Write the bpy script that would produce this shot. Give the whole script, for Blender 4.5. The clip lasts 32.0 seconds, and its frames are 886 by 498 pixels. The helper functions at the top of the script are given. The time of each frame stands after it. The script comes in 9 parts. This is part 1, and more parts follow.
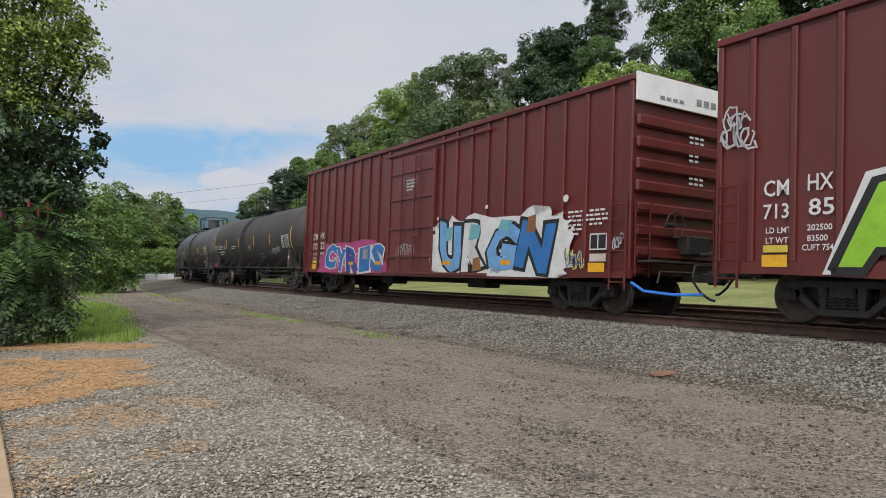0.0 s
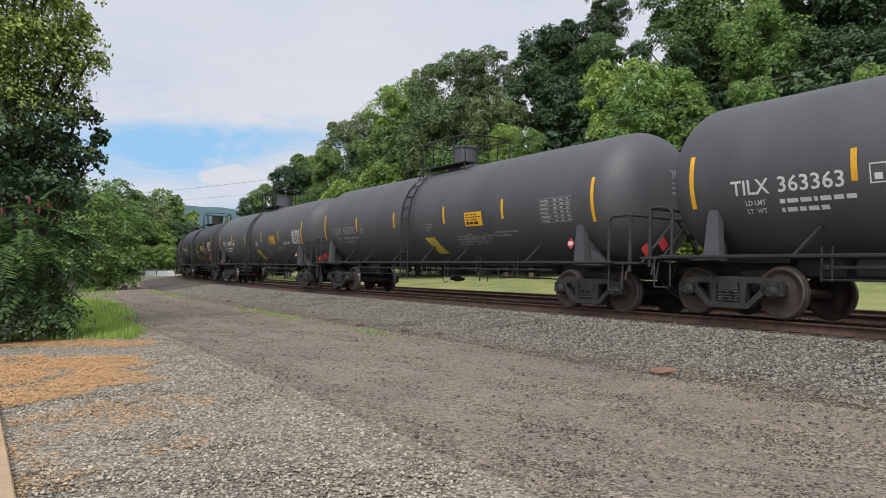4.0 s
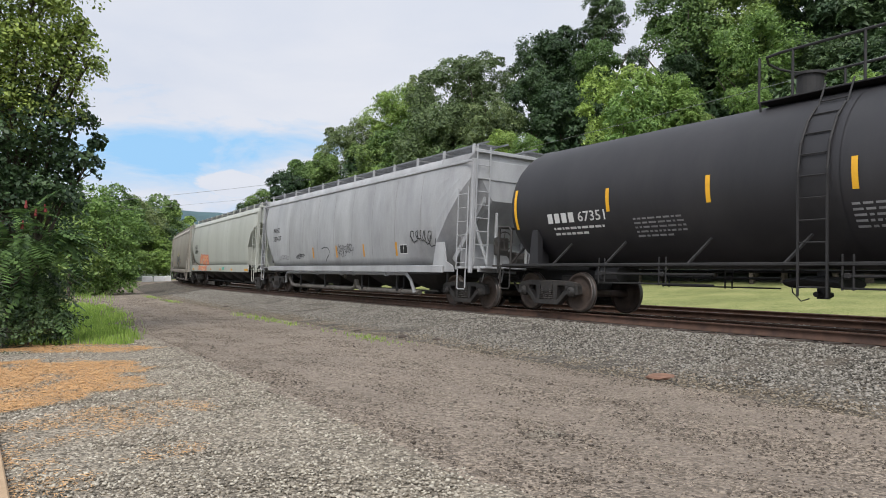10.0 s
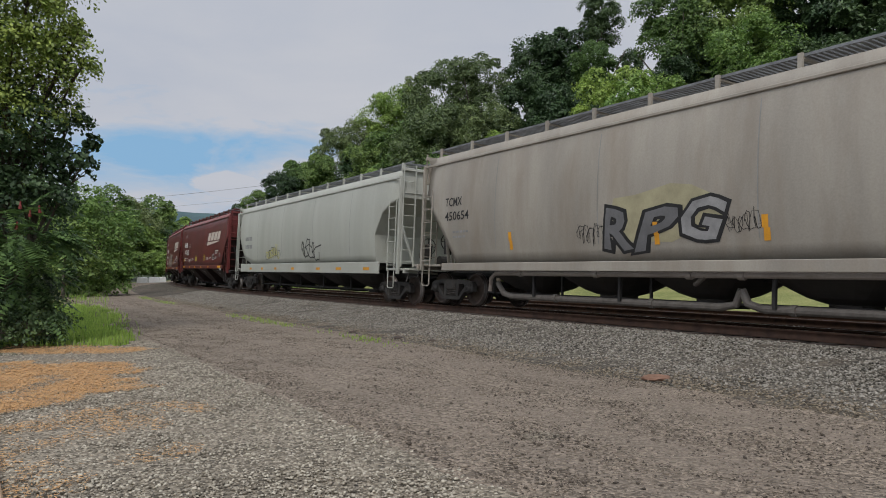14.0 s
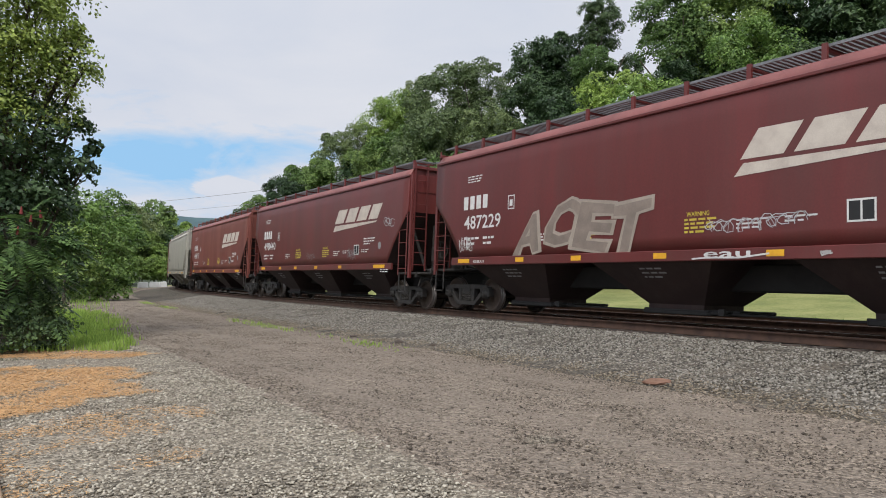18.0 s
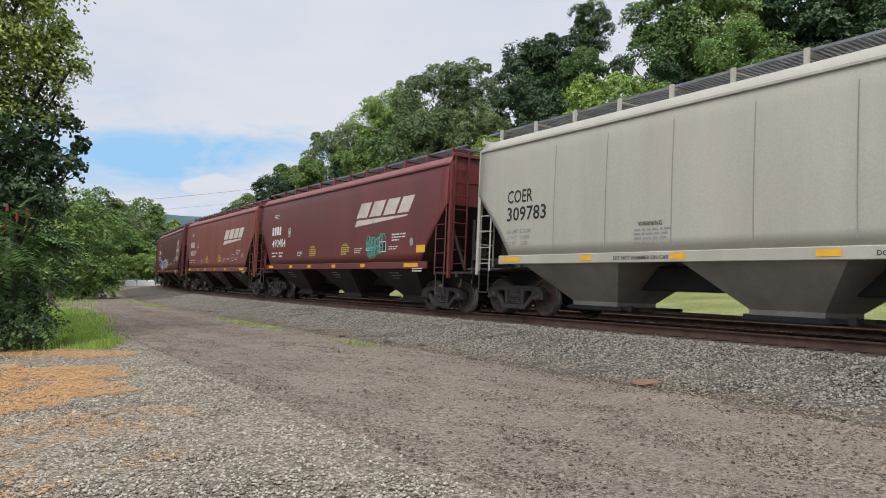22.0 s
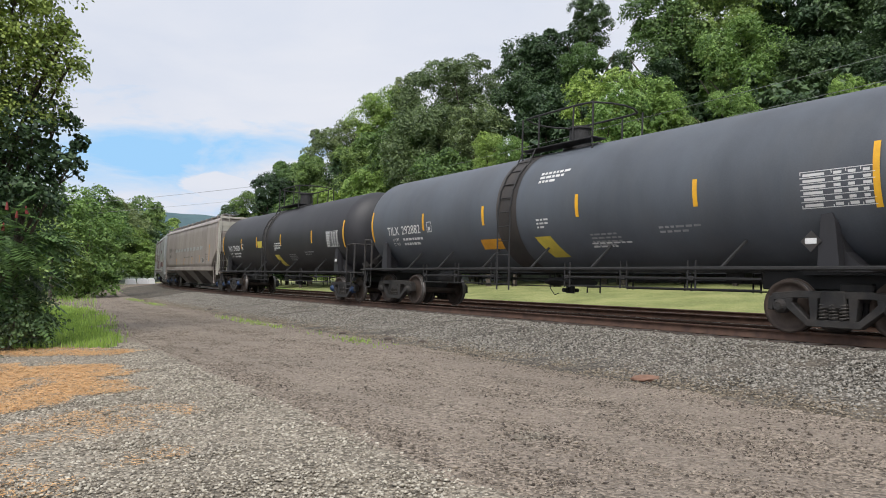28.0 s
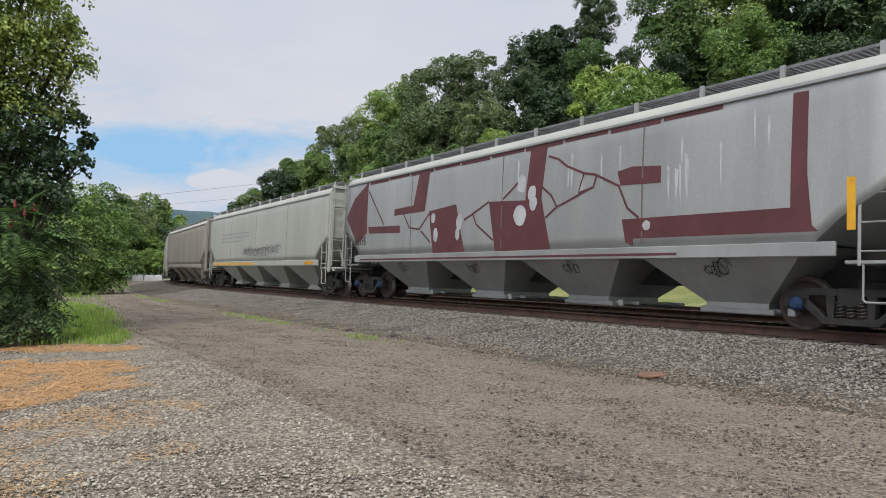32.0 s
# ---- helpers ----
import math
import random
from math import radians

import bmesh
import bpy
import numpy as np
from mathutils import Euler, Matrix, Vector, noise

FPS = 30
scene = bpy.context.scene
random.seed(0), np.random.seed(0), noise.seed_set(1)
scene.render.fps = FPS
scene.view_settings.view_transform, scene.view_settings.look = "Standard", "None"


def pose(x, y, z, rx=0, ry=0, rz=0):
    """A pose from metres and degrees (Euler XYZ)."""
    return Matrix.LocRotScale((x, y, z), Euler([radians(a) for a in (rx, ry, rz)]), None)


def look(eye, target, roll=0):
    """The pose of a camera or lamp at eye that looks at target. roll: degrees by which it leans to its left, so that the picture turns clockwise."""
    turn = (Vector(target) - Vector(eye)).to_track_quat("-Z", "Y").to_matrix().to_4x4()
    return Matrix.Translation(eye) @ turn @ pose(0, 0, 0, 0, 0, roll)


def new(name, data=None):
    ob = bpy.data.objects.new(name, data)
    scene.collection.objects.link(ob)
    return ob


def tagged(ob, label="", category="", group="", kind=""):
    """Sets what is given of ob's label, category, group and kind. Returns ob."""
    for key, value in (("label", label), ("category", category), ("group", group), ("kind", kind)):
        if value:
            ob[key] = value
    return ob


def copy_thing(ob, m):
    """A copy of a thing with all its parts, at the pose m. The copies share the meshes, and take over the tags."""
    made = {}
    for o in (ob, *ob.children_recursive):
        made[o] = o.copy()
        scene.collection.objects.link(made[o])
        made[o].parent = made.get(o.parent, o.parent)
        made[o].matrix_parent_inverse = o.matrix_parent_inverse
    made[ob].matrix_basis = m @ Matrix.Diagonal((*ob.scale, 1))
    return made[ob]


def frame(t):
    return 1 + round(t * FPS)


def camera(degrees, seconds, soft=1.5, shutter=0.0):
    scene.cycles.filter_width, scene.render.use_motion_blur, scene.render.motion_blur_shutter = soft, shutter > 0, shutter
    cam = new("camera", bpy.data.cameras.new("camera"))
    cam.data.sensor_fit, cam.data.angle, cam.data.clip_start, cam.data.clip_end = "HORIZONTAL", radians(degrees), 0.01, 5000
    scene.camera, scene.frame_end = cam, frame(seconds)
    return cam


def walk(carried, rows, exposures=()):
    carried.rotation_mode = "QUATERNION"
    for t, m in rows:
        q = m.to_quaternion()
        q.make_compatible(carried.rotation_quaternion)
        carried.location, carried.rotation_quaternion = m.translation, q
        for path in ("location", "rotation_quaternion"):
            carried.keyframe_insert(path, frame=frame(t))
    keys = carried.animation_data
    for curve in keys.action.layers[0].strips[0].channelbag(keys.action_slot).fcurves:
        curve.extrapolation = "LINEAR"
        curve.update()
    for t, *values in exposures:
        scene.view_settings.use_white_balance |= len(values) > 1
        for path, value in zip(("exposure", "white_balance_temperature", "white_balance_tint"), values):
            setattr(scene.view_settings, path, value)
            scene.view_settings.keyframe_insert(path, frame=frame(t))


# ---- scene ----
cam = camera(63.74, 32.0, soft=0.95)
EYE = (0.0, 0.0, 1.72)
PATH = [
    (0, 90.99, 0.55, 0.01), (0.5, 91.06, 0.56, 0.03), (1, 91.00, 0.61, 0.02), (1.5, 90.92, 0.54, 0.01), (2, 90.85, 0.53, 0.00),
    (2.5, 90.81, 0.50, 0.03), (3, 90.74, 0.55, 0.09), (3.5, 90.72, 0.53, 0.07), (5.5, 90.99, 0.42, 0.04), (6, 91.00, 0.42, 0.07),
    (6.5, 91.06, 0.45, 0.06), (7, 91.13, 0.52, 0.03), (7.5, 91.12, 0.55, -0.01), (8, 91.16, 0.51, -0.04), (8.5, 91.13, 0.54, -0.07),
    (9, 91.14, 0.62, -0.04), (9.5, 91.19, 0.55, -0.02), (10, 91.20, 0.42, -0.18), (10.5, 91.22, 0.36, -0.29), (11, 91.25, 0.42, -0.36),
    (11.5, 91.26, 0.43, -0.38), (12, 91.23, 0.41, -0.41), (12.5, 91.18, 0.42, -0.40), (13, 91.21, 0.40, -0.49), (13.5, 91.27, 0.38, -0.53),
    (14, 91.29, 0.40, -0.53), (14.5, 91.30, 0.43, -0.48), (16.5, 91.62, 0.56, -0.39), (17, 91.61, 0.59, -0.34), (17.5, 91.62, 0.55, -0.35),
    (18, 91.63, 0.51, -0.47), (18.5, 91.67, 0.46, -0.56), (19, 91.59, 0.44, -0.71), (19.5, 91.56, 0.38, -0.88), (20, 91.56, 0.34, -0.93),
    (20.5, 91.59, 0.28, -0.94), (21, 91.60, 0.26, -1.03), (21.5, 91.62, 0.22, -1.22), (22, 91.64, 0.17, -1.32), (22.5, 91.65, 0.13, -1.33),
    (23, 91.64, 0.15, -1.29), (23.5, 91.64, 0.15, -1.28), (24, 91.59, 0.18, -1.27), (24.5, 91.59, 0.25, -1.31), (25, 91.59, 0.26, -1.30),
    (25.5, 91.52, 0.32, -1.25), (27.5, 91.45, 0.40, -1.30), (28, 91.37, 0.46, -1.32), (28.5, 91.31, 0.42, -1.37), (29, 91.27, 0.43, -1.38),
    (29.5, 91.19, 0.40, -1.32), (30, 91.13, 0.36, -1.37), (30.5, 91.06, 0.41, -1.33), (31, 91.01, 0.50, -1.28), (31.5, 91.03, 0.50, -1.10),
    (32, 91.12, 0.46, -0.83),
]
walk(cam, [(t, pose(*EYE, rx, ry, rz)) for t, rx, ry, rz in PATH],
     exposures=[(0, -0.12), (1, -0.15), (2, 0.05), (3, 0.08), (6, 0.08), (7, 0.05), (8, -0.02), (9, 0.2), (10, 0.2), (11, 0.0), (12, -0.15), (13, -0.26), (14.3, -0.36), (17, 0.1), (18, 0.08), (20, 0.05), (22, 0.12), (24, 0.0), (25, 0.12), (28, 0.22), (30, 0.22), (31, 0.2), (32, 0.0)])

# ---- world and sun: a bright, thinly overcast summer sky ----
SUN_EL, SUN_AZ = 54.0, 190.0     # degrees; azimuth clockwise from the view's forward direction
world = bpy.data.worlds.new("sky")
scene.world = world
world.use_nodes = True
wn, wl = world.node_tree.nodes, world.node_tree.links
wn.clear()


def wnode(kind, **kw):
    n = wn.new(kind)
    for k, v in kw.items():
        n.inputs[k].default_value = v
    return n


sky = wn.new("ShaderNodeTexSky")
sky.sky_type = "NISHITA"
sky.sun_disc = False
sky.sun_elevation, sky.sun_rotation = radians(SUN_EL), radians(SUN_AZ)
sky.air_density, sky.dust_density, sky.ozone_density = 1.0, 1.5, 1.0
SKY_STRENGTH = 0.083
# the cloud sheet: bright haze above, a blue opening low ahead, one white bank under it
co = wn.new("ShaderNodeTexCoord")
sep = wn.new("ShaderNodeSeparateXYZ")
wl.new(co.outputs["Generated"], sep.inputs[0])
stretch = wn.new("ShaderNodeMapping")
stretch.inputs["Scale"].default_value = (1.0, 1.0, 3.2)
wl.new(co.outputs["Generated"], stretch.inputs[0])
cn = wnode("ShaderNodeTexNoise", Scale=2.2, Detail=7.0, Roughness=0.55, Distortion=0.35)
wl.new(stretch.outputs[0], cn.inputs["Vector"])


def wmath(op, a, b=None, clamp=False):
    n = wn.new("ShaderNodeMath")
    n.operation, n.use_clamp = op, clamp
    for i, v in enumerate((a, b)):
        if v is None:
            continue
        if isinstance(v, (int, float)):
            n.inputs[i].default_value = v
        else:
            wl.new(v, n.inputs[i])
    return n.outputs[0]


def spot(az, el, waz, wel):
    """A soft oval round a direction of the sky, 1 at its middle."""
    a = wmath("ARCTAN2", sep.outputs[0], sep.outputs[1])
    e = wmath("ARCSINE", sep.outputs[2])
    da = wmath("DIVIDE", wmath("SUBTRACT", a, radians(az)), radians(waz))
    de = wmath("DIVIDE", wmath("SUBTRACT", e, radians(el)), radians(wel))
    return wmath("SQRT", wmath("ADD", wmath("MULTIPLY", da, da), wmath("MULTIPLY", de, de)))


fine = wnode("ShaderNodeTexNoise", Scale=7.5, Detail=7.0, Roughness=0.6, Distortion=0.4)
wl.new(stretch.outputs[0], fine.inputs["Vector"])
ripple = wmath("SUBTRACT", fine.outputs["Fac"], 0.5)
wob = wmath("ADD", wmath("MULTIPLY", wmath("SUBTRACT", cn.outputs["Fac"], 0.5), 1.4), wmath("MULTIPLY", ripple, 2.6))
gap = wmath("MULTIPLY", wmath("SUBTRACT", 1.35, wmath("ADD", spot(-19.0, 8.4, 9.0, 3.0), wob)), 1.1, True)
gap2 = wmath("SUBTRACT", 1.1, wmath("ADD", spot(-25.0, 7.0, 6.0, 2.2), wob), True)
bank = wmath("MULTIPLY", wmath("SUBTRACT", 1.0, wmath("ADD", spot(-16.0, 6.3, 3.4, 1.35), wmath("MULTIPLY", ripple, 1.3))), 5.0, True)
low = wmath("SUBTRACT", 1.0, wmath("MULTIPLY", wmath("ABSOLUTE", sep.outputs[2]), 2.0), True)
cover = wmath("SUBTRACT", 1.0, wmath("MULTIPLY", wmath("MAXIMUM", gap, wmath("MULTIPLY", gap2, 0.8)), 0.95), True)
cover = wmath("MAXIMUM", cover, bank)
tint = wn.new("ShaderNodeValToRGB")
tint.color_ramp.elements[0].position, tint.color_ramp.elements[0].color = 0.30, (6.8, 7.4, 8.7, 1)
tint.color_ramp.elements[1].position, tint.color_ramp.elements[1].color = 0.72, (8.4, 8.6, 9.3, 1)
wl.new(cn.outputs["Fac"], tint.inputs[0])
blue = wn.new("ShaderNodeMix")
blue.data_type = "RGBA"
blue.inputs["Factor"].default_value = 0.9
blue.inputs["B"].default_value = (3.6, 6.9, 10.6, 1)
wl.new(sky.outputs[0], blue.inputs["A"])
mixsky = wn.new("ShaderNodeMix")
mixsky.data_type = "RGBA"
wl.new(cover, mixsky.inputs["Factor"])
wl.new(blue.outputs["Result"], mixsky.inputs["A"])
wl.new(tint.outputs[0], mixsky.inputs["B"])
# the cloud sheet glows round the hidden sun, behind the camera
toward = wn.new("ShaderNodeVectorMath")
toward.operation = "DOT_PRODUCT"
_a, _e = radians(SUN_AZ), radians(SUN_EL)
toward.inputs[1].default_value = (math.sin(_a) * math.cos(_e), math.cos(_a) * math.cos(_e), math.sin(_e))
wl.new(co.outputs["Generated"], toward.inputs[0])
halo = wmath("POWER", wmath("MAXIMUM", toward.outputs["Value"], 0.0), 3.0)
glow = wmath("ADD", wmath("MULTIPLY", halo, 1.5), 1.0)
lit = wn.new("ShaderNodeVectorMath")
lit.operation = "SCALE"
wl.new(mixsky.outputs["Result"], lit.inputs[0])
wl.new(glow, lit.inputs["Scale"])
bg = wnode("ShaderNodeBackground", Strength=SKY_STRENGTH)
wl.new(lit.outputs[0], bg.inputs[0])
wo = wn.new("ShaderNodeOutputWorld")
wl.new(bg.outputs[0], wo.inputs[0])

sun_data = bpy.data.lights.new("sun", "SUN")
sun_data.energy, sun_data.angle, sun_data.color = 2.1, radians(24.0), (1.0, 0.94, 0.86)
sun = new("sun", sun_data)
_a, _e = radians(SUN_AZ), radians(SUN_EL)
SUN_DIR = Vector((math.sin(_a) * math.cos(_e), math.cos(_a) * math.cos(_e), math.sin(_e)))
sun.matrix_basis = look(SUN_DIR * 50, (0, 0, 0))
scene.view_settings.exposure = 0.0

# ---- materials ----
def material(name, base, dark=None, scale=3.0, fine=60.0, rough=0.75, metal=0.0, bump=0.15, bump_scale=None, streak=0.0, spread=0.12, dirt=None, dirt_amount=0.0, dirt_scale=1.2):
    """Paint, metal, stone and so on: two scales of variation, some relief, vertical streaks and dirt patches."""
    m = bpy.data.materials.new(name)
    m.use_nodes = True
    nt = m.node_tree
    n, l = nt.nodes, nt.links
    p = n["Principled BSDF"]
    p.inputs["Roughness"].default_value, p.inputs["Metallic"].default_value = rough, metal
    tc = n.new("ShaderNodeTexCoord")
    info = n.new("ShaderNodeObjectInfo")
    big = n.new("ShaderNodeTexNoise")
    big.inputs["Scale"].default_value, big.inputs["Detail"].default_value, big.inputs["Roughness"].default_value = scale, 5.0, 0.6
    small = n.new("ShaderNodeTexNoise")
    small.inputs["Scale"].default_value, small.inputs["Detail"].default_value = fine, 3.0
    mp = n.new("ShaderNodeMapping")
    l.new(tc.outputs["Object"], mp.inputs[0])
    off = n.new("ShaderNodeMath")
    off.operation = "MULTIPLY"
    off.inputs[1].default_value = 37.0
    l.new(info.outputs["Random"], off.inputs[0])
    cmb = n.new("ShaderNodeCombineXYZ")
    for i in range(3):
        l.new(off.outputs[0], cmb.inputs[i])
    l.new(cmb.outputs[0], mp.inputs["Location"])
    if streak:
        mp.inputs["Scale"].default_value = (1.0, 1.0, 1.0 - streak)
    l.new(mp.outputs[0], big.inputs["Vector"])
    l.new(tc.outputs["Object"], small.inputs["Vector"])
    dark = dark or tuple(c * (1 - 3 * spread) for c in base)
    ramp = n.new("ShaderNodeValToRGB")
    ramp.color_ramp.elements[0].position, ramp.color_ramp.elements[0].color = 0.32, (*dark, 1)
    ramp.color_ramp.elements[1].position, ramp.color_ramp.elements[1].color = 0.62, (*base, 1)
    l.new(big.outputs["Fac"], ramp.inputs[0])
    mul = n.new("ShaderNodeMix")
    mul.data_type, mul.blend_type = "RGBA", "OVERLAY"
    mul.inputs["Factor"].default_value = 0.16
    l.new(ramp.outputs[0], mul.inputs["A"])
    l.new(small.outputs["Fac"], mul.inputs["B"])
    col = mul.outputs["Result"]
    if dirt:
        dn = n.new("ShaderNodeTexNoise")
        dn.inputs["Scale"].default_value, dn.inputs["Detail"].default_value, dn.inputs["Roughness"].default_value = dirt_scale, 8.0, 0.7
        l.new(mp.outputs[0], dn.inputs["Vector"])
        dr = n.new("ShaderNodeValToRGB")
        dr.color_ramp.elements[0].position, dr.color_ramp.elements[1].position = 0.45, 0.75
        l.new(dn.outputs["Fac"], dr.inputs[0])
        dm = n.new("ShaderNodeMath")
        dm.operation = "MULTIPLY"
        dm.inputs[1].default_value = dirt_amount
        l.new(dr.outputs[0], dm.inputs[0])
        dx = n.new("ShaderNodeMix")
        dx.data_type = "RGBA"
        dx.inputs["B"].default_value = (*dirt, 1)
        l.new(dm.outputs[0], dx.inputs["Factor"])
        l.new(col, dx.inputs["A"])
        col = dx.outputs["Result"]
    l.new(col, p.inputs["Base Color"])
    if bump:
        bp = n.new("ShaderNodeBump")
        bp.inputs["Strength"].default_value, bp.inputs["Distance"].default_value = bump, 0.01
        src = small
        if bump_scale:
            src = n.new("ShaderNodeTexNoise")
            src.inputs["Scale"].default_value, src.inputs["Detail"].default_value = bump_scale, 4.0
            l.new(tc.outputs["Object"], src.inputs["Vector"])
        l.new(src.outputs["Fac"], bp.inputs["Height"])
        l.new(bp.outputs[0], p.inputs["Normal"])
    return m


def leaf_material(name, c1, c2, through_light=0.35):
    """Leaves: every leaf its own shade, some light passes through."""
    m = bpy.data.materials.new(name)
    m.use_nodes = True
    n, l = m.node_tree.nodes, m.node_tree.links
    p = n["Principled BSDF"]
    p.inputs["Roughness"].default_value = 0.55
    geo = n.new("ShaderNodeNewGeometry")
    tc = n.new("ShaderNodeTexCoord")
    big = n.new("ShaderNodeTexNoise")
    big.inputs["Scale"].default_value = 1.1
    big.inputs["Detail"].default_value = 3.0
    l.new(tc.outputs["Object"], big.inputs["Vector"])
    add = n.new("ShaderNodeMath")
    add.operation = "MULTIPLY_ADD"
    add.inputs[1].default_value = 0.85
    l.new(geo.outputs["Random Per Island"], add.inputs[0])
    half = n.new("ShaderNodeMath")
    half.operation = "MULTIPLY_ADD"
    half.inputs[1].default_value, half.inputs[2].default_value = 1.7, -0.75
    l.new(big.outputs["Fac"], half.inputs[0])
    l.new(half.outputs[0], add.inputs[2])
    ramp = n.new("ShaderNodeValToRGB")
    ramp.color_ramp.elements[0].position, ramp.color_ramp.elements[0].color = 0.0, (*c1, 1)
    ramp.color_ramp.elements[1].position, ramp.color_ramp.elements[1].color = 1.0, (*c2, 1)
    l.new(add.outputs[0], ramp.inputs[0])
    info = n.new("ShaderNodeObjectInfo")
    hsv = n.new("ShaderNodeHueSaturation")
    vary = n.new("ShaderNodeMapRange")
    vary.inputs["To Min"].default_value, vary.inputs["To Max"].default_value = 0.72, 1.28
    l.new(info.outputs["Random"], vary.inputs["Value"])
    l.new(vary.outputs[0], hsv.inputs["Value"])
    hue = n.new("ShaderNodeMapRange")
    hue.inputs["To Min"].default_value, hue.inputs["To Max"].default_value = 0.515, 0.48
    l.new(info.outputs["Random"], hue.inputs["Value"])
    l.new(hue.outputs[0], hsv.inputs["Hue"])
    l.new(ramp.outputs[0], hsv.inputs["Color"])
    l.new(hsv.outputs[0], p.inputs["Base Color"])
    tr = n.new("ShaderNodeBsdfTranslucent")
    l.new(hsv.outputs[0], tr.inputs["Color"])
    mx = n.new("ShaderNodeMixShader")
    mx.inputs[0].default_value = through_light
    l.new(p.outputs[0], mx.inputs[1])
    l.new(tr.outputs[0], mx.inputs[2])
    l.new(mx.outputs[0], n["Material Output"].inputs["Surface"])
    return m


def stone_material(name, cols, rough=0.9):
    """Loose stones: each its own colour out of a few."""
    m = bpy.data.materials.new(name)
    m.use_nodes = True
    n, l = m.node_tree.nodes, m.node_tree.links
    p = n["Principled BSDF"]
    p.inputs["Roughness"].default_value = rough
    geo = n.new("ShaderNodeNewGeometry")
    tc = n.new("ShaderNodeTexCoord")
    ramp = n.new("ShaderNodeValToRGB")
    for i, c in enumerate(cols):
        e = ramp.color_ramp.elements[i] if i < 2 else ramp.color_ramp.elements.new(0.5)
        e.position, e.color = i / (len(cols) - 1), (*c, 1)
    l.new(geo.outputs["Random Per Island"], ramp.inputs[0])
    sm = n.new("ShaderNodeTexNoise")
    sm.inputs["Scale"].default_value = 45.0
    l.new(tc.outputs["Object"], sm.inputs["Vector"])
    mul = n.new("ShaderNodeMix")
    mul.data_type, mul.blend_type = "RGBA", "OVERLAY"
    mul.inputs["Factor"].default_value = 0.5
    l.new(ramp.outputs[0], mul.inputs["A"])
    l.new(sm.outputs["Fac"], mul.inputs["B"])
    l.new(mul.outputs["Result"], p.inputs["Base Color"])
    return m


def ground_material(name, cols, vor=22.0, patch=None, patch_scale=0.5, patch_lo=0.5, patch_hi=0.62, bump=0.8, tracks=None, patch_share=1.0):
    """Gravel and earth: small stones by cells in several greys, wide patches of another colour, relief."""
    m = bpy.data.materials.new(name)
    m.use_nodes = True
    n, l = m.node_tree.nodes, m.node_tree.links
    p = n["Principled BSDF"]
    p.inputs["Roughness"].default_value = 0.95
    tc = n.new("ShaderNodeTexCoord")
    v = n.new("ShaderNodeTexVoronoi")
    v.inputs["Scale"].default_value = vor
    l.new(tc.outputs["Object"], v.inputs["Vector"])
    ramp = n.new("ShaderNodeValToRGB")
    for i, c in enumerate(cols):
        e = ramp.color_ramp.elements[i] if i < 2 else ramp.color_ramp.elements.new(0.5)
        e.position, e.color = i / (len(cols) - 1), (*c, 1)
    sepc = n.new("ShaderNodeSeparateColor")
    l.new(v.outputs["Color"], sepc.inputs[0])
    l.new(sepc.outputs[0], ramp.inputs[0])
    col = ramp.outputs[0]
    big = n.new("ShaderNodeTexNoise")
    big.inputs["Scale"].default_value, big.inputs["Detail"].default_value = 0.35, 6.0
    l.new(tc.outputs["Object"], big.inputs["Vector"])
    mul = n.new("ShaderNodeMix")
    mul.data_type, mul.blend_type = "RGBA", "OVERLAY"
    mul.inputs["Factor"].default_value = 0.55
    l.new(col, mul.inputs["A"])
    l.new(big.outputs["Fac"], mul.inputs["B"])
    col = mul.outputs["Result"]
    if patch:
        pn = n.new("ShaderNodeTexNoise")
        pn.inputs["Scale"].default_value, pn.inputs["Detail"].default_value, pn.inputs["Roughness"].default_value = patch_scale, 9.0, 0.68
        l.new(tc.outputs["Object"], pn.inputs["Vector"])
        pr = n.new("ShaderNodeValToRGB")
        pr.color_ramp.elements[0].position, pr.color_ramp.elements[1].position = patch_lo, patch_hi
        l.new(pn.outputs["Fac"], pr.inputs[0])
        px = n.new("ShaderNodeMix")
        px.data_type = "RGBA"
        px.inputs["B"].default_value = (*patch, 1)
        ps = n.new("ShaderNodeMath")
        ps.operation = "MULTIPLY"
        ps.inputs[1].default_value = patch_share
        l.new(pr.outputs[0], ps.inputs[0])
        l.new(ps.outputs[0], px.inputs["Factor"])
        l.new(col, px.inputs["A"])
        col = px.outputs["Result"]
    if tracks:
        at = n.new("ShaderNodeAttribute")
        at.attribute_name = tracks[0]
        tx = n.new("ShaderNodeMix")
        tx.data_type = "RGBA"
        tx.inputs["B"].default_value = (*tracks[1], 1)
        tm = n.new("ShaderNodeMath")
        tm.operation = "MULTIPLY"
        tm.use_clamp = True
        l.new(at.outputs["Fac"], tm.inputs[0])
        l.new(big.outputs["Fac"], tm.inputs[1])
        tm2 = n.new("ShaderNodeMath")
        tm2.operation = "MULTIPLY"
        tm2.use_clamp = True
        tm2.inputs[1].default_value = 1.0
        l.new(tm.outputs[0], tm2.inputs[0])
        l.new(tm2.outputs[0], tx.inputs["Factor"])
        l.new(col, tx.inputs["A"])
        col = tx.outputs["Result"]
    l.new(col, p.inputs["Base Color"])
    bp = n.new("ShaderNodeBump")
    bp.inputs["Strength"].default_value, bp.inputs["Distance"].default_value = bump, 0.03
    l.new(v.outputs["Distance"], bp.inputs["Height"])
    bp.invert = True
    l.new(bp.outputs[0], p.inputs["Normal"])
    return m


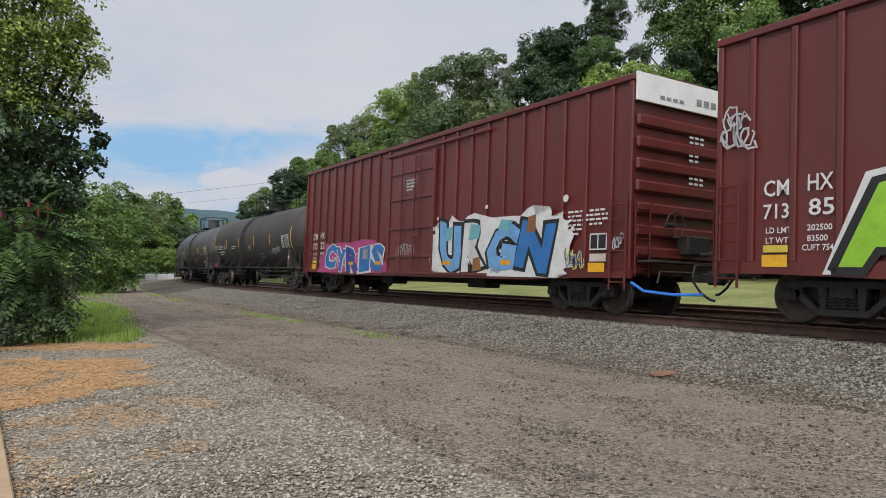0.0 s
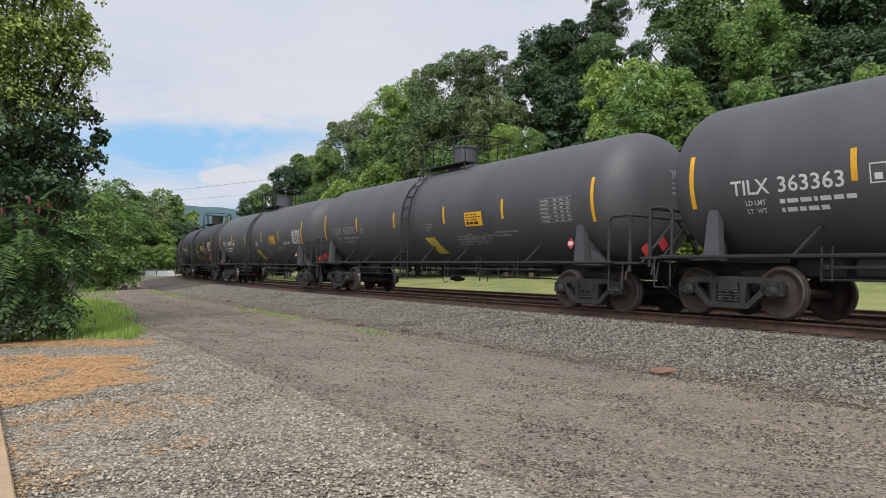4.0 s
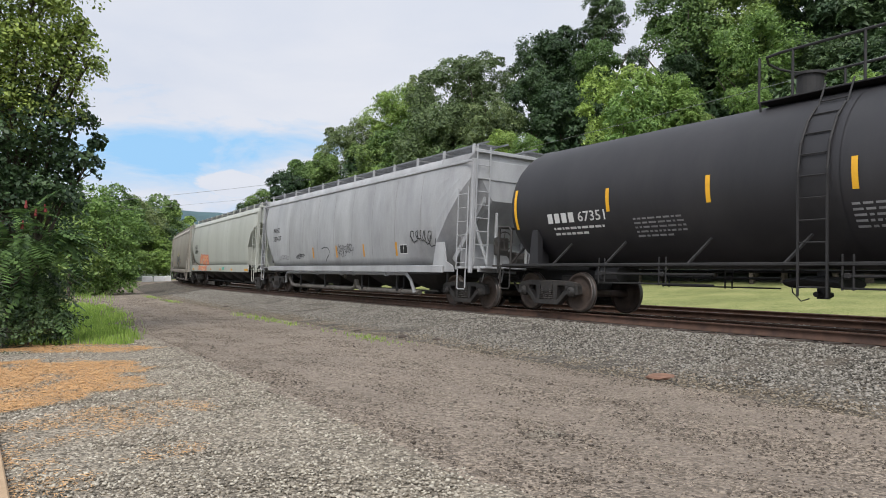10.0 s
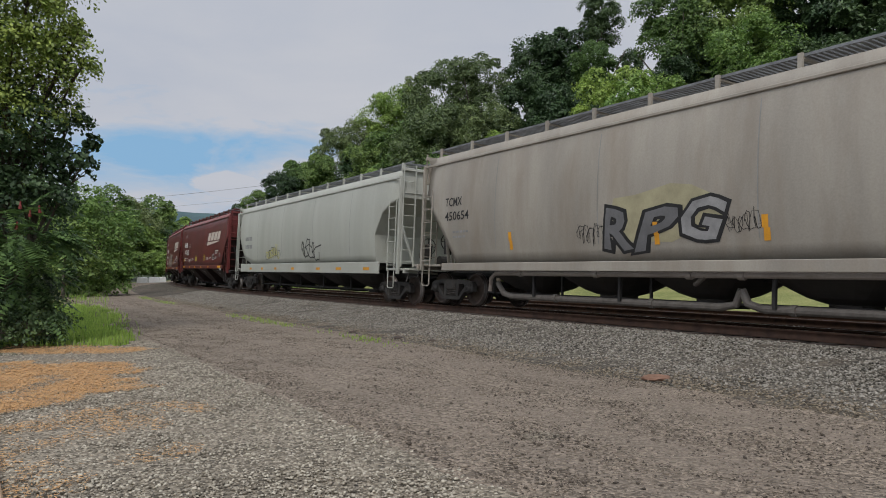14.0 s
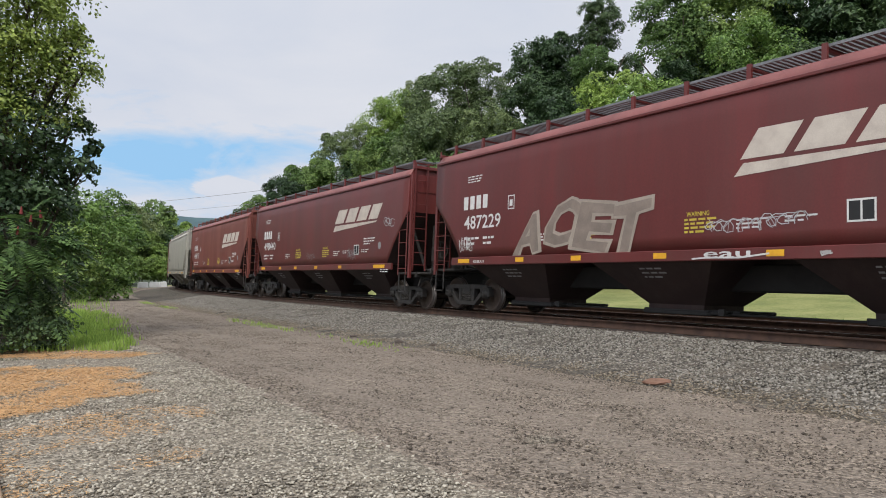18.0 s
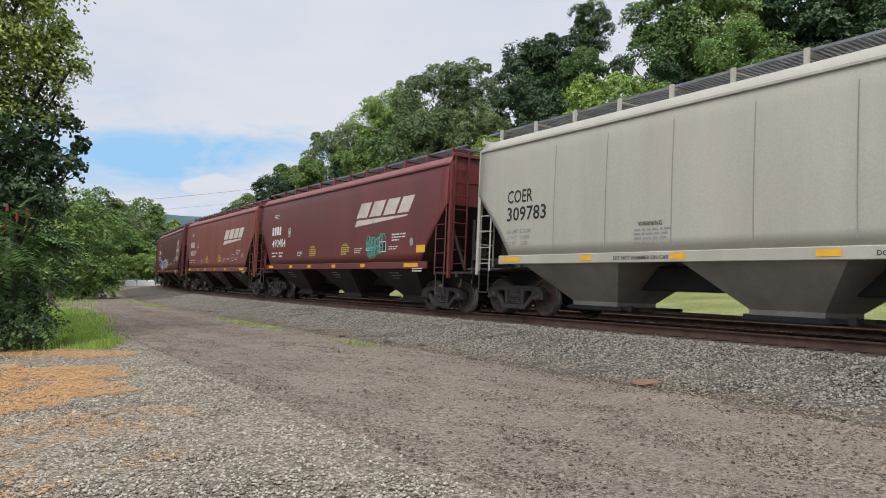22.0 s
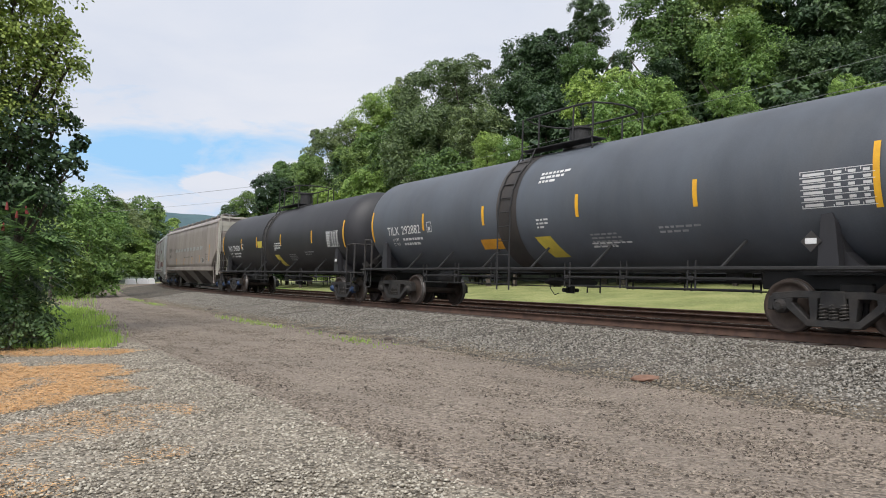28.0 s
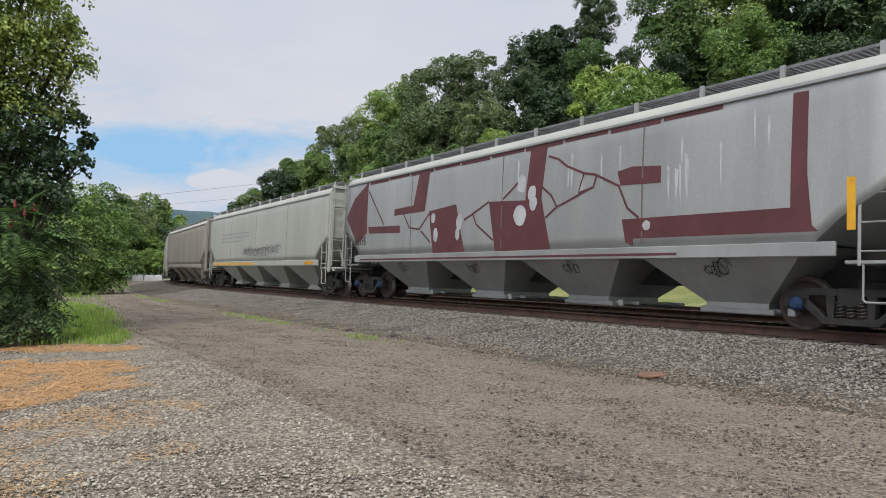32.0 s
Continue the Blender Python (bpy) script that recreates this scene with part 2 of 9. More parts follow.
M = {}
M["lot"] = ground_material("pale_gravel", [(0.075, 0.063, 0.046), (0.165, 0.141, 0.106), (0.262, 0.226, 0.173), (0.370, 0.324, 0.252)], 30.0, (0.22, 0.184, 0.138), 0.9, 0.5, 0.7, 1.0, patch_share=0.5)
M["road"] = ground_material("road_gravel", [(0.082, 0.065, 0.049), (0.172, 0.140, 0.107), (0.246, 0.201, 0.154), (0.400, 0.331, 0.259)], 34.0, (0.185, 0.150, 0.116), 0.7, 0.42, 0.66, 1.0, ("wheel_marks", (0.235, 0.194, 0.154)), 0.5)
# bed darker than its stones: shade of the gaps is in this colour
M["ballast"] = ground_material("ballast", [(0.020, 0.017, 0.013), (0.052, 0.045, 0.035), (0.098, 0.086, 0.068), (0.165, 0.146, 0.117)], 24.0, (0.145, 0.112, 0.079), 0.6, 0.50, 0.72, 1.0, patch_share=0.8)
M["ballast_stone"] = stone_material("ballast_stone", [(0.042, 0.038, 0.031), (0.132, 0.119, 0.098), (0.208, 0.190, 0.159), (0.188, 0.149, 0.103), (0.345, 0.324, 0.282)])
M["toe_stone"] = stone_material("tan_ballast_stone", [(0.060, 0.048, 0.034), (0.170, 0.138, 0.097), (0.240, 0.196, 0.143), (0.331, 0.278, 0.207)])
M["lot_stone"] = stone_material("lot_stone", [(0.110, 0.097, 0.076), (0.240, 0.211, 0.167), (0.340, 0.304, 0.244), (0.318, 0.252, 0.166), (0.500, 0.460, 0.375)])
M["road_stone"] = stone_material("road_stone", [(0.047, 0.037, 0.029), (0.116, 0.094, 0.073), (0.200, 0.164, 0.126), (0.372, 0.312, 0.246)])
M["lawn"] = ground_material("mown_grass", [(0.105, 0.132, 0.030), (0.175, 0.205, 0.052), (0.225, 0.250, 0.080), (0.285, 0.295, 0.115)], 22.0, (0.33, 0.295, 0.135), 0.35, 0.45, 0.72, 0.6, patch_share=0.6)
M["forest_floor"] = ground_material("undergrowth_floor", [(0.02, 0.03, 0.012), (0.035, 0.05, 0.018), (0.05, 0.07, 0.025)], 6.0)
M["straw"] = stone_material("orange_needles", [(0.46, 0.26, 0.11), (0.58, 0.345, 0.155), (0.68, 0.43, 0.21), (0.53, 0.33, 0.165)])
M["steel_rail"] = material("rusty_rail", (0.110, 0.062, 0.042), (0.058, 0.034, 0.025), 4.0, 40.0, 0.8, 0.2, 0.2)
M["rail_top"] = material("polished_rail_head", (0.30, 0.28, 0.27), (0.18, 0.15, 0.135), 2.0, 60.0, 0.35, 0.9, 0.05)
M["tie"] = material("creosoted_wood", (0.085, 0.065, 0.052), (0.04, 0.033, 0.03), 5.0, 50.0, 0.9, 0.0, 0.5)
M["leaf_sumac"] = leaf_material("sumac_leaf", (0.034, 0.078, 0.024), (0.2, 0.315, 0.09), 0.25)
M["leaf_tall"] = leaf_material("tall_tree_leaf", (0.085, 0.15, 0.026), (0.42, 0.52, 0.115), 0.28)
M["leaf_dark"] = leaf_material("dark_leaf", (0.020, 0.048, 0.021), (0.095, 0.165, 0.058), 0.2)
M["leaf_mid"] = leaf_material("mid_leaf", (0.044, 0.095, 0.026), (0.225, 0.345, 0.09), 0.28)
M["leaf_olive"] = leaf_material("oak_leaf", (0.078, 0.118, 0.046), (0.265, 0.34, 0.13), 0.28)
M["leaf_light"] = leaf_material("light_leaf", (0.076, 0.15, 0.034), (0.29, 0.435, 0.105), 0.3)
M["leaf_bright"] = leaf_material("bright_leaf", (0.105, 0.195, 0.044), (0.335, 0.49, 0.125), 0.3)
M["leaf_vine"] = leaf_material("vine_leaf", (0.092, 0.172, 0.038), (0.285, 0.425, 0.1), 0.3)
M["grass"] = leaf_material("grass_blade", (0.15, 0.27, 0.045), (0.36, 0.52, 0.11), 0.4)
M["bark"] = material("bark", (0.11, 0.09, 0.07), (0.05, 0.04, 0.032), 6.0, 40.0, 0.95, 0.0, 0.8)

# ---- the line of the track ----
# arc length s runs with the train's travel; lat is metres from the centre line towards the road; the track leans outwards a little
S_A, S_B = -105.0, 24.0
LEAN, GRADE, RAIL_Z = 0.054, 0.0058, 0.50
_s = np.arange(-640.0, 560.0, 0.25)
_c = np.clip(_s, S_A, S_B)
_h = -1.0181 - 0.00030 * _c - 0.0001 * _c * _c / 2
_ds = 0.25
_x = np.concatenate([[0], np.cumsum(np.cos((_h[1:] + _h[:-1]) / 2) * _ds)])
_y = np.concatenate([[0], np.cumsum(np.sin((_h[1:] + _h[:-1]) / 2) * _ds)])
_x += 4.523 - np.interp(0.0, _s, _x)
_y += 16.299 - np.interp(0.0, _s, _y)
_z = RAIL_Z + GRADE * _c


def line(s):
    return (float(np.interp(s, _s, _x)), float(np.interp(s, _s, _y)), float(np.interp(s, _s, _z)), float(np.interp(s, _s, _h)))


def on_track(s, lat, up=0.0, lean=LEAN):
    """A point beside the track, up metres above the rails' plane."""
    x, y, z, h = line(s)
    a, b = lat * math.cos(lean) - up * math.sin(lean), up * math.cos(lean) + lat * math.sin(lean)
    return Vector((x + a * math.sin(h), y - a * math.cos(h), z + b))


def beside(x, y):
    """(s, lat) of points of the plan."""
    x, y = np.atleast_1d(np.asarray(x, float)), np.atleast_1d(np.asarray(y, float))
    ts, tx, ty, th = _s[::6], _x[::6], _y[::6], _h[::6]
    best = np.empty(len(x), int)
    for i in range(0, len(x), 4000):
        d = (x[i:i + 4000, None] - tx) ** 2 + (y[i:i + 4000, None] - ty) ** 2
        best[i:i + 4000] = d.argmin(1)
    h = th[best]
    ahead = (x - tx[best]) * np.cos(h) + (y - ty[best]) * np.sin(h)
    return ts[best] + ahead, (x - tx[best]) * np.sin(h) - (y - ty[best]) * np.cos(h)


def ground_z(x, y):
    """The lie of the land: level along the road, a hillside beyond the lawn."""
    s, lat = beside(x, y)
    z = GRADE * np.clip(s, S_A, S_B)
    far = np.clip(-lat - 30.0, 0, 260)
    hill = 0.42 * far * np.clip((s + 150) / 110, 0.12, 1.0)
    low = np.where(lat < -9, -0.35 + np.clip(-lat - 9.0, 0, 27) * 0.05, 0.0)
    left = np.clip(lat - 22.0, 0, 40) * 0.02
    return z + np.clip(hill, 0, 70) + low + left


# ---- helpers for building ----
def mesh_of(name, verts, faces, mat, smooth=False):
    me = bpy.data.meshes.new(name)
    me.from_pydata([tuple(v) for v in verts], [], [tuple(f) for f in faces])
    me.materials.append(mat)
    if smooth:
        me.shade_smooth()
    me.update()
    return me


def fast_mesh(name, verts, faces, mat):
    """Many equal-sided faces at once: verts (n, 3), faces (m, k) as arrays."""
    me = bpy.data.meshes.new(name)
    nv, (nf, k) = len(verts), faces.shape
    me.vertices.add(nv)
    me.vertices.foreach_set("co", np.ascontiguousarray(verts, dtype=np.float32).ravel())
    me.loops.add(nf * k)
    me.loops.foreach_set("vertex_index", np.ascontiguousarray(faces, dtype=np.int32).ravel())
    me.polygons.add(nf)
    me.polygons.foreach_set("loop_start", np.arange(0, nf * k, k, dtype=np.int32))
    me.materials.append(mat)
    me.update(calc_edges=True)
    return me


def solid(bm, size, at=(0, 0, 0), bevel=0.0, turn=None):
    """Adds a block with softened edges to a bmesh."""
    m = Matrix.Translation(at) @ (turn or Matrix()) @ Matrix.Diagonal((*size, 1))
    r = bmesh.ops.create_cube(bm, size=1.0, matrix=m)
    if bevel:
        es = {e for v in r["verts"] for e in v.link_edges}
        bmesh.ops.bevel(bm, geom=list(es), offset=bevel, segments=1, affect="EDGES")


def rod(bm, a, b, r, n=6, r2=None, cap=True):
    """Adds a round bar from a to b."""
    a, b = Vector(a), Vector(b)
    d = b - a
    m = Matrix.Translation((a + b) / 2) @ d.to_track_quat("Z", "Y").to_matrix().to_4x4()
    bmesh.ops.create_cone(bm, cap_ends=cap, segments=n, radius1=r, radius2=r if r2 is None else r2, depth=d.length, matrix=m)


def tube(bm, pts, r, n=6, closed=False):
    """A round bar bent through points, one piece."""
    pts = [Vector(p) for p in pts]
    m = len(pts)
    rings = []
    for i, p in enumerate(pts):
        a = pts[(i - 1) % m] if closed or i else p
        b = pts[(i + 1) % m] if closed or i < m - 1 else p
        d = (b - a).normalized()
        u = d.cross(Vector((0.31, 0.17, 0.94)))
        u = (u if u.length > 0.01 else d.cross(Vector((1, 0, 0)))).normalized()
        v = d.cross(u)
        rings.append([bm.verts.new(p + (u * math.cos(2 * math.pi * k / n) + v * math.sin(2 * math.pi * k / n)) * r) for k in range(n)])
    for i in range(m if closed else m - 1):
        q, w = rings[i], rings[(i + 1) % m]
        for k in range(n):
            bm.faces.new((q[k], q[(k + 1) % n], w[(k + 1) % n], w[k]))
    if not closed:
        bm.faces.new(rings[0][::-1])
        bm.faces.new(rings[-1])


def prism(bm, outline, y0, y1):
    """Adds a plate: an outline in the x, z plane between y0 and y1."""
    a = [bm.verts.new((x, y0, z)) for x, z in outline]
    b = [bm.verts.new((x, y1, z)) for x, z in outline]
    n = len(outline)
    bm.faces.new(a)
    bm.faces.new(b[::-1])
    for i in range(n):
        bm.faces.new((a[i], b[i], b[(i + 1) % n], a[(i + 1) % n]))


def loft(bm, rings, cap=True):
    """Adds a skin over rings of equal point counts."""
    vs = [[bm.verts.new(p) for p in r] for r in rings]
    n = len(rings[0])
    for a, b in zip(vs, vs[1:]):
        for i in range(n):
            bm.faces.new((a[i], a[(i + 1) % n], b[(i + 1) % n], b[i]))
    if cap:
        bm.faces.new(vs[0][::-1])
        bm.faces.new(vs[-1])


def done(name, bm, mat, smooth=False):
    bmesh.ops.recalc_face_normals(bm, faces=bm.faces)
    me = bpy.data.meshes.new(name)
    bm.to_mesh(me)
    bm.free()
    me.materials.append(mat)
    if smooth:
        for p in me.polygons:
            p.use_smooth = True
    return me


def part(name, bm, mat, parent, label="", smooth=False):
    """One mesh object under a thing or a part; bm may be a finished mesh."""
    me = bm if isinstance(bm, bpy.types.Mesh) else done(name, bm, mat, smooth)
    ob = new(name, me)
    ob.parent = parent
    if label:
        ob["label"] = label
    return ob


def thing(name, label, category, group="", data=None, kind=""):
    return tagged(new(name, data), label, category, group, kind)


# ---- ground ----
def spaced(lo, hi, core_lo, core_hi, fine, grow):
    out = list(np.arange(core_lo, core_hi, fine))
    d, p = fine, core_hi
    while p < hi:
        out.append(p)
        d *= grow
        p += d
    out.append(hi)
    d, p = fine, core_lo
    while p > lo:
        d *= grow
        p -= d
        out.append(max(p, lo))
    return np.array(sorted(set(out)))


gx = spaced(-2500, 2500, -22, 22, 0.5, 1.12)
gy = spaced(-2500, 2500, -4, 46, 0.5, 1.12)
GX, GY = np.meshgrid(gx, gy)
gz = ground_z(GX.ravel(), GY.ravel())
gs, gl = beside(GX.ravel(), GY.ravel())
rng = np.random.default_rng(4)
gz = gz + rng.normal(0, 0.008, len(gz))
gz = np.where((gl < 5.0) & (gl > -7.5), gz - 0.08, gz)
nx, ny = len(gx), len(gy)
idx = np.arange(nx * ny).reshape(ny, nx)
gf = np.stack([idx[:-1, :-1], idx[:-1, 1:], idx[1:, 1:], idx[1:, :-1]], -1).reshape(-1, 4)
gme = fast_mesh("ground", np.stack([GX.ravel(), GY.ravel(), gz], 1), gf, M["lot"])
for mm in ("lawn", "forest_floor"):
    gme.materials.append(M[mm])
fc = gl[gf].mean(1)
fs = gs[gf].mean(1)
mi = np.zeros(len(gf), np.int32)
mi[fc < -6.5] = 1
mi[fc < -27.0] = 2
cx_, cy_ = GX.ravel()[gf].mean(1), GY.ravel()[gf].mean(1)
mi[(fc > 9.5) & (fs < -8.5)] = 1
mi[(fc > 11.2) & (fs < -5.5)] = 2
mi[(np.abs(cx_) > 160) | (cy_ > 190) | (cy_ < -160)] = 2
gme.polygons.foreach_set("material_index", mi)
gme.shade_smooth()
ground = thing("ground", "pale loose gravel lot with mown grass beyond the tracks", "ground", kind="structure", data=gme)

def strip(name, lats, ups, s0, s1, ds, mat, lean=LEAN, jitter=0.0, attr=None):
    """A long sheet along the track with the given cross-section."""
    ss = np.arange(s0, s1 + ds / 2, ds)
    r = np.random.default_rng(len(name))
    vs = []
    for s in ss:
        for lat, up in zip(lats, ups):
            p = on_track(s, lat + (r.normal(0, jitter) if jitter else 0), 0, 0)
            p.z += up + (r.normal(0, jitter * 0.2) if jitter else 0)
            vs.append(p)
    n = len(lats)
    i = np.arange(len(ss) * n).reshape(len(ss), n)
    f = np.stack([i[:-1, :-1], i[1:, :-1], i[1:, 1:], i[:-1, 1:]], -1).reshape(-1, 4)
    me = fast_mesh(name, np.array([tuple(v) for v in vs]), f[:, ::-1], mat)
    if attr:
        a = me.attributes.new(attr[0], "FLOAT", "POINT")
        a.data.foreach_set("value", np.array([attr[1](l) for _ in ss for l in lats], np.float32))
    me.shade_smooth()
    return me


_L = [-7.2, -6.4, -5.6, -3.6, -1.7, -1.2, 0.0, 1.3, 1.75, 2.2, 3.0, 3.8, 4.4, 4.75, 5.2]
_U = [-0.80, -0.50, -0.27, -0.28, -0.24, -0.235, -0.20, -0.135, -0.14, -0.20, -0.32, -0.42, -0.475, -0.49, -0.56]
thing("ballast", "grey crushed-stone ballast bank under the tracks", "ballast", kind="structure",
      data=strip("ballast", _L, _U, -150, 60, 0.5, M["ballast"], jitter=0.05))
_R = list(np.arange(4.5, 9.3, 0.24))
def _marks(l):
    return sum(math.exp(-((l - c) / w) ** 2) for c, w in ((5.5, 0.42), (7.25, 0.34), (8.3, 0.2)))
thing("road", "dusty grey-brown gravel road beside the railway", "road", kind="structure",
      data=strip("road", _R, [-0.495] + [-0.478] * (len(_R) - 2) + [-0.502], -150, 60, 0.5, M["road"], jitter=0.03, attr=("wheel_marks", _marks)))

# ---- rails and sleepers of two tracks ----
RAIL_PROFILE = [(-0.07, -0.172), (0.07, -0.172), (0.07, -0.160), (0.012, -0.140), (0.010, -0.045), (0.037, -0.035), (0.037, -0.008), (0.028, 0.0), (-0.028, 0.0), (-0.037, -0.008), (-0.037, -0.035), (-0.010, -0.045), (-0.012, -0.140), (-0.07, -0.160)]


def rail(track, lat, s0, s1, drop, lean):
    ss = np.arange(s0, s1 + 0.1, 2.0)
    vs = [on_track(s, lat + a, u + drop, lean) for s in ss for a, u in RAIL_PROFILE]
    n = len(RAIL_PROFILE)
    i = np.arange(len(ss) * n).reshape(len(ss), n)
    f = np.stack([i[:-1], i[1:], np.roll(i, -1, 1)[1:], np.roll(i, -1, 1)[:-1]], -1).reshape(-1, 4)
    me = fast_mesh("rail", np.array([tuple(v) for v in vs]), f, M["steel_rail"])
    me.materials.append(M["rail_top"])
    mi = np.tile(np.array([1 if k == 7 else 0 for k in range(n)], np.int32), len(ss) - 1)
    me.polygons.foreach_set("material_index", mi)
    return part("rail", me, None, track)


def sleepers(track, mid, s0, s1, drop, lean, near):
    bm = bmesh.new()
    solid(bm, (0.23, 2.6, 0.18), (0, 0, 0), 0.012)
    one = done("sleeper", bm, M["tie"])
    rest = []
    r = random.Random(7)
    s = s0
    while s < s1:
        x, y, z, h = line(s)
        p = on_track(s, mid + r.uniform(-0.04, 0.04), -0.262 + drop, lean)
        m = Matrix.Translation(p) @ Matrix.Rotation(h + r.uniform(-0.02, 0.02), 4, "Z") @ Matrix.Rotation(-lean, 4, "X")
        if near[0] < s < near[1]:
            o = new("sleeper", one)
            o.parent = track
            o.matrix_basis = m
        else:
            rest.append(m)
        s += 0.5
    co = np.array([v.co for v in one.vertices])
    fs = [tuple(p.vertices) for p in one.polygons]
    vs, ff = [], []
    for m in rest:
        k = len(vs)
        vs += [m @ Vector(c) for c in co]
        ff += [tuple(i + k for i in f) for f in fs]
    o = part("sleepers", mesh_of("sleepers", vs, ff, M["tie"]), None, track)
    o["kind"] = "stuff"


track_1 = thing("railway_track", "rusty steel rails on dark wooden sleepers in ballast", "railway track", "tracks", kind="structure")
for lt in (0.755, -0.755):
    rail(track_1, lt, -400, 200, 0.0, LEAN)
sleepers(track_1, 0.0, -150, 40, 0.0, LEAN, (-38, 14))
track_2 = thing("railway_track", "second rusty track behind the passing train", "railway track", "tracks", kind="structure")
for lt in (0.755, -0.755):
    rail(track_2, lt - 4.1, -150, 200, -0.09, 0.0)
sleepers(track_2, -4.1, -150, 40, -0.09, 0.0, (-38, 14))

# ---- rolling stock: materials ----
M["box_red"] = material("oxide_red_paint", (0.135, 0.020, 0.016), (0.094, 0.015, 0.013), 0.9, 30.0, 0.40, 0.0, 0.22, 1.3, 0.8, 0.1, (0.10, 0.045, 0.035), 0.5, 1.0)
M["hop_red"] = material("mineral_red_paint", (0.136, 0.024, 0.022), (0.098, 0.018, 0.016), 0.8, 30.0, 0.45, 0.0, 0.22, 1.3, 0.85, 0.1, (0.085, 0.04, 0.034), 0.5, 0.9)
# paler roof red: sky light on the up-facing shoulder is in this colour
M["hop_red_roof"] = material("faded_skylit_red_roof_paint", (0.235, 0.075, 0.068), (0.165, 0.048, 0.043), 0.9, 30.0, 0.5, 0.0, 0.1, 1.3, 0.3, 0.1, (0.28, 0.13, 0.11), 0.4, 1.1)
M["hop_red_faded"] = material("faded_red_paint", (0.178, 0.047, 0.034), (0.130, 0.034, 0.025), 0.8, 30.0, 0.6, 0.0, 0.22, 1.3, 0.85, 0.1, (0.26, 0.10, 0.07), 0.5, 1.1)
M["hop_red_dark"] = material("dark_brown_red_paint", (0.106, 0.030, 0.025), (0.075, 0.022, 0.019), 0.8, 30.0, 0.5, 0.0, 0.22, 1.3, 0.85, 0.1, (0.14, 0.05, 0.04), 0.35, 1.1)
M["end_white"] = material("white_end_band_paint", (0.82, 0.82, 0.79), (0.72, 0.72, 0.69), 2.0, 50.0, 0.6, 0.0, 0.02)
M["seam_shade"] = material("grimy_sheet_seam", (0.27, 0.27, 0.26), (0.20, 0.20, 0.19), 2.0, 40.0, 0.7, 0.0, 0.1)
M["pipe_brown"] = material("weathered_grey_pipe", (0.15, 0.135, 0.12), (0.09, 0.08, 0.07), 4.0, 40.0, 0.7, 0.2, 0.2)
# taupe darkened by grime and the bays' shade in one colour; seams too
M["hop_taupe_low"] = material("grimy_shaded_taupe_paint", (0.165, 0.145, 0.128), (0.105, 0.092, 0.082), 0.9, 30.0, 0.6, 0.0, 0.15, 1.3, 0.6, 0.05, (0.09, 0.075, 0.065), 0.6, 1.4)
# pale bays in shadow: the shade is put into this dark grey
M["hop_pocket"] = material("grimy_shaded_underside", (0.046, 0.043, 0.039), (0.027, 0.025, 0.023), 1.2, 30.0, 0.75, 0.0, 0.1, None, 0.6, 0.1, (0.06, 0.05, 0.042), 0.5, 2.0)
# near-black red for the bays: shade under the car is in this colour
M["hop_under"] = material("sooty_shaded_underframe_paint", (0.028, 0.013, 0.012), (0.018, 0.009, 0.009), 1.2, 30.0, 0.75, 0.0, 0.1, None, 0.6, 0.1, (0.05, 0.035, 0.03), 0.5, 2.0)
M["tank_black"] = material("black_tank_paint", (0.021, 0.020, 0.023), (0.014, 0.014, 0.016), 0.7, 40.0, 0.55, 0.0, 0.03, None, 0.7, 0.1, (0.05, 0.048, 0.046), 0.35, 0.9)
M["tank_grey"] = material("dusty_dark_grey_tank_paint", (0.077, 0.078, 0.084), (0.055, 0.057, 0.061), 0.7, 40.0, 0.55, 0.0, 0.03, None, 0.7, 0.1, (0.095, 0.093, 0.09), 0.45, 0.9)
M["tank_blue"] = material("blue_grey_tank_paint", (0.086, 0.098, 0.115), (0.060, 0.067, 0.078), 0.7, 40.0, 0.55, 0.0, 0.03, None, 0.7, 0.1, (0.10, 0.10, 0.10), 0.4, 0.9)
M["tank_dirty"] = material("grimy_black_tank_paint", (0.047, 0.041, 0.037), (0.027, 0.024, 0.022), 1.1, 40.0, 0.65, 0.0, 0.04, None, 0.75, 0.1, (0.085, 0.07, 0.06), 0.6, 1.2)
M["hop_white"] = material("off_white_paint", (0.427, 0.441, 0.393), (0.353, 0.362, 0.319), 0.7, 30.0, 0.5, 0.0, 0.22, 1.3, 0.85, 0.05, (0.34, 0.32, 0.28), 0.45, 1.0)
M["hop_grey"] = material("pale_grey_paint", (0.405, 0.412, 0.415), (0.300, 0.305, 0.315), 0.9, 30.0, 0.5, 0.0, 0.22, 1.3, 0.7, 0.05, (0.19, 0.185, 0.18), 0.6, 1.1)
M["hop_tan"] = material("dirty_beige_grey_paint", (0.348, 0.322, 0.275), (0.253, 0.233, 0.200), 0.8, 30.0, 0.5, 0.0, 0.22, 1.3, 0.8, 0.05, (0.22, 0.175, 0.13), 0.7, 1.1)
M["hop_taupe"] = material("grimy_taupe_paint", (0.298, 0.259, 0.227), (0.221, 0.190, 0.166), 0.9, 30.0, 0.5, 0.0, 0.22, 1.3, 0.85, 0.05, (0.13, 0.105, 0.09), 0.6, 1.2)
M["hop_silver"] = material("weathered_light_grey_paint", (0.392, 0.403, 0.392), (0.305, 0.316, 0.311), 0.8, 30.0, 0.36, 0.35, 0.22, 1.3, 0.85, 0.05, (0.22, 0.215, 0.20), 0.4, 1.1)
M["hop_cream"] = material("cream_paint", (0.415, 0.397, 0.339), (0.344, 0.327, 0.278), 0.8, 30.0, 0.5, 0.0, 0.22, 1.3, 0.85, 0.05, (0.40, 0.36, 0.28), 0.4, 1.1)
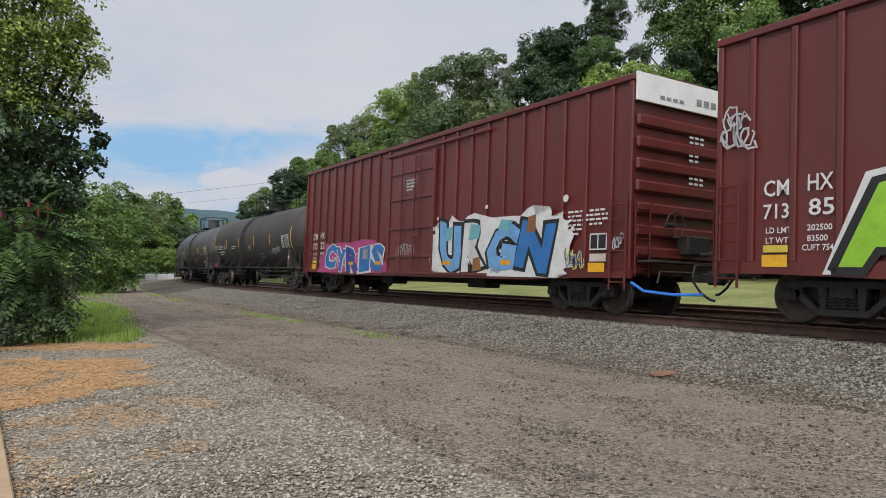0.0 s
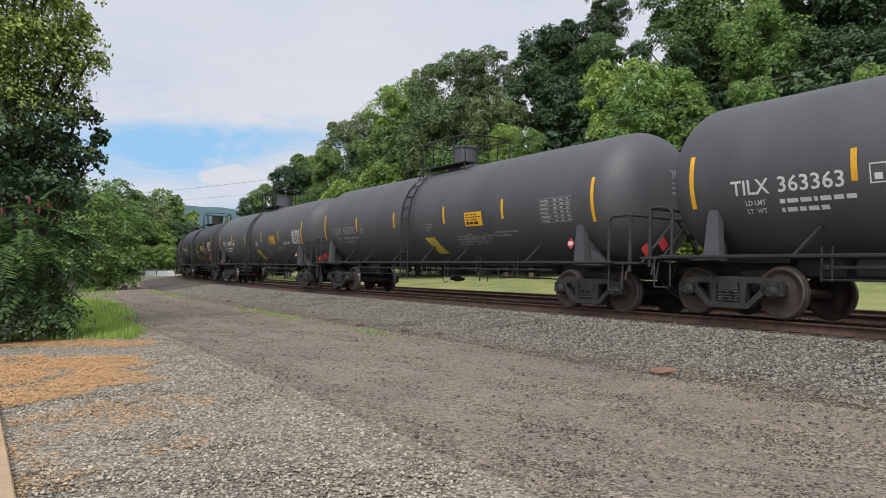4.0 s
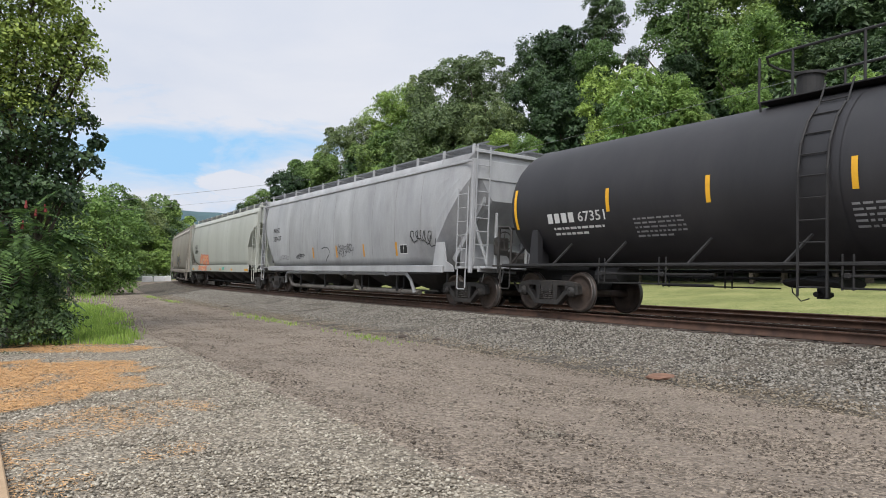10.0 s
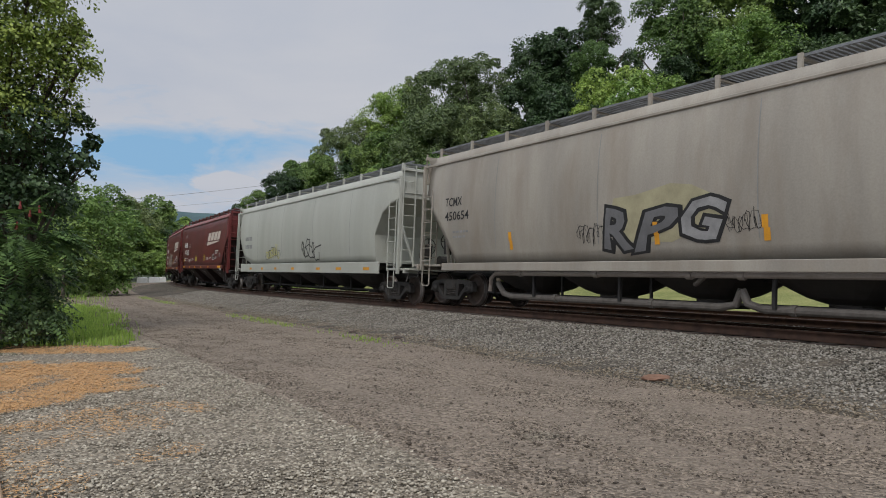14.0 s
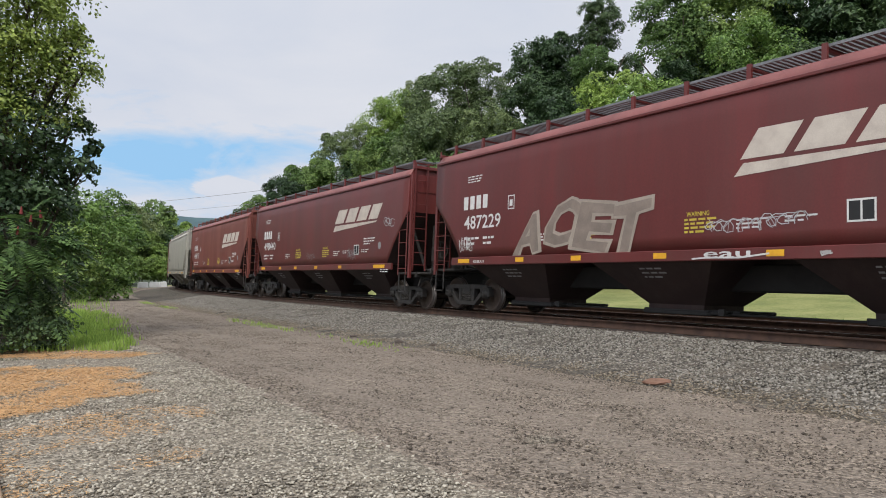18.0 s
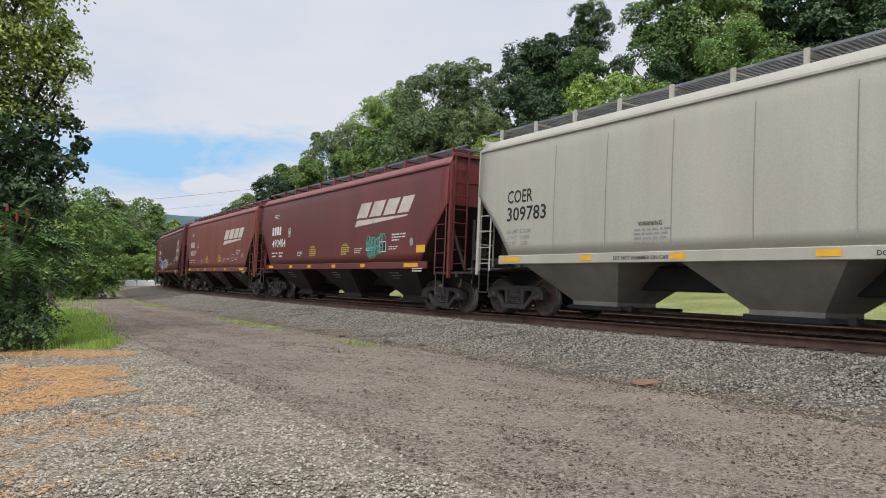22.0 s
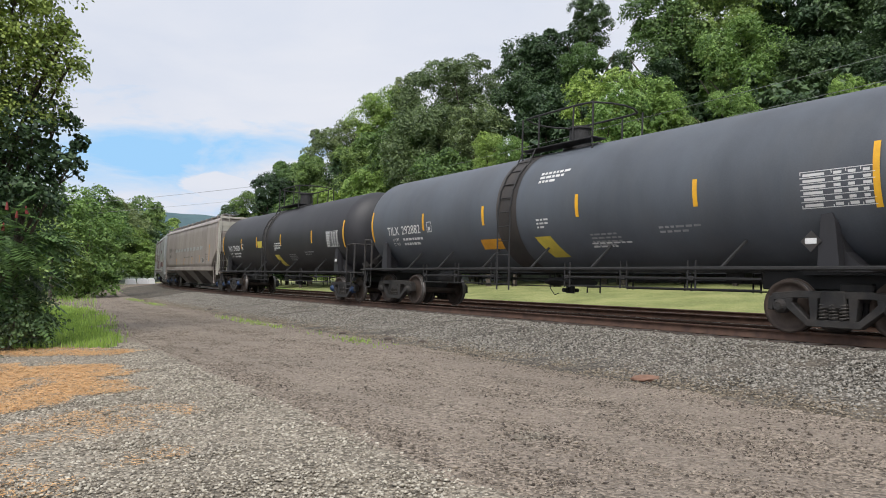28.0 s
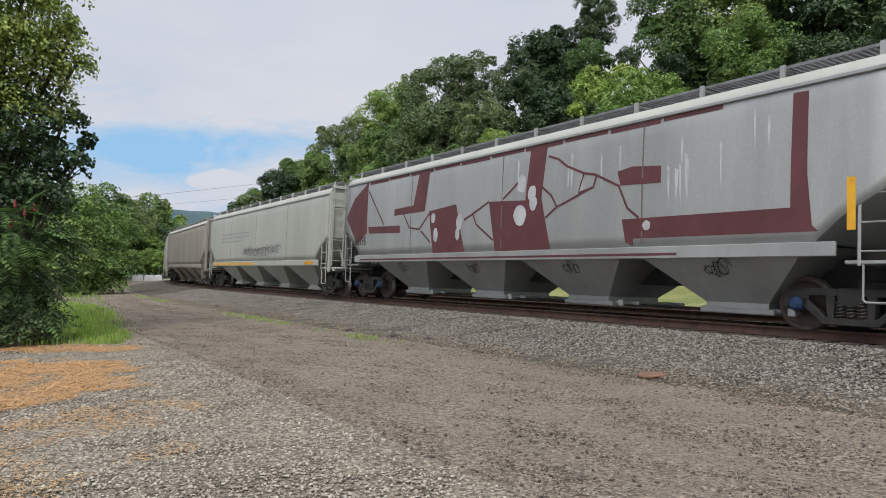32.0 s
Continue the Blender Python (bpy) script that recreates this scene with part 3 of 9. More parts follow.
M["hop_cream_low"] = material("darker_cream_paint", (0.285, 0.265, 0.225), (0.20, 0.185, 0.16), 0.9, 30.0, 0.6, 0.0, 0.15, 1.3, 0.6, 0.05, (0.16, 0.14, 0.115), 0.6, 1.4)
M["steel_dark"] = material("sooty_cast_steel", (0.036, 0.034, 0.032), (0.019, 0.018, 0.017), 6.0, 60.0, 0.7, 0.1, 0.4, None, 0.0, 0.1, (0.075, 0.058, 0.046), 0.5, 5.0)
M["steel_black"] = material("black_underframe_paint", (0.022, 0.021, 0.021), (0.013, 0.013, 0.013), 3.0, 40.0, 0.75, 0.0, 0.2)
M["wheel"] = material("wheel_steel", (0.090, 0.066, 0.052), (0.052, 0.038, 0.031), 5.0, 50.0, 0.7, 0.3, 0.2)
M["tread"] = material("worn_wheel_tread", (0.24, 0.22, 0.21), (0.15, 0.14, 0.13), 5.0, 60.0, 0.45, 0.8, 0.05)
M["spring"] = material("spring_steel", (0.105, 0.095, 0.086), (0.050, 0.045, 0.041), 8.0, 60.0, 0.7, 0.3, 0.2)
M["grating"] = material("galvanised_grating", (0.25, 0.26, 0.27), (0.16, 0.165, 0.17), 3.0, 60.0, 0.6, 0.6, 0.2)
M["white"] = material("white_stencil_paint", (0.66, 0.66, 0.64), (0.54, 0.54, 0.52), 4.0, 60.0, 0.65, 0.0, 0.0)
M["cream_logo"] = material("faded_cream_logo_paint", (0.56, 0.50, 0.43), (0.44, 0.38, 0.33), 2.5, 60.0, 0.65, 0.0, 0.0)
M["yellow"] = material("yellow_reflector", (0.78, 0.42, 0.02), (0.66, 0.33, 0.02), 5.0, 60.0, 0.5, 0.0, 0.0)
M["yellow_panel"] = material("faded_yellow_panel", (0.60, 0.47, 0.06), (0.45, 0.35, 0.05), 3.0, 60.0, 0.6, 0.0, 0.0)
M["black_paint"] = material("black_paint", (0.016, 0.016, 0.017), (0.010, 0.010, 0.010), 4.0, 60.0, 0.6, 0.0, 0.0)
M["grey_mark"] = material("faded_grey_stencil", (0.30, 0.30, 0.30), (0.18, 0.18, 0.18), 3.0, 60.0, 0.65, 0.0, 0.0)
M["hose"] = material("black_rubber", (0.014, 0.014, 0.014), (0.010, 0.010, 0.010), 4.0, 60.0, 0.6, 0.0, 0.0)
for _n, _c in (("blue", (0.03, 0.16, 0.42)), ("teal", (0.16, 0.42, 0.47)), ("brown", (0.27, 0.12, 0.045)), ("pink", (0.42, 0.06, 0.19)), ("navy", (0.03, 0.06, 0.26)), ("sky", (0.16, 0.36, 0.62)), ("lime", (0.32, 0.62, 0.04)), ("lilac", (0.42, 0.41, 0.72)), ("silver", (0.36, 0.36, 0.36)), ("tan", (0.255, 0.205, 0.170)), ("dun", (0.37, 0.315, 0.26)), ("slate", (0.15, 0.15, 0.155)), ("haze", (0.38, 0.35, 0.22)), ("coral", (0.62, 0.17, 0.11)), ("peach", (0.72, 0.36, 0.19)), ("mint", (0.06, 0.42, 0.33)), ("maroon", (0.115, 0.035, 0.040)), ("pale", (0.50, 0.51, 0.52)), ("lemon", (0.66, 0.62, 0.20)), ("orange", (0.70, 0.32, 0.02)), ("red", (0.55, 0.05, 0.05)), ("brightblue", (0.03, 0.22, 0.75)), ("offwhite", (0.62, 0.62, 0.60))):
    M["g_" + _n] = material("spray_" + _n, _c, tuple(v * 0.72 for v in _c), 2.2, 50.0, 0.6, 0.0, 0.0)


# ---- trucks (built once, then copied under every car) ----
def lathe(profile, n=28, axis="Y"):
    """Rings of (radius, along) turned round the y axis."""
    rings = []
    for r, y in profile:
        rings.append([(r * math.cos(2 * math.pi * i / n), y, r * math.sin(2 * math.pi * i / n)) for i in range(n)])
    return rings


WHEELS = []
WR = 0.457


def wheel_mesh():
    bm = bmesh.new()
    # the outer face is at y = -0.07
    prof = [(0.02, -0.05), (0.12, -0.055), (0.14, -0.03), (0.30, -0.012), (0.375, -0.02), (0.39, -0.062), (0.452, -0.07), (WR, -0.055), (WR + 0.002, 0.03), (WR + 0.028, 0.045), (WR + 0.026, 0.066), (0.39, 0.07), (0.37, 0.02), (0.16, 0.0), (0.14, 0.06), (0.02, 0.06)]
    loft(bm, lathe(prof, 32))
    me = done("wheel", bm, M["wheel"], True)
    me.materials.append(M["tread"])
    for p in me.polygons:
        r = math.hypot(p.center.x, p.center.z)
        if r > 0.448 and abs(p.normal.y) < 0.5:
            p.material_index = 1
    return me


def truck_meshes():
    out = {}
    bm = bmesh.new()
    solid(bm, (0.42, 2.2, 0.30), (0, 0, 0.58), 0.03)
    solid(bm, (0.55, 0.75, 0.18), (0, 0, 0.78), 0.03)
    out["bolster"] = done("truck", bm, M["steel_dark"])
    bm = bmesh.new()
    # cast side frame: top chord, pedestals, sloping tension members round two windows
    bars = [[(-1.06, 0.54), (-0.62, 0.60), (0.62, 0.60), (1.06, 0.54), (1.04, 0.67), (0.62, 0.72), (-0.62, 0.72), (-1.04, 0.67)],
            [(-0.92, 0.55), (-0.74, 0.58), (-0.38, 0.24), (-0.42, 0.14)], [(0.92, 0.55), (0.74, 0.58), (0.38, 0.24), (0.42, 0.14)],
            [(-0.44, 0.14), (0.44, 0.14), (0.42, 0.26), (-0.42, 0.26)],
            [(-0.36, 0.24), (-0.26, 0.24), (-0.24, 0.62), (-0.40, 0.62)], [(0.36, 0.24), (0.26, 0.24), (0.24, 0.62), (0.40, 0.62)],
            [(-1.12, 0.40), (-1.02, 0.38), (-0.98, 0.62), (-1.10, 0.62)], [(1.12, 0.40), (1.02, 0.38), (0.98, 0.62), (1.10, 0.62)],
            [(-0.78, 0.42), (-0.70, 0.44), (-0.66, 0.60), (-0.80, 0.60)], [(0.78, 0.42), (0.70, 0.44), (0.66, 0.60), (0.80, 0.60)]]
    for b in bars:
        prism(bm, b, -0.085, 0.085)
    for sx in (-1, 1):
        solid(bm, (0.28, 0.16, 0.10), (sx * 0.889, 0, 0.60), 0.02)
    bmesh.ops.bevel(bm, geom=list(bm.edges), offset=0.012, segments=1, affect="EDGES")
    out["side_frame"] = done("side_frame", bm, M["steel_dark"])
    bm = bmesh.new()
    for i in range(3):
        cx = (i - 1) * 0.165
        turns, n = 5, 40
        pts = [(cx + 0.070 * math.cos(2 * math.pi * turns * k / n), -0.03 + 0.070 * math.sin(2 * math.pi * turns * k / n), 0.25 + 0.26 * k / n) for k in range(n + 1)]
        for a, b in zip(pts, pts[1:]):
            rod(bm, a, b, 0.018, 4, cap=False)
    out["spring"] = done("spring_nest", bm, M["spring"])
    bm = bmesh.new()
    rod(bm, (0, -0.72, 0), (0, 0.72, 0), 0.085, 12)
    out["axle"] = done("axle", bm, M["wheel"])
    bm = bmesh.new()
    loft(bm, lathe([(0.02, -0.10), (0.07, -0.10), (0.085, -0.085), (0.11, -0.04), (0.125, -0.02), (0.125, 0.10), (0.02, 0.10)], 14))
    for k in range(3):
        a = 2.1 * k
        solid(bm, (0.035, 0.03, 0.035), (0.05 * math.cos(a), -0.105, 0.05 * math.sin(a)), 0.004)
    out["cap"] = done("bearing_cap", bm, M["steel_dark"], False)
    bm = bmesh.new()
    solid(bm, (0.06, 1.5, 0.12), (0, 0, 0), 0.01)
    solid(bm, (0.07, 0.10, 0.30), (0, -0.75, 0), 0.01)
    solid(bm, (0.07, 0.10, 0.30), (0, 0.75, 0), 0.01)
    out["brake"] = done("brake_beam", bm, M["steel_black"])
    out["wheel"] = wheel_mesh()
    out["wheel_far"] = out["wheel"].copy()
    out["wheel_far"].transform(Matrix.Rotation(math.pi, 4, "Z"))
    return out


TRUCK = truck_meshes()


def add_truck(car, x, cap_mat=None):
    t = part("truck", TRUCK["bolster"], None, car)
    t.location = (x, 0, 0)
    for sy in (-1, 1):
        f = part("side_frame", TRUCK["side_frame"], None, t)
        f.location = (0, sy * 1.0, 0)
        f = part("spring_nest", TRUCK["spring"], None, t)
        f.location = (0, sy * 1.0, 0)
        for sx in (-1, 1):
            c = part("bearing_cap", TRUCK["cap"], None, t)
            c.location = (sx * 0.889, sy * 1.06, WR)
            if sy > 0:
                c.rotation_euler = (0, 0, math.pi)
            w = part("wheel", TRUCK["wheel" if sy < 0 else "wheel_far"], None, t)
            # turned by walk(): its place is in the parent inverse, so that all wheels share one turning
            w.matrix_parent_inverse = Matrix.Translation((sx * 0.889, sy * 0.765, WR))
            WHEELS.append((w, sy))
    for sx in (-1, 1):
        a = part("axle", TRUCK["axle"], None, t)
        a.location = (sx * 0.889, 0, WR)
        b = part("brake_beam", TRUCK["brake"], None, t)
        b.location = (sx * 0.36, 0, 0.40)
    return t


def ladder(car, x, y, z0, z1, w=0.45, n=None, mat=None, along="x", name="ladder", r=0.014):
    """Two stiles with round rungs; along: the way in which it is wide."""
    bm = bmesh.new()
    n = n or max(2, round((z1 - z0) / 0.38))
    for s in (-w / 2, w / 2):
        a = (x + s, y, z0) if along == "x" else (x, y + s, z0)
        solid(bm, (0.05, 0.018, z1 - z0) if along == "x" else (0.018, 0.05, z1 - z0), (a[0], a[1], (z0 + z1) / 2), 0.004)
    for i in range(n):
        z = z0 + (z1 - z0) * (i + 0.5) / n
        rod(bm, (x - w / 2, y, z) if along == "x" else (x, y - w / 2, z), (x + w / 2, y, z) if along == "x" else (x, y + w / 2, z), r, 5)
    return part(name, bm, mat, car)


def coupler(car, x, sign, mat):
    bm = bmesh.new()
    solid(bm, (1.0, 0.16, 0.18), (x - sign * 0.45, 0, 0.86), 0.02)
    solid(bm, (0.30, 0.34, 0.28), (x - sign * 0.12, 0.0, 0.86), 0.05)
    part("coupler", bm, mat, car)
    bm = bmesh.new()
    pts = [(x - sign * 0.5, -0.28, 0.80), (x - sign * 0.30, -0.26, 0.55), (x - sign * 0.10, -0.22, 0.42), (x, -0.20, 0.40)]
    for a, b in zip(pts, pts[1:]):
        rod(bm, a, b, 0.028, 6)
    part("air_hose", bm, M["hose"], car)
    bm = bmesh.new()
    pts = [(x - sign * 0.42, 0.3, 0.95), (x - sign * 0.42, -1.35, 0.95)]
    rod(bm, pts[0], pts[1], 0.02, 6)
    rod(bm, pts[1], (pts[1][0], -1.42, 0.72), 0.02, 6)
    part("uncoupling_lever", bm, mat, car)


# ---- paint on the sides ----
def tri_sub(vs, fs, step):
    """Splits long faces so that a marking can follow a curved side."""
    bm = bmesh.new()
    bv = [bm.verts.new((u, v, 0)) for u, v in vs]
    for f in fs:
        try:
            bm.faces.new([bv[i] for i in f])
        except ValueError:
            pass
    bmesh.ops.triangulate(bm, faces=bm.faces[:])
    lo, hi = min(v for _, v in vs), max(v for _, v in vs)
    k = math.ceil(lo / step)
    while k * step < hi:
        g = bm.verts[:] + bm.edges[:] + bm.faces[:]
        bmesh.ops.bisect_plane(bm, geom=g, plane_co=(0, k * step, 0), plane_no=(0, 1, 0))
        k += 1
    bm.verts.ensure_lookup_table()
    out_v = [(v.co.x, v.co.y) for v in bm.verts]
    bm.verts.index_update()
    out_f = [[v.index for v in f.verts] for f in bm.faces]
    bm.free()
    return out_v, out_f


def paint(car, name, vs, fs, mat, skin, lift=0.005, label="", step=0.0, end=None):
    """A thin layer of paint on the side towards the road: (x, z) points laid on the car's skin."""
    if step:
        vs, fs = tri_sub(vs, fs, step)
    if end is None:
        co = [(u, -skin(u, v) - lift, v) for u, v in vs]
    else:
        co = [(end, u, v) for u, v in vs]
    me = mesh_of(name, co, fs, mat)
    return part(name, me, None, car, label)


def rects(items):
    """(u, v, width, height, slant) from lower left corners."""
    vs, fs = [], []
    for it in items:
        u, v, w, h = it[:4]
        s = it[4] if len(it) > 4 else 0.0
        k = len(vs)
        vs += [(u, v), (u + w, v), (u + w + s, v + h), (u + s, v + h)]
        fs.append((k, k + 1, k + 2, k + 3))
    return vs, fs


_glyphs = {}


def letters(text, size, width=None, fat=0.012):
    """Outlines of built-in-font text, as points and faces; lower left corner at 0, 0."""
    key = (text, size, width, fat)
    if key not in _glyphs:
        cu = bpy.data.curves.new("text", "FONT")
        cu.body, cu.size, cu.resolution_u = text, size, 2
        cu.offset = size * fat
        ob = bpy.data.objects.new("text", cu)
        me = bpy.data.meshes.new_from_object(ob)
        vs = [(v.co.x, v.co.y) for v in me.vertices]
        fs = [tuple(p.vertices) for p in me.polygons]
        bpy.data.objects.remove(ob)
        bpy.data.curves.remove(cu)
        bpy.data.meshes.remove(me)
        x0 = min(v[0] for v in vs)
        y0 = min(v[1] for v in vs)
        x1 = max(v[0] for v in vs)
        k = width / (x1 - x0) if width else 1.0
        _glyphs[key] = ([((a - x0) * k, b - y0) for a, b in vs], fs)
    return _glyphs[key]


def write(car, text, u, v, height, mat, skin, width=None, label=""):
    vs, fs = letters(text, height / 0.72, width)
    return paint(car, "lettering", [(a + u, b + v) for a, b in vs], fs, mat, skin, 0.006, label)


def small_print(car, u, v, w, lines, mat, skin, h=0.045, pitch=0.085, seed=0):
    """Lines of writing too small to read: short bars."""
    r = random.Random(seed + round(u * 10))
    it = []
    for i in range(lines):
        x = u
        while x < u + w * (1 if i < lines - 1 else 0.7):
            ww = r.uniform(0.06, 0.2)
            it.append((x, v - i * pitch, ww, h))
            x += ww + 0.04
    o = paint(car, "small_print", *rects(it), mat, skin, 0.006)
    o["kind"] = "stuff"
    return o


def blob(u, v, ru, rv, n=16, rough=0.12, seed=0):
    r = random.Random(seed)
    k = [r.uniform(1 - rough, 1 + rough) for _ in range(n)]
    pts = [(u + ru * k[i] * math.cos(2 * math.pi * i / n), v + rv * k[i] * math.sin(2 * math.pi * i / n)) for i in range(n)]
    return pts, [tuple(range(n))]


def stroke(pts, w):
    """A painted line of width w through points."""
    vs = []
    for i, (a, b) in enumerate(pts):
        (c, d), (e, f) = pts[max(0, i - 1)], pts[min(len(pts) - 1, i + 1)]
        L = math.hypot(e - c, f - d) or 1
        nx_, ny_ = -(f - d) / L * w / 2, (e - c) / L * w / 2
        vs += [(a + nx_, b + ny_), (a - nx_, b - ny_)]
    fs = [(2 * i, 2 * i + 1, 2 * i + 3, 2 * i + 2) for i in range(len(pts) - 1)]
    return vs, fs


def scrawl(car, u, v, w, h, mat, skin, n=5, thick=0.04, seed=1, label=""):
    """A sprayed tag as quick loops, hooks and slashes, no letters."""
    r = random.Random(seed)
    vs, fs = [], []
    thick *= 0.6
    loops = max(3, int(n * 1.3))
    for line in range(2):
        pts, amp, wide, turn = [], 1.0, 1.0, r.choice((-1, 1))
        steps = loops * 11
        for i in range(steps + 1):
            if i % 11 == 0:
                amp, wide = r.uniform(0.35, 1.0), r.uniform(0.3, 1.3)
            q = i / steps
            a = turn * 2 * math.pi * (i / 11) * (0.7 if line else 1.0) + line
            pts.append((u + w * (0.08 + 0.84 * q) + w / loops * 0.55 * wide * math.cos(a), v + h * (0.5 + 0.1 * math.sin(5 * q + seed)) + h * 0.42 * amp * math.sin(a + 0.5 * math.sin(3 * a))))
        if line:
            pts = pts[::3]
        a, b = stroke(pts, thick * (0.8 if line else 1.0))
        k = len(vs)
        vs += a
        fs += [tuple(j + k for j in f) for f in b]
    return paint(car, "graffiti", vs, fs, mat, skin, 0.007 + 0.0005 * (seed % 5), label)

def sprayed_word(car, text, u, v, w, h, fills, rim, skin, seed=1, lift=0.008, label="large spray-painted graffiti", fat=0.05, edge=0.10, lean=0.12):
    """A sprayed word: swollen, crowded, unevenly set letters, each with a rim behind it."""
    r = random.Random(seed)
    cell = w / len(text)
    for i, ch in enumerate(text):
        sx, sz, dz, tw = r.uniform(1.05, 1.28), r.uniform(0.88, 1.08), r.uniform(-0.05, 0.06) * h, r.uniform(-0.10, 0.10)
        fit = None
        for layer, (grow, mat) in enumerate(((edge, rim), (fat, fills[i % len(fills)]))):
            vs, fs = letters(ch, 1.0, None, grow)
            if fit is None:
                fit = (max(a for a, _ in vs), max(b for _, b in vs))
            inset = 0.0 if layer == 0 else edge - fat
            pts = []
            for a, b in vs:
                a, b = (a + inset) / fit[0], (b + inset) / fit[1]
                a += 0.10 * math.sin(3.0 * b + seed + i) + tw * (b - 0.5)
                b += 0.07 * math.sin(3.4 * a + 2 * i + seed)
                pts.append((u + cell * (i + 0.5 + sx * (a - 0.5)) + lean * h * b, v + dz + h * sz * b))
            paint(car, "graffiti_rim" if layer == 0 else "graffiti", pts, fs, M[mat], skin, lift + 0.003 * layer + 0.0006 * i, label if layer else "", step=0.3)

# ---- box car ----
def box_skin(x, z):
    return 1.56


def box_car(group):
    L, half = 18.68, 9.34
    car = thing("boxcar", "oxide-red high-cube steel boxcar with ribbed sides and graffiti", "boxcar", group)
    bm = bmesh.new()
    solid(bm, (L - 0.14, 3.04, 4.02), (0, 0, 2.92), 0.02)
    part("body", bm, M["box_red"], car)
    bm = bmesh.new()
    r = [(-half, y, z) for y, z in ((-1.53, 4.86), (-1.50, 5.02), (-0.8, 5.12), (0, 5.16), (0.8, 5.12), (1.50, 5.02), (1.53, 4.86))]
    loft(bm, [r, [(half, y, z) for _, y, z in r]])
    for i in range(16):
        x = -half + L * (i + 0.5) / 16
        solid(bm, (0.09, 2.9, 0.05), (x, 0, 5.12), 0.01)
    part("roof", bm, M["hop_red_dark"], car)
    for sy in (-1, 1):
        bm = bmesh.new()
        solid(bm, (L, 0.07, 0.13), (0, sy * 1.555, 4.99), 0.012)
        part("top_rail", bm, M["box_red"], car)
        bm = bmesh.new()
        prism(bm, [(-half, 1.00), (-half, 0.80), (-half + 1.2, 0.80), (-half + 3.6, 0.72), (half - 3.6, 0.72), (half - 1.2, 0.80), (half, 0.80), (half, 1.00)], sy * 1.50, sy * 1.585)
        part("side_sill", bm, M["box_red"], car)
    # posts on the sides, closer left of the door
    xs = [-half] + [-8.6 + 0.77 * i for i in range(10)] + [1.78 + 0.77 * i for i in range(10)] + [half]
    bm = bmesh.new()
    solid(bm, (0.115, 0.075, 3.92), (0, 0, 0), 0.02)
    post = done("side_post", bm, M["box_red"])
    for x in xs:
        for sy in (-1, 1):
            p = part("side_post", post, None, car)
            p.location = (min(max(x, -half + 0.08), half - 0.08), sy * 1.545, 2.95)
    # sliding plug door with its rods
    for sy in (-1, 1):
        bm = bmesh.new()
        solid(bm, (2.95, 0.06, 3.72), (-0.02, sy * 1.56, 2.72), 0.015)
        d = part("door", bm, M["box_red"], car)
        for z in (1.35, 2.25, 3.2, 4.05):
            bm = bmesh.new()
            solid(bm, (2.7, 0.04, 0.09), (-0.02, sy * 1.61, z), 0.01)
            part("door_bar", bm, M["box_red"], d)
        for x in (-1.45, 1.40):
            bm = bmesh.new()
            solid(bm, (0.10, 0.05, 3.75), (x, sy * 1.61, 2.72), 0.01)
            part("door_stile", bm, M["box_red"], d)
        for x in (-0.55, 0.3, 0.62):
            bm = bmesh.new()
            rod(bm, (x, sy * 1.65, 0.95), (x, sy * 1.65, 4.5), 0.02, 5)
            part("locking_rod", bm, M["box_red"], d)
        bm = bmesh.new()
        solid(bm, (0.34, 0.05, 0.07), (0.46, sy * 1.66, 2.0), 0.01)
        part("door_lever", bm, M["box_red"], d)
        for z in (4.72, 0.82):
            bm = bmesh.new()
            solid(bm, (6.2, 0.05, 0.08), (1.2, sy * 1.60, z), 0.01)
            part("door_track", bm, M["box_red"], car)
    # ends: corrugated plates under a white band
    for sx in (-1, 1):
        bm = bmesh.new()
        for i in range(7):
            z = 1.35 + i * 0.46
            solid(bm, (0.12, 2.9, 0.26), (sx * (half - 0.03), 0, z), 0.05)
        part("end_ribs", bm, M["box_red"], car)
        bm = bmesh.new()
        solid(bm, (0.05, 3.04, 0.60), (sx * (half + 0.01), 0, 4.80), 0.005)
        part("end_band", bm, M["end_white"], car, "white band across the car end")
        ladder(car, sx * (half + 0.05), -1.28, 0.85, 2.4, 0.42, 5, M["box_red"], "y")
        ladder(car, sx * (half - 0.32), -1.63, 0.55, 2.5, 0.44, 6, M["box_red"])
        bm = bmesh.new()
        solid(bm, (0.34, 0.7, 0.42), (sx * (half + 0.10), 0.2, 1.55), 0.03)
        part("brake_box", bm, M["steel_dark"], car)
        bm = bmesh.new()
        rim = [(sx * (half + 0.26), -0.55 + 0.27 * math.cos(2 * math.pi * i / 16), 1.95 + 0.27 * math.sin(2 * math.pi * i / 16)) for i in range(16)]
        tube(bm, rim, 0.018, 6, True)
        for i in range(16):
            if i % 4 == 0:
                rod(bm, rim[i], (sx * (half + 0.22), -0.55, 1.95), 0.014, 5)
        rod(bm, (sx * (half + 0.26), -0.55, 1.95), (sx * (half - 0.02), -0.55, 1.95), 0.05, 8)
        part("brake_wheel", bm, M["steel_dark"], car)
        bm = bmesh.new()
        solid(bm, (0.5, 2.7, 0.05), (sx * (half + 0.22), 0, 1.16), 0.01)
        part("end_platform", bm, M["steel_dark"], car)
        coupler(car, sx * (half + 1.0), sx, M["steel_dark"])
        add_truck(car, sx * 7.28)
    bm = bmesh.new()
    solid(bm, (16.6, 0.35, 0.30), (0, 0, 0.72), 0.02)
    for x in (-3.0, 2.6):
        solid(bm, (0.9, 0.6, 0.4), (x, -0.5, 0.66), 0.05)
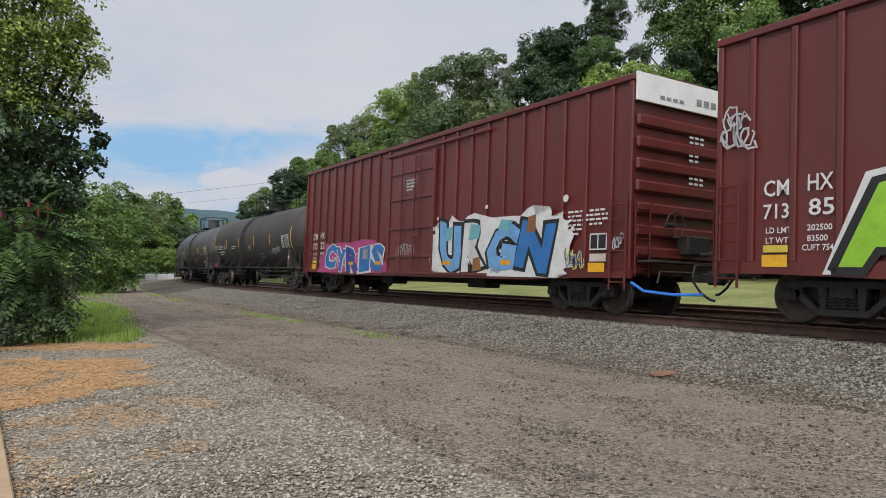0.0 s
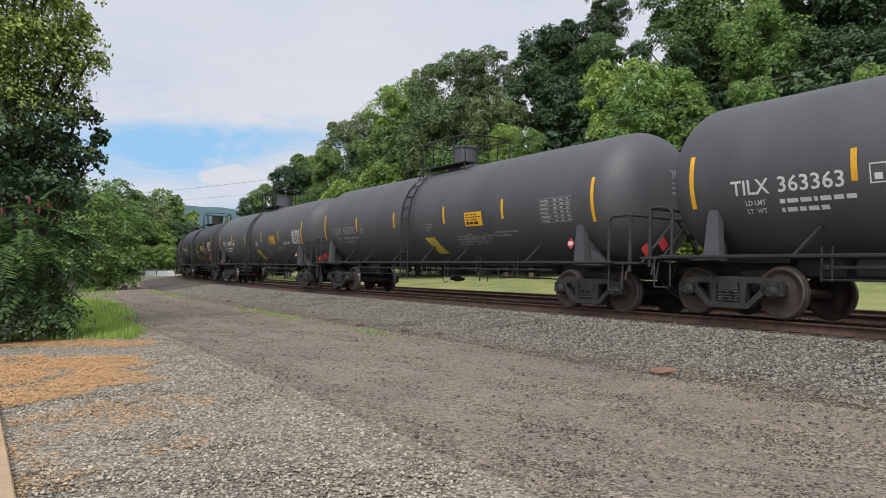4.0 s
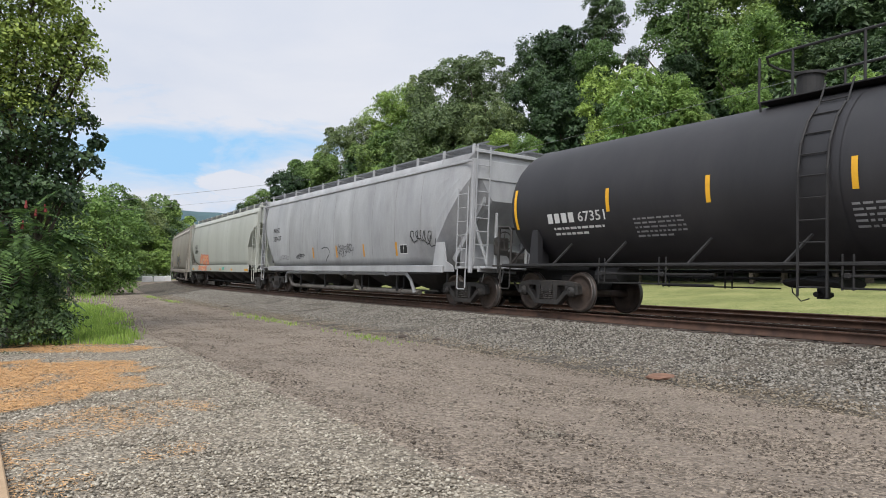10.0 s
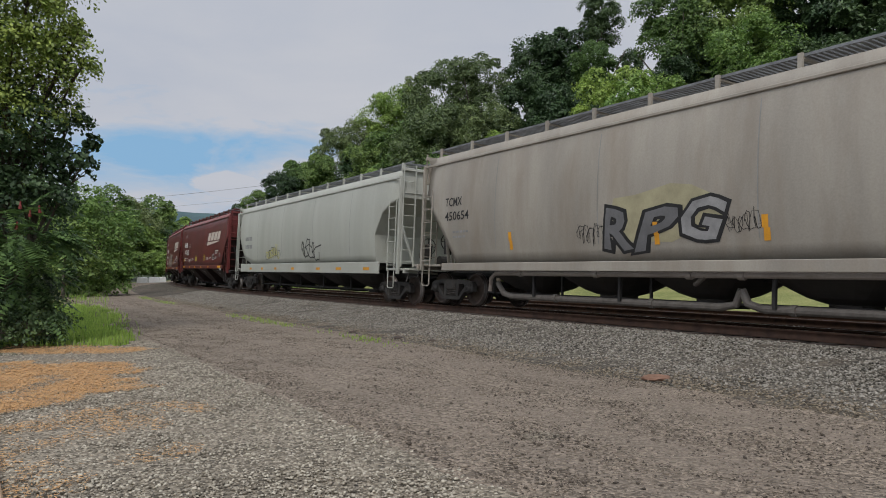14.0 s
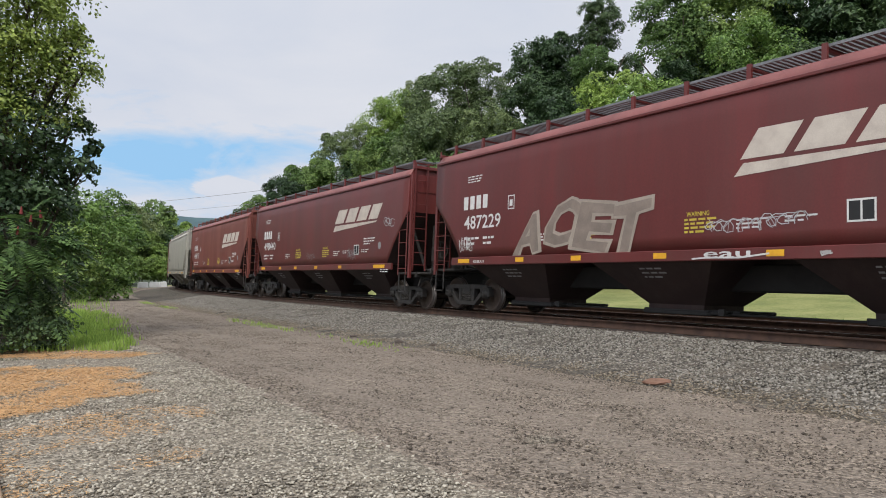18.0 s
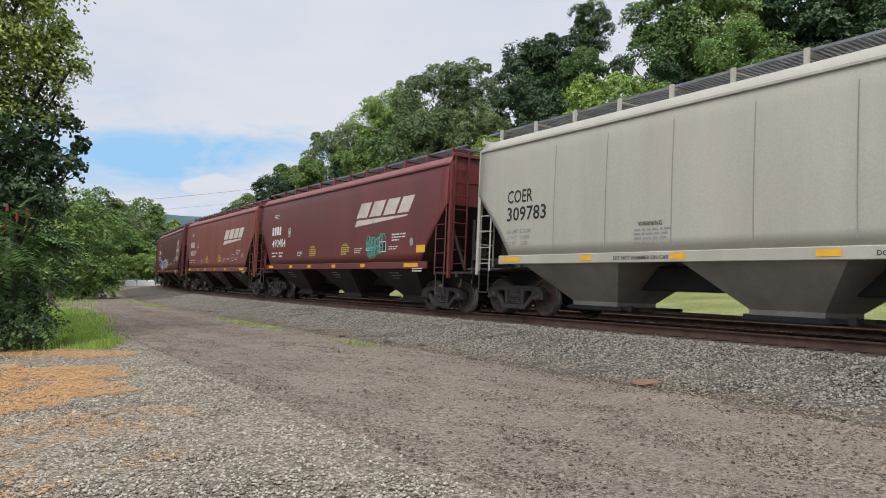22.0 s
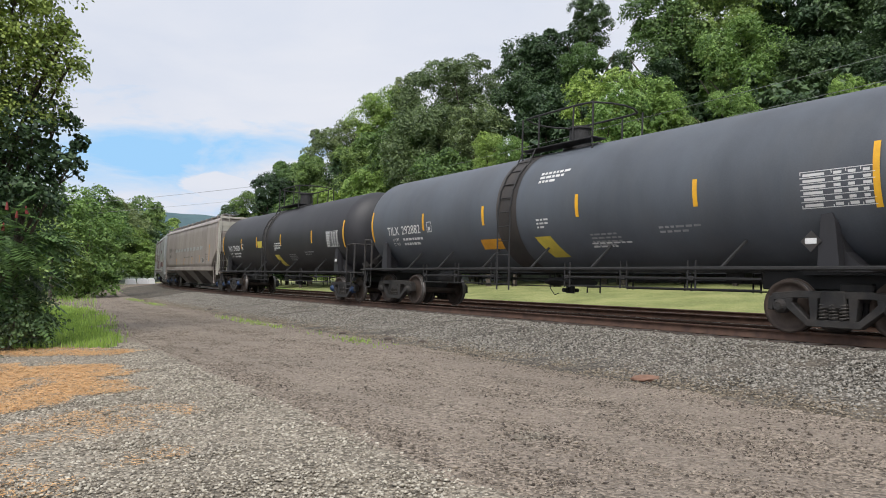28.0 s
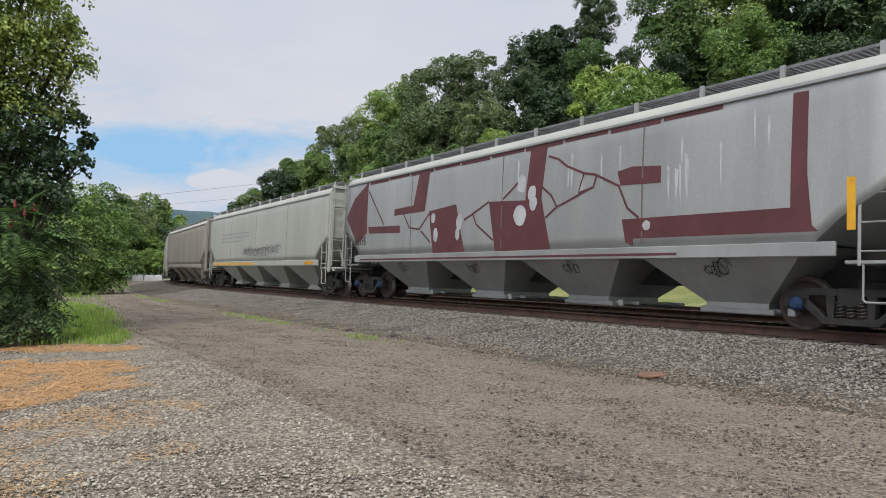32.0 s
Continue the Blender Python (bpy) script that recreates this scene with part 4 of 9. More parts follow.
    for sy in (-1, 1):
        rod(bm, (-6.2, sy * 0.5, 0.60), (6.2, sy * 0.5, 0.60), 0.025, 5)
    part("centre_sill", bm, M["steel_black"], car)
    return car


# ---- tank car ----
TANK_R, TANK_Z = 1.535, 2.585


def tank_skin(x, z):
    return math.sqrt(max(0.01, TANK_R * TANK_R - (z - TANK_Z) ** 2))


def tank_car(group, mat, label, dome=0.5, rails=True, band=None, half=7.76, lx=-0.76, dx=0.20, trim=0.0, strips=(-7.64, -4.62, -1.66, 1.5, 4.4, 7.74)):
    """half: half the straight part of the shell, the dished heads reach 0.78 m further; lx, dx: ladder and dome along the car; trim: how much each end is shorter."""
    car = thing("tank_car", label, "tank car", group)
    bm = bmesh.new()
    n = 48
    rings = []
    ends = [(0.78 * math.sin(q), math.cos(q) ** 0.72) for q in (0.0, 0.18, 0.36, 0.54, 0.72, 0.9, 1.08, 1.24, 1.38, 1.48, 1.54)]
    sections = [(-half - e, k) for e, k in ends[::-1]] + [(-half / 2, 1.0), (0.0, 1.0), (half / 2, 1.0)] + [(half + e, k) for e, k in ends]
    for x, k in sections:
        rings.append([(x, TANK_R * k * math.cos(2 * math.pi * i / n), TANK_Z + TANK_R * k * math.sin(2 * math.pi * i / n)) for i in range(n)])
    loft(bm, rings)
    part("shell", bm, mat, car, smooth=True)
    px, pz = (dx + 0.80, 4.06) if trim else (dx, 4.15)    # platform along the car and its height
    # weld band under the ladder
    bm = bmesh.new()
    loft(bm, [[(x, (TANK_R + 0.012) * math.cos(2 * math.pi * i / n), TANK_Z + (TANK_R + 0.012) * math.sin(2 * math.pi * i / n)) for i in range(n)] for x in (lx - 0.40, lx + 0.40)], cap=False)
    part("shell_band", bm, band or mat, car, smooth=True)
    # ladder over the shoulder, platform and fittings on top
    for sy in (-1, 1):
        bm = bmesh.new()
        path = [(0.55, sy * 1.56), (2.56, sy * 1.60), (3.02, sy * 1.53), (3.42, sy * 1.34), (3.70, sy * 1.10)]
        for sx in (-0.24, 0.24):
            for (z0, y0), (z1, y1) in zip(path, path[1:]):
                rod(bm, (lx + sx, y0, z0), (lx + sx, y1, z1), 0.022, 5)
        for k in range(9):
            q = 0.70 + k * 0.355
            y = float(np.interp(q, [p[0] for p in path], [p[1] for p in path]))
            rod(bm, (lx - 0.24, y, q), (lx + 0.24, y, q), 0.014, 5)
        part("ladder", bm, M["steel_black"], car)
        bm = bmesh.new()
        solid(bm, (2.6, 0.42, 0.03), (px, sy * 0.62, pz), 0.005)
        part("platform", bm, M["steel_black"], car)
        for x in (px - 1.25, px + 1.25):
            bm = bmesh.new()
            rod(bm, (x, sy * 0.80, 3.86), (x, sy * 0.83, pz), 0.02, 5)
            part("platform_bracket", bm, M["steel_black"], car)
        # rungs and grab bar over the shoulder
        bm = bmesh.new()
        for sx in (-0.24, 0.24):
            rod(bm, (lx + sx, sy * 1.06, 3.68), (lx + sx, sy * 0.84, 4.15), 0.018, 5)
        for q in (0.25, 0.75):
            rod(bm, (lx - 0.24, sy * (1.06 - 0.22 * q), 3.68 + 0.47 * q), (lx + 0.24, sy * (1.06 - 0.22 * q), 3.68 + 0.47 * q), 0.014, 5)
        part("shoulder_rung", bm, M["steel_black"], car)
        if rails:
            for x in (px - 1.27, px - 0.62, px + 0.62, px + 1.27):
                bm = bmesh.new()
                rod(bm, (x, sy * 0.83, pz), (x, sy * 0.83, pz + 0.83), 0.024, 5)
                part("rail_post", bm, M["steel_black"], car)
        # long side rail on struts
        bm = bmesh.new()
        rod(bm, (trim - 8.4, sy * 1.50, 1.07), (8.4 - trim, sy * 1.50, 1.07), 0.036, 6)
        for x in (-5.6, -3.9, -1.75, 0.2, 2.2, 5.4):
            rod(bm, (x, sy * 1.50, 1.07), (x + 0.28, sy * 1.16, 1.58), 0.03, 5)
        part("side_rail", bm, M["steel_black"], car)
        for x0, x1 in ((trim - 5.4, -1.5), (0.9, 5.9 - trim)):
            bm = bmesh.new()
            rod(bm, (x0, sy * 1.05, 0.90), (x1, sy * 1.05, 0.90), 0.026, 6)
            rod(bm, (x0, sy * 1.05, 0.70), (x1, sy * 1.05, 0.70), 0.018, 5)
            x = x0 + 0.1
            while x <= x1:
                for k in (-0.09, 0.09):
                    rod(bm, (x + k, sy * 1.05, 0.67), (x + k, sy * 1.05, 1.25), 0.02, 5)
                solid(bm, (0.11, 0.10, 0.10), (x, sy * 1.05, 0.90), 0.02)
                x += 1.72
            part("pipe_run", bm, M["steel_black"], car)
    if rails:
        bm = bmesh.new()
        hoop = [(px + 1.45 * math.cos(2 * math.pi * i / 20), 0.86 * max(-0.96, min(0.96, 1.5 * math.sin(2 * math.pi * i / 20))), pz + 0.83) for i in range(20)]
        tube(bm, hoop, 0.026, 6, True)
        part("guard_rail", bm, M["steel_black"], car)
    dr = 0.23 if trim else 0.27 if half > 7.9 else 0.40
    bm = bmesh.new()
    rod(bm, (dx, 0, 4.02), (dx, 0, 4.16), dr + 0.15, 20)
    rod(bm, (dx, 0, 4.1), (dx, 0, 4.18 + dome), dr, 20)
    rod(bm, (dx, 0, 4.18 + dome), (dx, 0, 4.23 + dome), dr + 0.04, 20)
    solid(bm, (0.34, 0.14, 0.08), (dx + 0.57, 0, 4.18), 0.03)
    part("dome", bm, M["steel_black"] if mat is not M["tank_grey"] else mat, car)
    bm = bmesh.new()
    loft(bm, [[(x, (0.35 + k) * math.cos(2 * math.pi * i / 12), 1.05 - 0.28 * (1 - k) + 0.1 * math.sin(2 * math.pi * i / 12)) for i in range(12)] for x, k in ((-0.5, 0.1), (0, 0.25), (0.5, 0.1))])
    rod(bm, (0, 0, 1.0), (0, 0, 0.52), 0.11, 10)
    rod(bm, (0, -0.25, 0.60), (0, 0.25, 0.60), 0.05, 8)
    tube(bm, [(-0.45, -0.3, 0.95), (-0.38, -0.32, 0.62), (-0.22, -0.32, 0.47), (-0.08, -0.3, 0.52)], 0.012, 5)
    part("bottom_outlet", bm, M["steel_black"], car)
    for sx in (-1, 1):
        # saddle, stub sill and end walkway
        for sy in (-1, 1):
            bm = bmesh.new()
            prism(bm, [(sx * (7.08 - trim), 1.02), (sx * (7.44 - trim), 1.02), (sx * (7.36 - trim), 1.80), (sx * (7.31 - trim), 1.94), (sx * (7.14 - trim), 1.92)], sy * 1.26, sy * 1.42)
            prism(bm, [(sx * (7.30 - trim), 1.02), (sx * (8.05 - trim), 1.02), (sx * (7.62 - trim), 1.14), (sx * (7.42 - trim), 1.34), (sx * (7.32 - trim), 1.70)], sy * 0.9, sy * 1.22)
            # black on the blue-grey tank: the saddle's shade is put into its paint
            part("saddle", bm, M["tank_black"] if mat is M["tank_blue"] else mat, car)
            bm = bmesh.new()
            tube(bm, [(sx * (8.40 - trim) + u, sy * 1.42, z) for u, z in ((-0.2, 1.05), (-0.2, 0.52), (-0.16, 0.48), (0.16, 0.48), (0.2, 0.52), (0.2, 1.05))], 0.018, 6)
            part("sill_step", bm, M["steel_dark"], car)
        # bent pipe rail round the end, propped in the middle
        e0, e1 = 8.18 - trim, 8.76 - trim
        near = [(e0, -1.42, 1.02), (e0, -1.42, 1.95), (e0 + 0.08, -1.42, 2.05), (e1 - 0.08, -1.42, 2.07), (e1, -1.34, 2.07)]
        bm = bmesh.new()
        tube(bm, [(sx * x, y, z) for x, y, z in near] + [(sx * x, -y, z) for x, y, z in near[::-1]], 0.032, 8)
        part("end_railing", bm, M["steel_dark"], car)
        for sy in (-1, 1):
            bm = bmesh.new()
            solid(bm, (0.07, 0.05, 1.2), (sx * e1, sy * 1.38, 1.48), 0.005)
            part("rail_post", bm, M["steel_dark"], car)
            bm = bmesh.new()
            rod(bm, (sx * e1, sy * 1.05, 1.06), (sx * e1, sy * 0.05, 2.05), 0.03, 6)
            part("brace", bm, M["steel_dark"], car)
            bm = bmesh.new()
            solid(bm, (0.015, 0.21, 0.21), (sx * (e1 + 0.045), sy * 0.95, 1.36), 0.0, Matrix.Rotation(radians(45), 4, "X"))
            part("placard", bm, M["steel_dark"] if trim or half > 7.9 else M["g_red"], car, "hazard placard at the car end")
        # running gear between end and truck
        bm = bmesh.new()
        rod(bm, (sx * (8.55 - trim), -1.35, 0.98), (sx * (8.55 - trim), 0.6, 0.90), 0.022, 6)
        rod(bm, (sx * (8.55 - trim), -1.35, 0.98), (sx * (8.55 - trim), -1.42, 0.62), 0.022, 6)
        tube(bm, [(sx * (8.9 - trim), -0.35, 0.95), (sx * (8.98 - trim), -0.42, 0.66), (sx * (9.1 - trim), -0.30, 0.46), (sx * (9.2 - trim), -0.2, 0.44)], 0.03, 6)
        part("end_rigging", bm, M["steel_black"], car)
        bm = bmesh.new()
        solid(bm, (1.15, 2.85, 0.05), (sx * (8.42 - trim), 0, 1.06), 0.01)
        part("end_platform", bm, M["steel_dark"], car)
        bm = bmesh.new()
        solid(bm, (3.6, 0.55, 0.36), (sx * (7.2 - trim), 0, 0.92), 0.03)
        prism(bm, [(sx * (6.3 - trim), 1.0), (sx * (8.0 - trim), 1.0), (sx * (8.0 - trim), 1.5), (sx * (6.3 - trim), 1.3)], -0.5, 0.5)
        part("stub_sill", bm, M["steel_black"], car)
        coupler(car, sx * (9.1 - trim), sx, M["steel_dark"])
        add_truck(car, sx * (7.15 - trim))
    bm = bmesh.new()
    solid(bm, (0.42, 0.34, 0.30), (4.6, 0.2, 1.0), 0.05)
    part("brake_valve", bm, M["steel_black"], car)
    bm = bmesh.new()
    rod(bm, (-5.0, -0.55, 0.88), (-4.3, -0.55, 0.88), 0.19, 12)
    part("brake_cylinder", bm, M["steel_black"], car)
    if trim:
        bm = bmesh.new()
        rod(bm, (6.9 - trim, -1.12, 1.24), (8.2 - trim, -1.12, 1.24), 0.19, 12)
        part("air_reservoir", bm, mat, car)
    for x in strips:
        h = 0.50 if abs(x) < half - 0.8 else 0.98
        vs = []
        k = 9
        for i in range(k):
            z = 2.46 - h / 2 + h * i / (k - 1)
            vs += [(x - 0.05, z), (x + 0.05, z)]
        fs = [(2 * i, 2 * i + 1, 2 * i + 3, 2 * i + 2) for i in range(k - 1)]
        paint(car, "reflector", vs, fs, M["yellow"], tank_skin, 0.007, "amber reflective strip")
    return car


# ---- covered hopper ----
def hopper_car(group, mat, label, half=7.9, bays=3, cut=(1.15, 2.55), sill=(1.25, 1.43), eave=4.22, top=4.5, bulge=0.04, round_=False, under=None, board=4.72, trim=None, name="covered_hopper", truck_in=0.95, open_end=0.95, pitch=4.62, bay=(1.52, 0.70, 0.62), shift=0.0, bowl=False, gate_mat=None, gate_z=0.22, roof=None, sheared=False):
    """half: half the side's length; cut: how far in and how high the side's lower corners are cut away; sheared: the leading end folds in below a slanted edge."""
    under = under or mat
    trim = trim or mat
    car = thing(name, label, "hopper car", group)

    def width(z):
        if round_:
            q = (z - 2.75) / (eave - 1.2) * 2
            return 1.60 - 0.13 * max(0.0, abs(q)) ** 2.2
        q = (z - 2.6) / 1.6
        return 1.58 + bulge * (1 - q * q)

    def skin(x, z):
        return width(z)

    def bottom(x):
        d = half - abs(x)
        if d >= cut[0]:
            return sill[1]
        if round_:
            if x > 0 and sheared:
                return sill[1] + (3.02 - sill[1]) * (1 - d / cut[0])
            if x > 0:
                return float(np.interp(half - d, [half - cut[0], half - cut[0] + 0.03, half - 1.06, half - 0.5, half], [sill[1], 2.30, 2.98, 3.30, 3.45]))
            q = 1 - d / cut[0]
            return sill[1] + 0.25 + (cut[1] - sill[1] - 0.25) * q
        return sill[1] + 0.12 + (cut[1] - sill[1] - 0.12) * (1 - d / cut[0])

    xs = [-half, -half + cut[0] * 0.33, -half + cut[0] * 0.66, -half + cut[0]]
    xs = xs + [xs[-1] * (1 - i / 6) for i in range(1, 6)] + [0]
    xs = xs + [-x for x in xs[-2::-1]]
    if round_:
        xs = sorted(set(xs + [half - cut[0] + 0.03, half - 1.06, half - 0.5]))
    bm = bmesh.new()
    rings = []
    for x in xs:
        zb = bottom(x)
        squeeze = 1.0
        if round_:
            squeeze = 1 - 0.10 * max(0.0, 1 - (half - abs(x)) / 1.0) ** 2
        fold = zb + (eave - zb) * 0.4
        tuck = 0.0
        if sheared and x > half - cut[0] - 0.01:
            fold = 1.88 + 2.0 * (1 - (half - x) / cut[0])
            tuck = 0.80
        levels = [zb + (fold - zb) * i / 4 for i in range(4)] + [fold + (eave - fold) * i / 4 for i in range(5)]
        side = [((width(z) - tuck * max(0.0, fold - z)) * squeeze, z) for z in levels]
        ring = [(x, -y, z) for y, z in side] + [(x, -1.45, eave + 0.21), (x, -1.10, top - 0.03), (x, 0, top), (x, 1.10, top - 0.03), (x, 1.45, eave + 0.21)] + [(x, y, z) for y, z in side[::-1]]
        rings.append(ring)
    loft(bm, rings)
    body = part("body", bm, mat, car, smooth=False)
    me = body.data
    # down-facing faces take the darker underside paint, shade included in its colour
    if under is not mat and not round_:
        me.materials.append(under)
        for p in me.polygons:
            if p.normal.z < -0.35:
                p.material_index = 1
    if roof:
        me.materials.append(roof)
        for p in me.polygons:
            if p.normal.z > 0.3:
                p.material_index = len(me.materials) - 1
    for p in me.polygons:
        if abs(p.normal.y) > 0.8 or (round_ and abs(p.normal.y) > 0.6):
            p.use_smooth = not (sheared and p.center.x > half - cut[0] - 0.05)
    L = 2 * half
    for sy in (-1, 1):
        bm = bmesh.new()
        solid(bm, (L, 0.05, 0.07), (0, sy * (width(eave) + 0.02), eave - 0.02), 0.012)
        part("roof_rail", bm, trim, car)
        bm = bmesh.new()
        solid(bm, (L - 2 * cut[0] * 0.72, 0.07, sill[1] - sill[0] + 0.03), (0, sy * 1.60, (sill[0] + sill[1]) / 2), 0.012)
        part("side_sill", bm, mat, car)
    # hatches and running board on the roof
    bm = bmesh.new()
    solid(bm, (L - 1.8, 0.56, 0.10), (0, 0, top + 0.06), 0.02)
    part("hatch_covers", bm, mat, car)
    n_br = 12
    for sy in (-1, 1):
        bm = bmesh.new()
        for y in (0.52, 1.18):
            solid(bm, (L + 0.5, 0.03, 0.05), (0, sy * y, board), 0.0)
        for i in range(int(L / 0.11)):
            solid(bm, (0.06, 0.64, 0.03), (-half - 0.1 + 0.11 * i, sy * 0.85, board), 0.0)
        b = part("running_board", bm, M["grating"], car)
        bm = bmesh.new()
        solid(bm, (0.09, 0.05, board - eave + 0.06), (0, sy * 1.24, (board + eave) / 2), 0.0)
        solid(bm, (0.07, 0.70, 0.04), (0, sy * 0.88, board - 0.05), 0.0)
        bracket = done("board_bracket", bm, trim)
        for i in range(n_br):
            part("board_bracket", bracket, None, car).location = (-half + 0.4 + (L - 0.8) * i / (n_br - 1), 0, 0)
    # hopper bays under the floor: flat-sided funnels or rounded bowls, each with its gate
    for i in range(bays):
        cx = shift + pitch * (i - (bays - 1) / 2)
        bm = bmesh.new()
        if bowl:
            rings = []
            for a_, b_, z in ((pitch * 0.49, 1.30, sill[0] + 0.04), (pitch * 0.45, 1.22, sill[0] - 0.06), (0.92, 0.95, 0.72), (0.66, 0.70, 0.57), (0.44, 0.48, 0.49), (0.36, 0.40, 0.47), (0.36, 0.40, 0.36)):
                rings.append([(cx + a_ * math.copysign(abs(math.cos(q)) ** 0.6, math.cos(q)), b_ * math.copysign(abs(math.sin(q)) ** 0.6, math.sin(q)), z) for q in [2 * math.pi * k / 20 for k in range(20)]])
            loft(bm, rings)
        else:
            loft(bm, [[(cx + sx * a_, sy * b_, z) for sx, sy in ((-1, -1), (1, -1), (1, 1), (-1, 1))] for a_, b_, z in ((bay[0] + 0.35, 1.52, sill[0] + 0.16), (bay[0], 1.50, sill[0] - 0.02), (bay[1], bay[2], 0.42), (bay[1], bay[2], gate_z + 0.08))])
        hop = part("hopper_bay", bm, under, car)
        bm = bmesh.new()
        ext = 0.2 if bowl else 0.7
        gw, gy = (0.42, 0.46) if bowl else (bay[1] + 0.12, bay[2] + 0.04)
        solid(bm, (gw * 2, gy * 2, 0.11), (cx, 0, gate_z + 0.05), 0.02)
        for y in (-gy * 0.8, gy * 0.8):
            solid(bm, (gw * 2 + ext, 0.07, 0.07), (cx + ext * 0.42, y, gate_z + 0.08), 0.01)
        rod(bm, (cx + gw + ext * 0.64, -gy - 0.16, gate_z + 0.08), (cx + gw + ext * 0.64, gy + 0.16, gate_z + 0.08), 0.035, 6)
        solid(bm, (0.13, 0.07, 0.13), (cx + gw + ext * 0.64, -gy - 0.18, gate_z + 0.08), 0.01)
        part("discharge_gate", bm, gate_mat or M["steel_black"], hop)
    bm = bmesh.new()
    if bowl:
        solid(bm, (L + 1.0, 0.42, 0.30), (0, 0, 0.98), 0.03)
        rod(bm, (-half + 1.6, -1.42, sill[0] - 0.05), (half - 1.6, -1.42, sill[0] - 0.05), 0.022, 6)
        rod(bm, (-half + 2.6, -0.9, 0.40), (half - 2.6, -0.9, 0.40), 0.03, 6)
        for k in range(6):
            x = pitch * (k - 2.5)
            solid(bm, (0.05, 0.05, 0.62), (x + 0.45, -0.95, 0.68), 0.0)
    else:
        solid(bm, (L + 1.0, 0.50, 0.52), (0, 0, 0.97), 0.03)
        rod(bm, (-half + 2.4, -0.62, 0.27), (half - 2.4, -0.62, 0.27), 0.022, 5)
    part("centre_sill", bm, M["steel_black"], car)
    # ends: corner posts, ladders, platform, brake wheel, braces
    deck = M["steel_dark"] if under.name.startswith("sooty") else trim
    for sx in (-1, 1):
        x = sx * (half + 0.05)
        for sy in (-1, 1):
            bm = bmesh.new()
            solid(bm, (0.10, 0.10, eave - 0.95), (x, sy * 1.52, (eave + 0.95) / 2 + 0.02), 0.01)
            part("corner_post", bm, trim, car)
            ladder(car, sx * (half - 0.30), sy * 1.60, 1.06, cut[1] + 0.05, 0.50, None, trim)
            bm = bmesh.new()
            tube(bm, [(sx * (half - 0.30) + q, sy * 1.58, z) for q, z in ((-0.2, 1.08), (-0.2, 0.56), (-0.16, 0.52), (0.16, 0.52), (0.2, 0.56), (0.2, 1.08))], 0.018, 6)
            part("sill_step", bm, deck, car)
            ladder(car, sx * (half + 0.10), sy * 1.22, 1.2, eave + 0.4, 0.44, None, trim, "y", "end_ladder")
            bm = bmesh.new()
            rod(bm, (sx * (half - 0.25), sy * 0.75, 1.25), (sx * (half - 0.6), sy * 1.2, 2.9), 0.05, 6)
            solid(bm, (0.07, 0.07, 1.5), (sx * (half - 0.15), sy * 0.55, 1.95), 0.01)
            part("end_brace", bm, deck, car)
        bm = bmesh.new()
        solid(bm, (0.10, 3.0, 0.10), (x, 0, eave + 0.25), 0.01)
        solid(bm, (0.06, 2.9, 0.55), (x - sx * 0.05, 0, eave - 0.25), 0.01)
        part("end_plate", bm, trim, car)
        bm = bmesh.new()
        solid(bm, (open_end + 0.55, 2.9, 0.06), (sx * (half - 0.10), 0, 1.12), 0.012)
        solid(bm, (0.06, 3.0, 0.16), (sx * (half + 0.38), 0, 1.08), 0.01)
        part("end_platform", bm, deck, car)
        bm = bmesh.new()
        rim = [(sx * (half + 0.22), -0.5 + 0.26 * math.cos(2 * math.pi * i / 16), 1.9 + 0.26 * math.sin(2 * math.pi * i / 16)) for i in range(16)]
        tube(bm, rim, 0.018, 6, True)
        for i in range(16):
            if i % 4 == 0:
                rod(bm, rim[i], (sx * (half + 0.18), -0.5, 1.9), 0.014, 5)
        part("brake_wheel", bm, M["steel_dark"], car)
        bm = bmesh.new()
        solid(bm, (0.2, 0.4, 0.5), (sx * (half + 0.06), -0.5, 1.75), 0.03)
        part("brake_box", bm, M["steel_dark"], car)
        bm = bmesh.new()
        rod(bm, (sx * (half - 0.5), 0.35, 1.45), (sx * (half - 0.5), 1.15, 1.45), 0.2, 12)
        part("air_reservoir", bm, M["steel_dark"], car)
        coupler(car, sx * (half + 0.9), sx, M["steel_dark"])
        add_truck(car, sx * (half - truck_in))
    return car, skin


# ---- the train: centre of each car along the line at the clip's start ----
SPEED = 13.9754
TRAIN = []       # (car, s at 0 s, half distance of its trucks)
GROUP = "cars of the freight train"


def join_train(car, s, b):
    TRAIN.append((car, s, b))
    return car


def car_pose(s, b):
    x0, y0, z0, _ = line(s - b)
    x1, y1, z1, _ = line(s + b)
    h = math.atan2(y1 - y0, x1 - x0)
    return Matrix.Translation(((x0 + x1) / 2, (y0 + y1) / 2, (z0 + z1) / 2)) @ Matrix.Rotation(h, 4, "Z") @ Matrix.Rotation(-LEAN, 4, "X")


def twin(ob, label=""):
    """A copy of a car, its wheels noted for turning."""
    o = copy_thing(ob, Matrix())
    for c in o.children_recursive:
        if c.name.split(".")[0] == "wheel":
            WHEELS.append((c, -1))
    if label:
        o["label"] = label
    return o

# cars in order from the front of what is seen
box_1 = join_train(box_car(GROUP), 12.46, 7.28)
box_2 = join_train(twin(box_1), -8.22, 7.28)

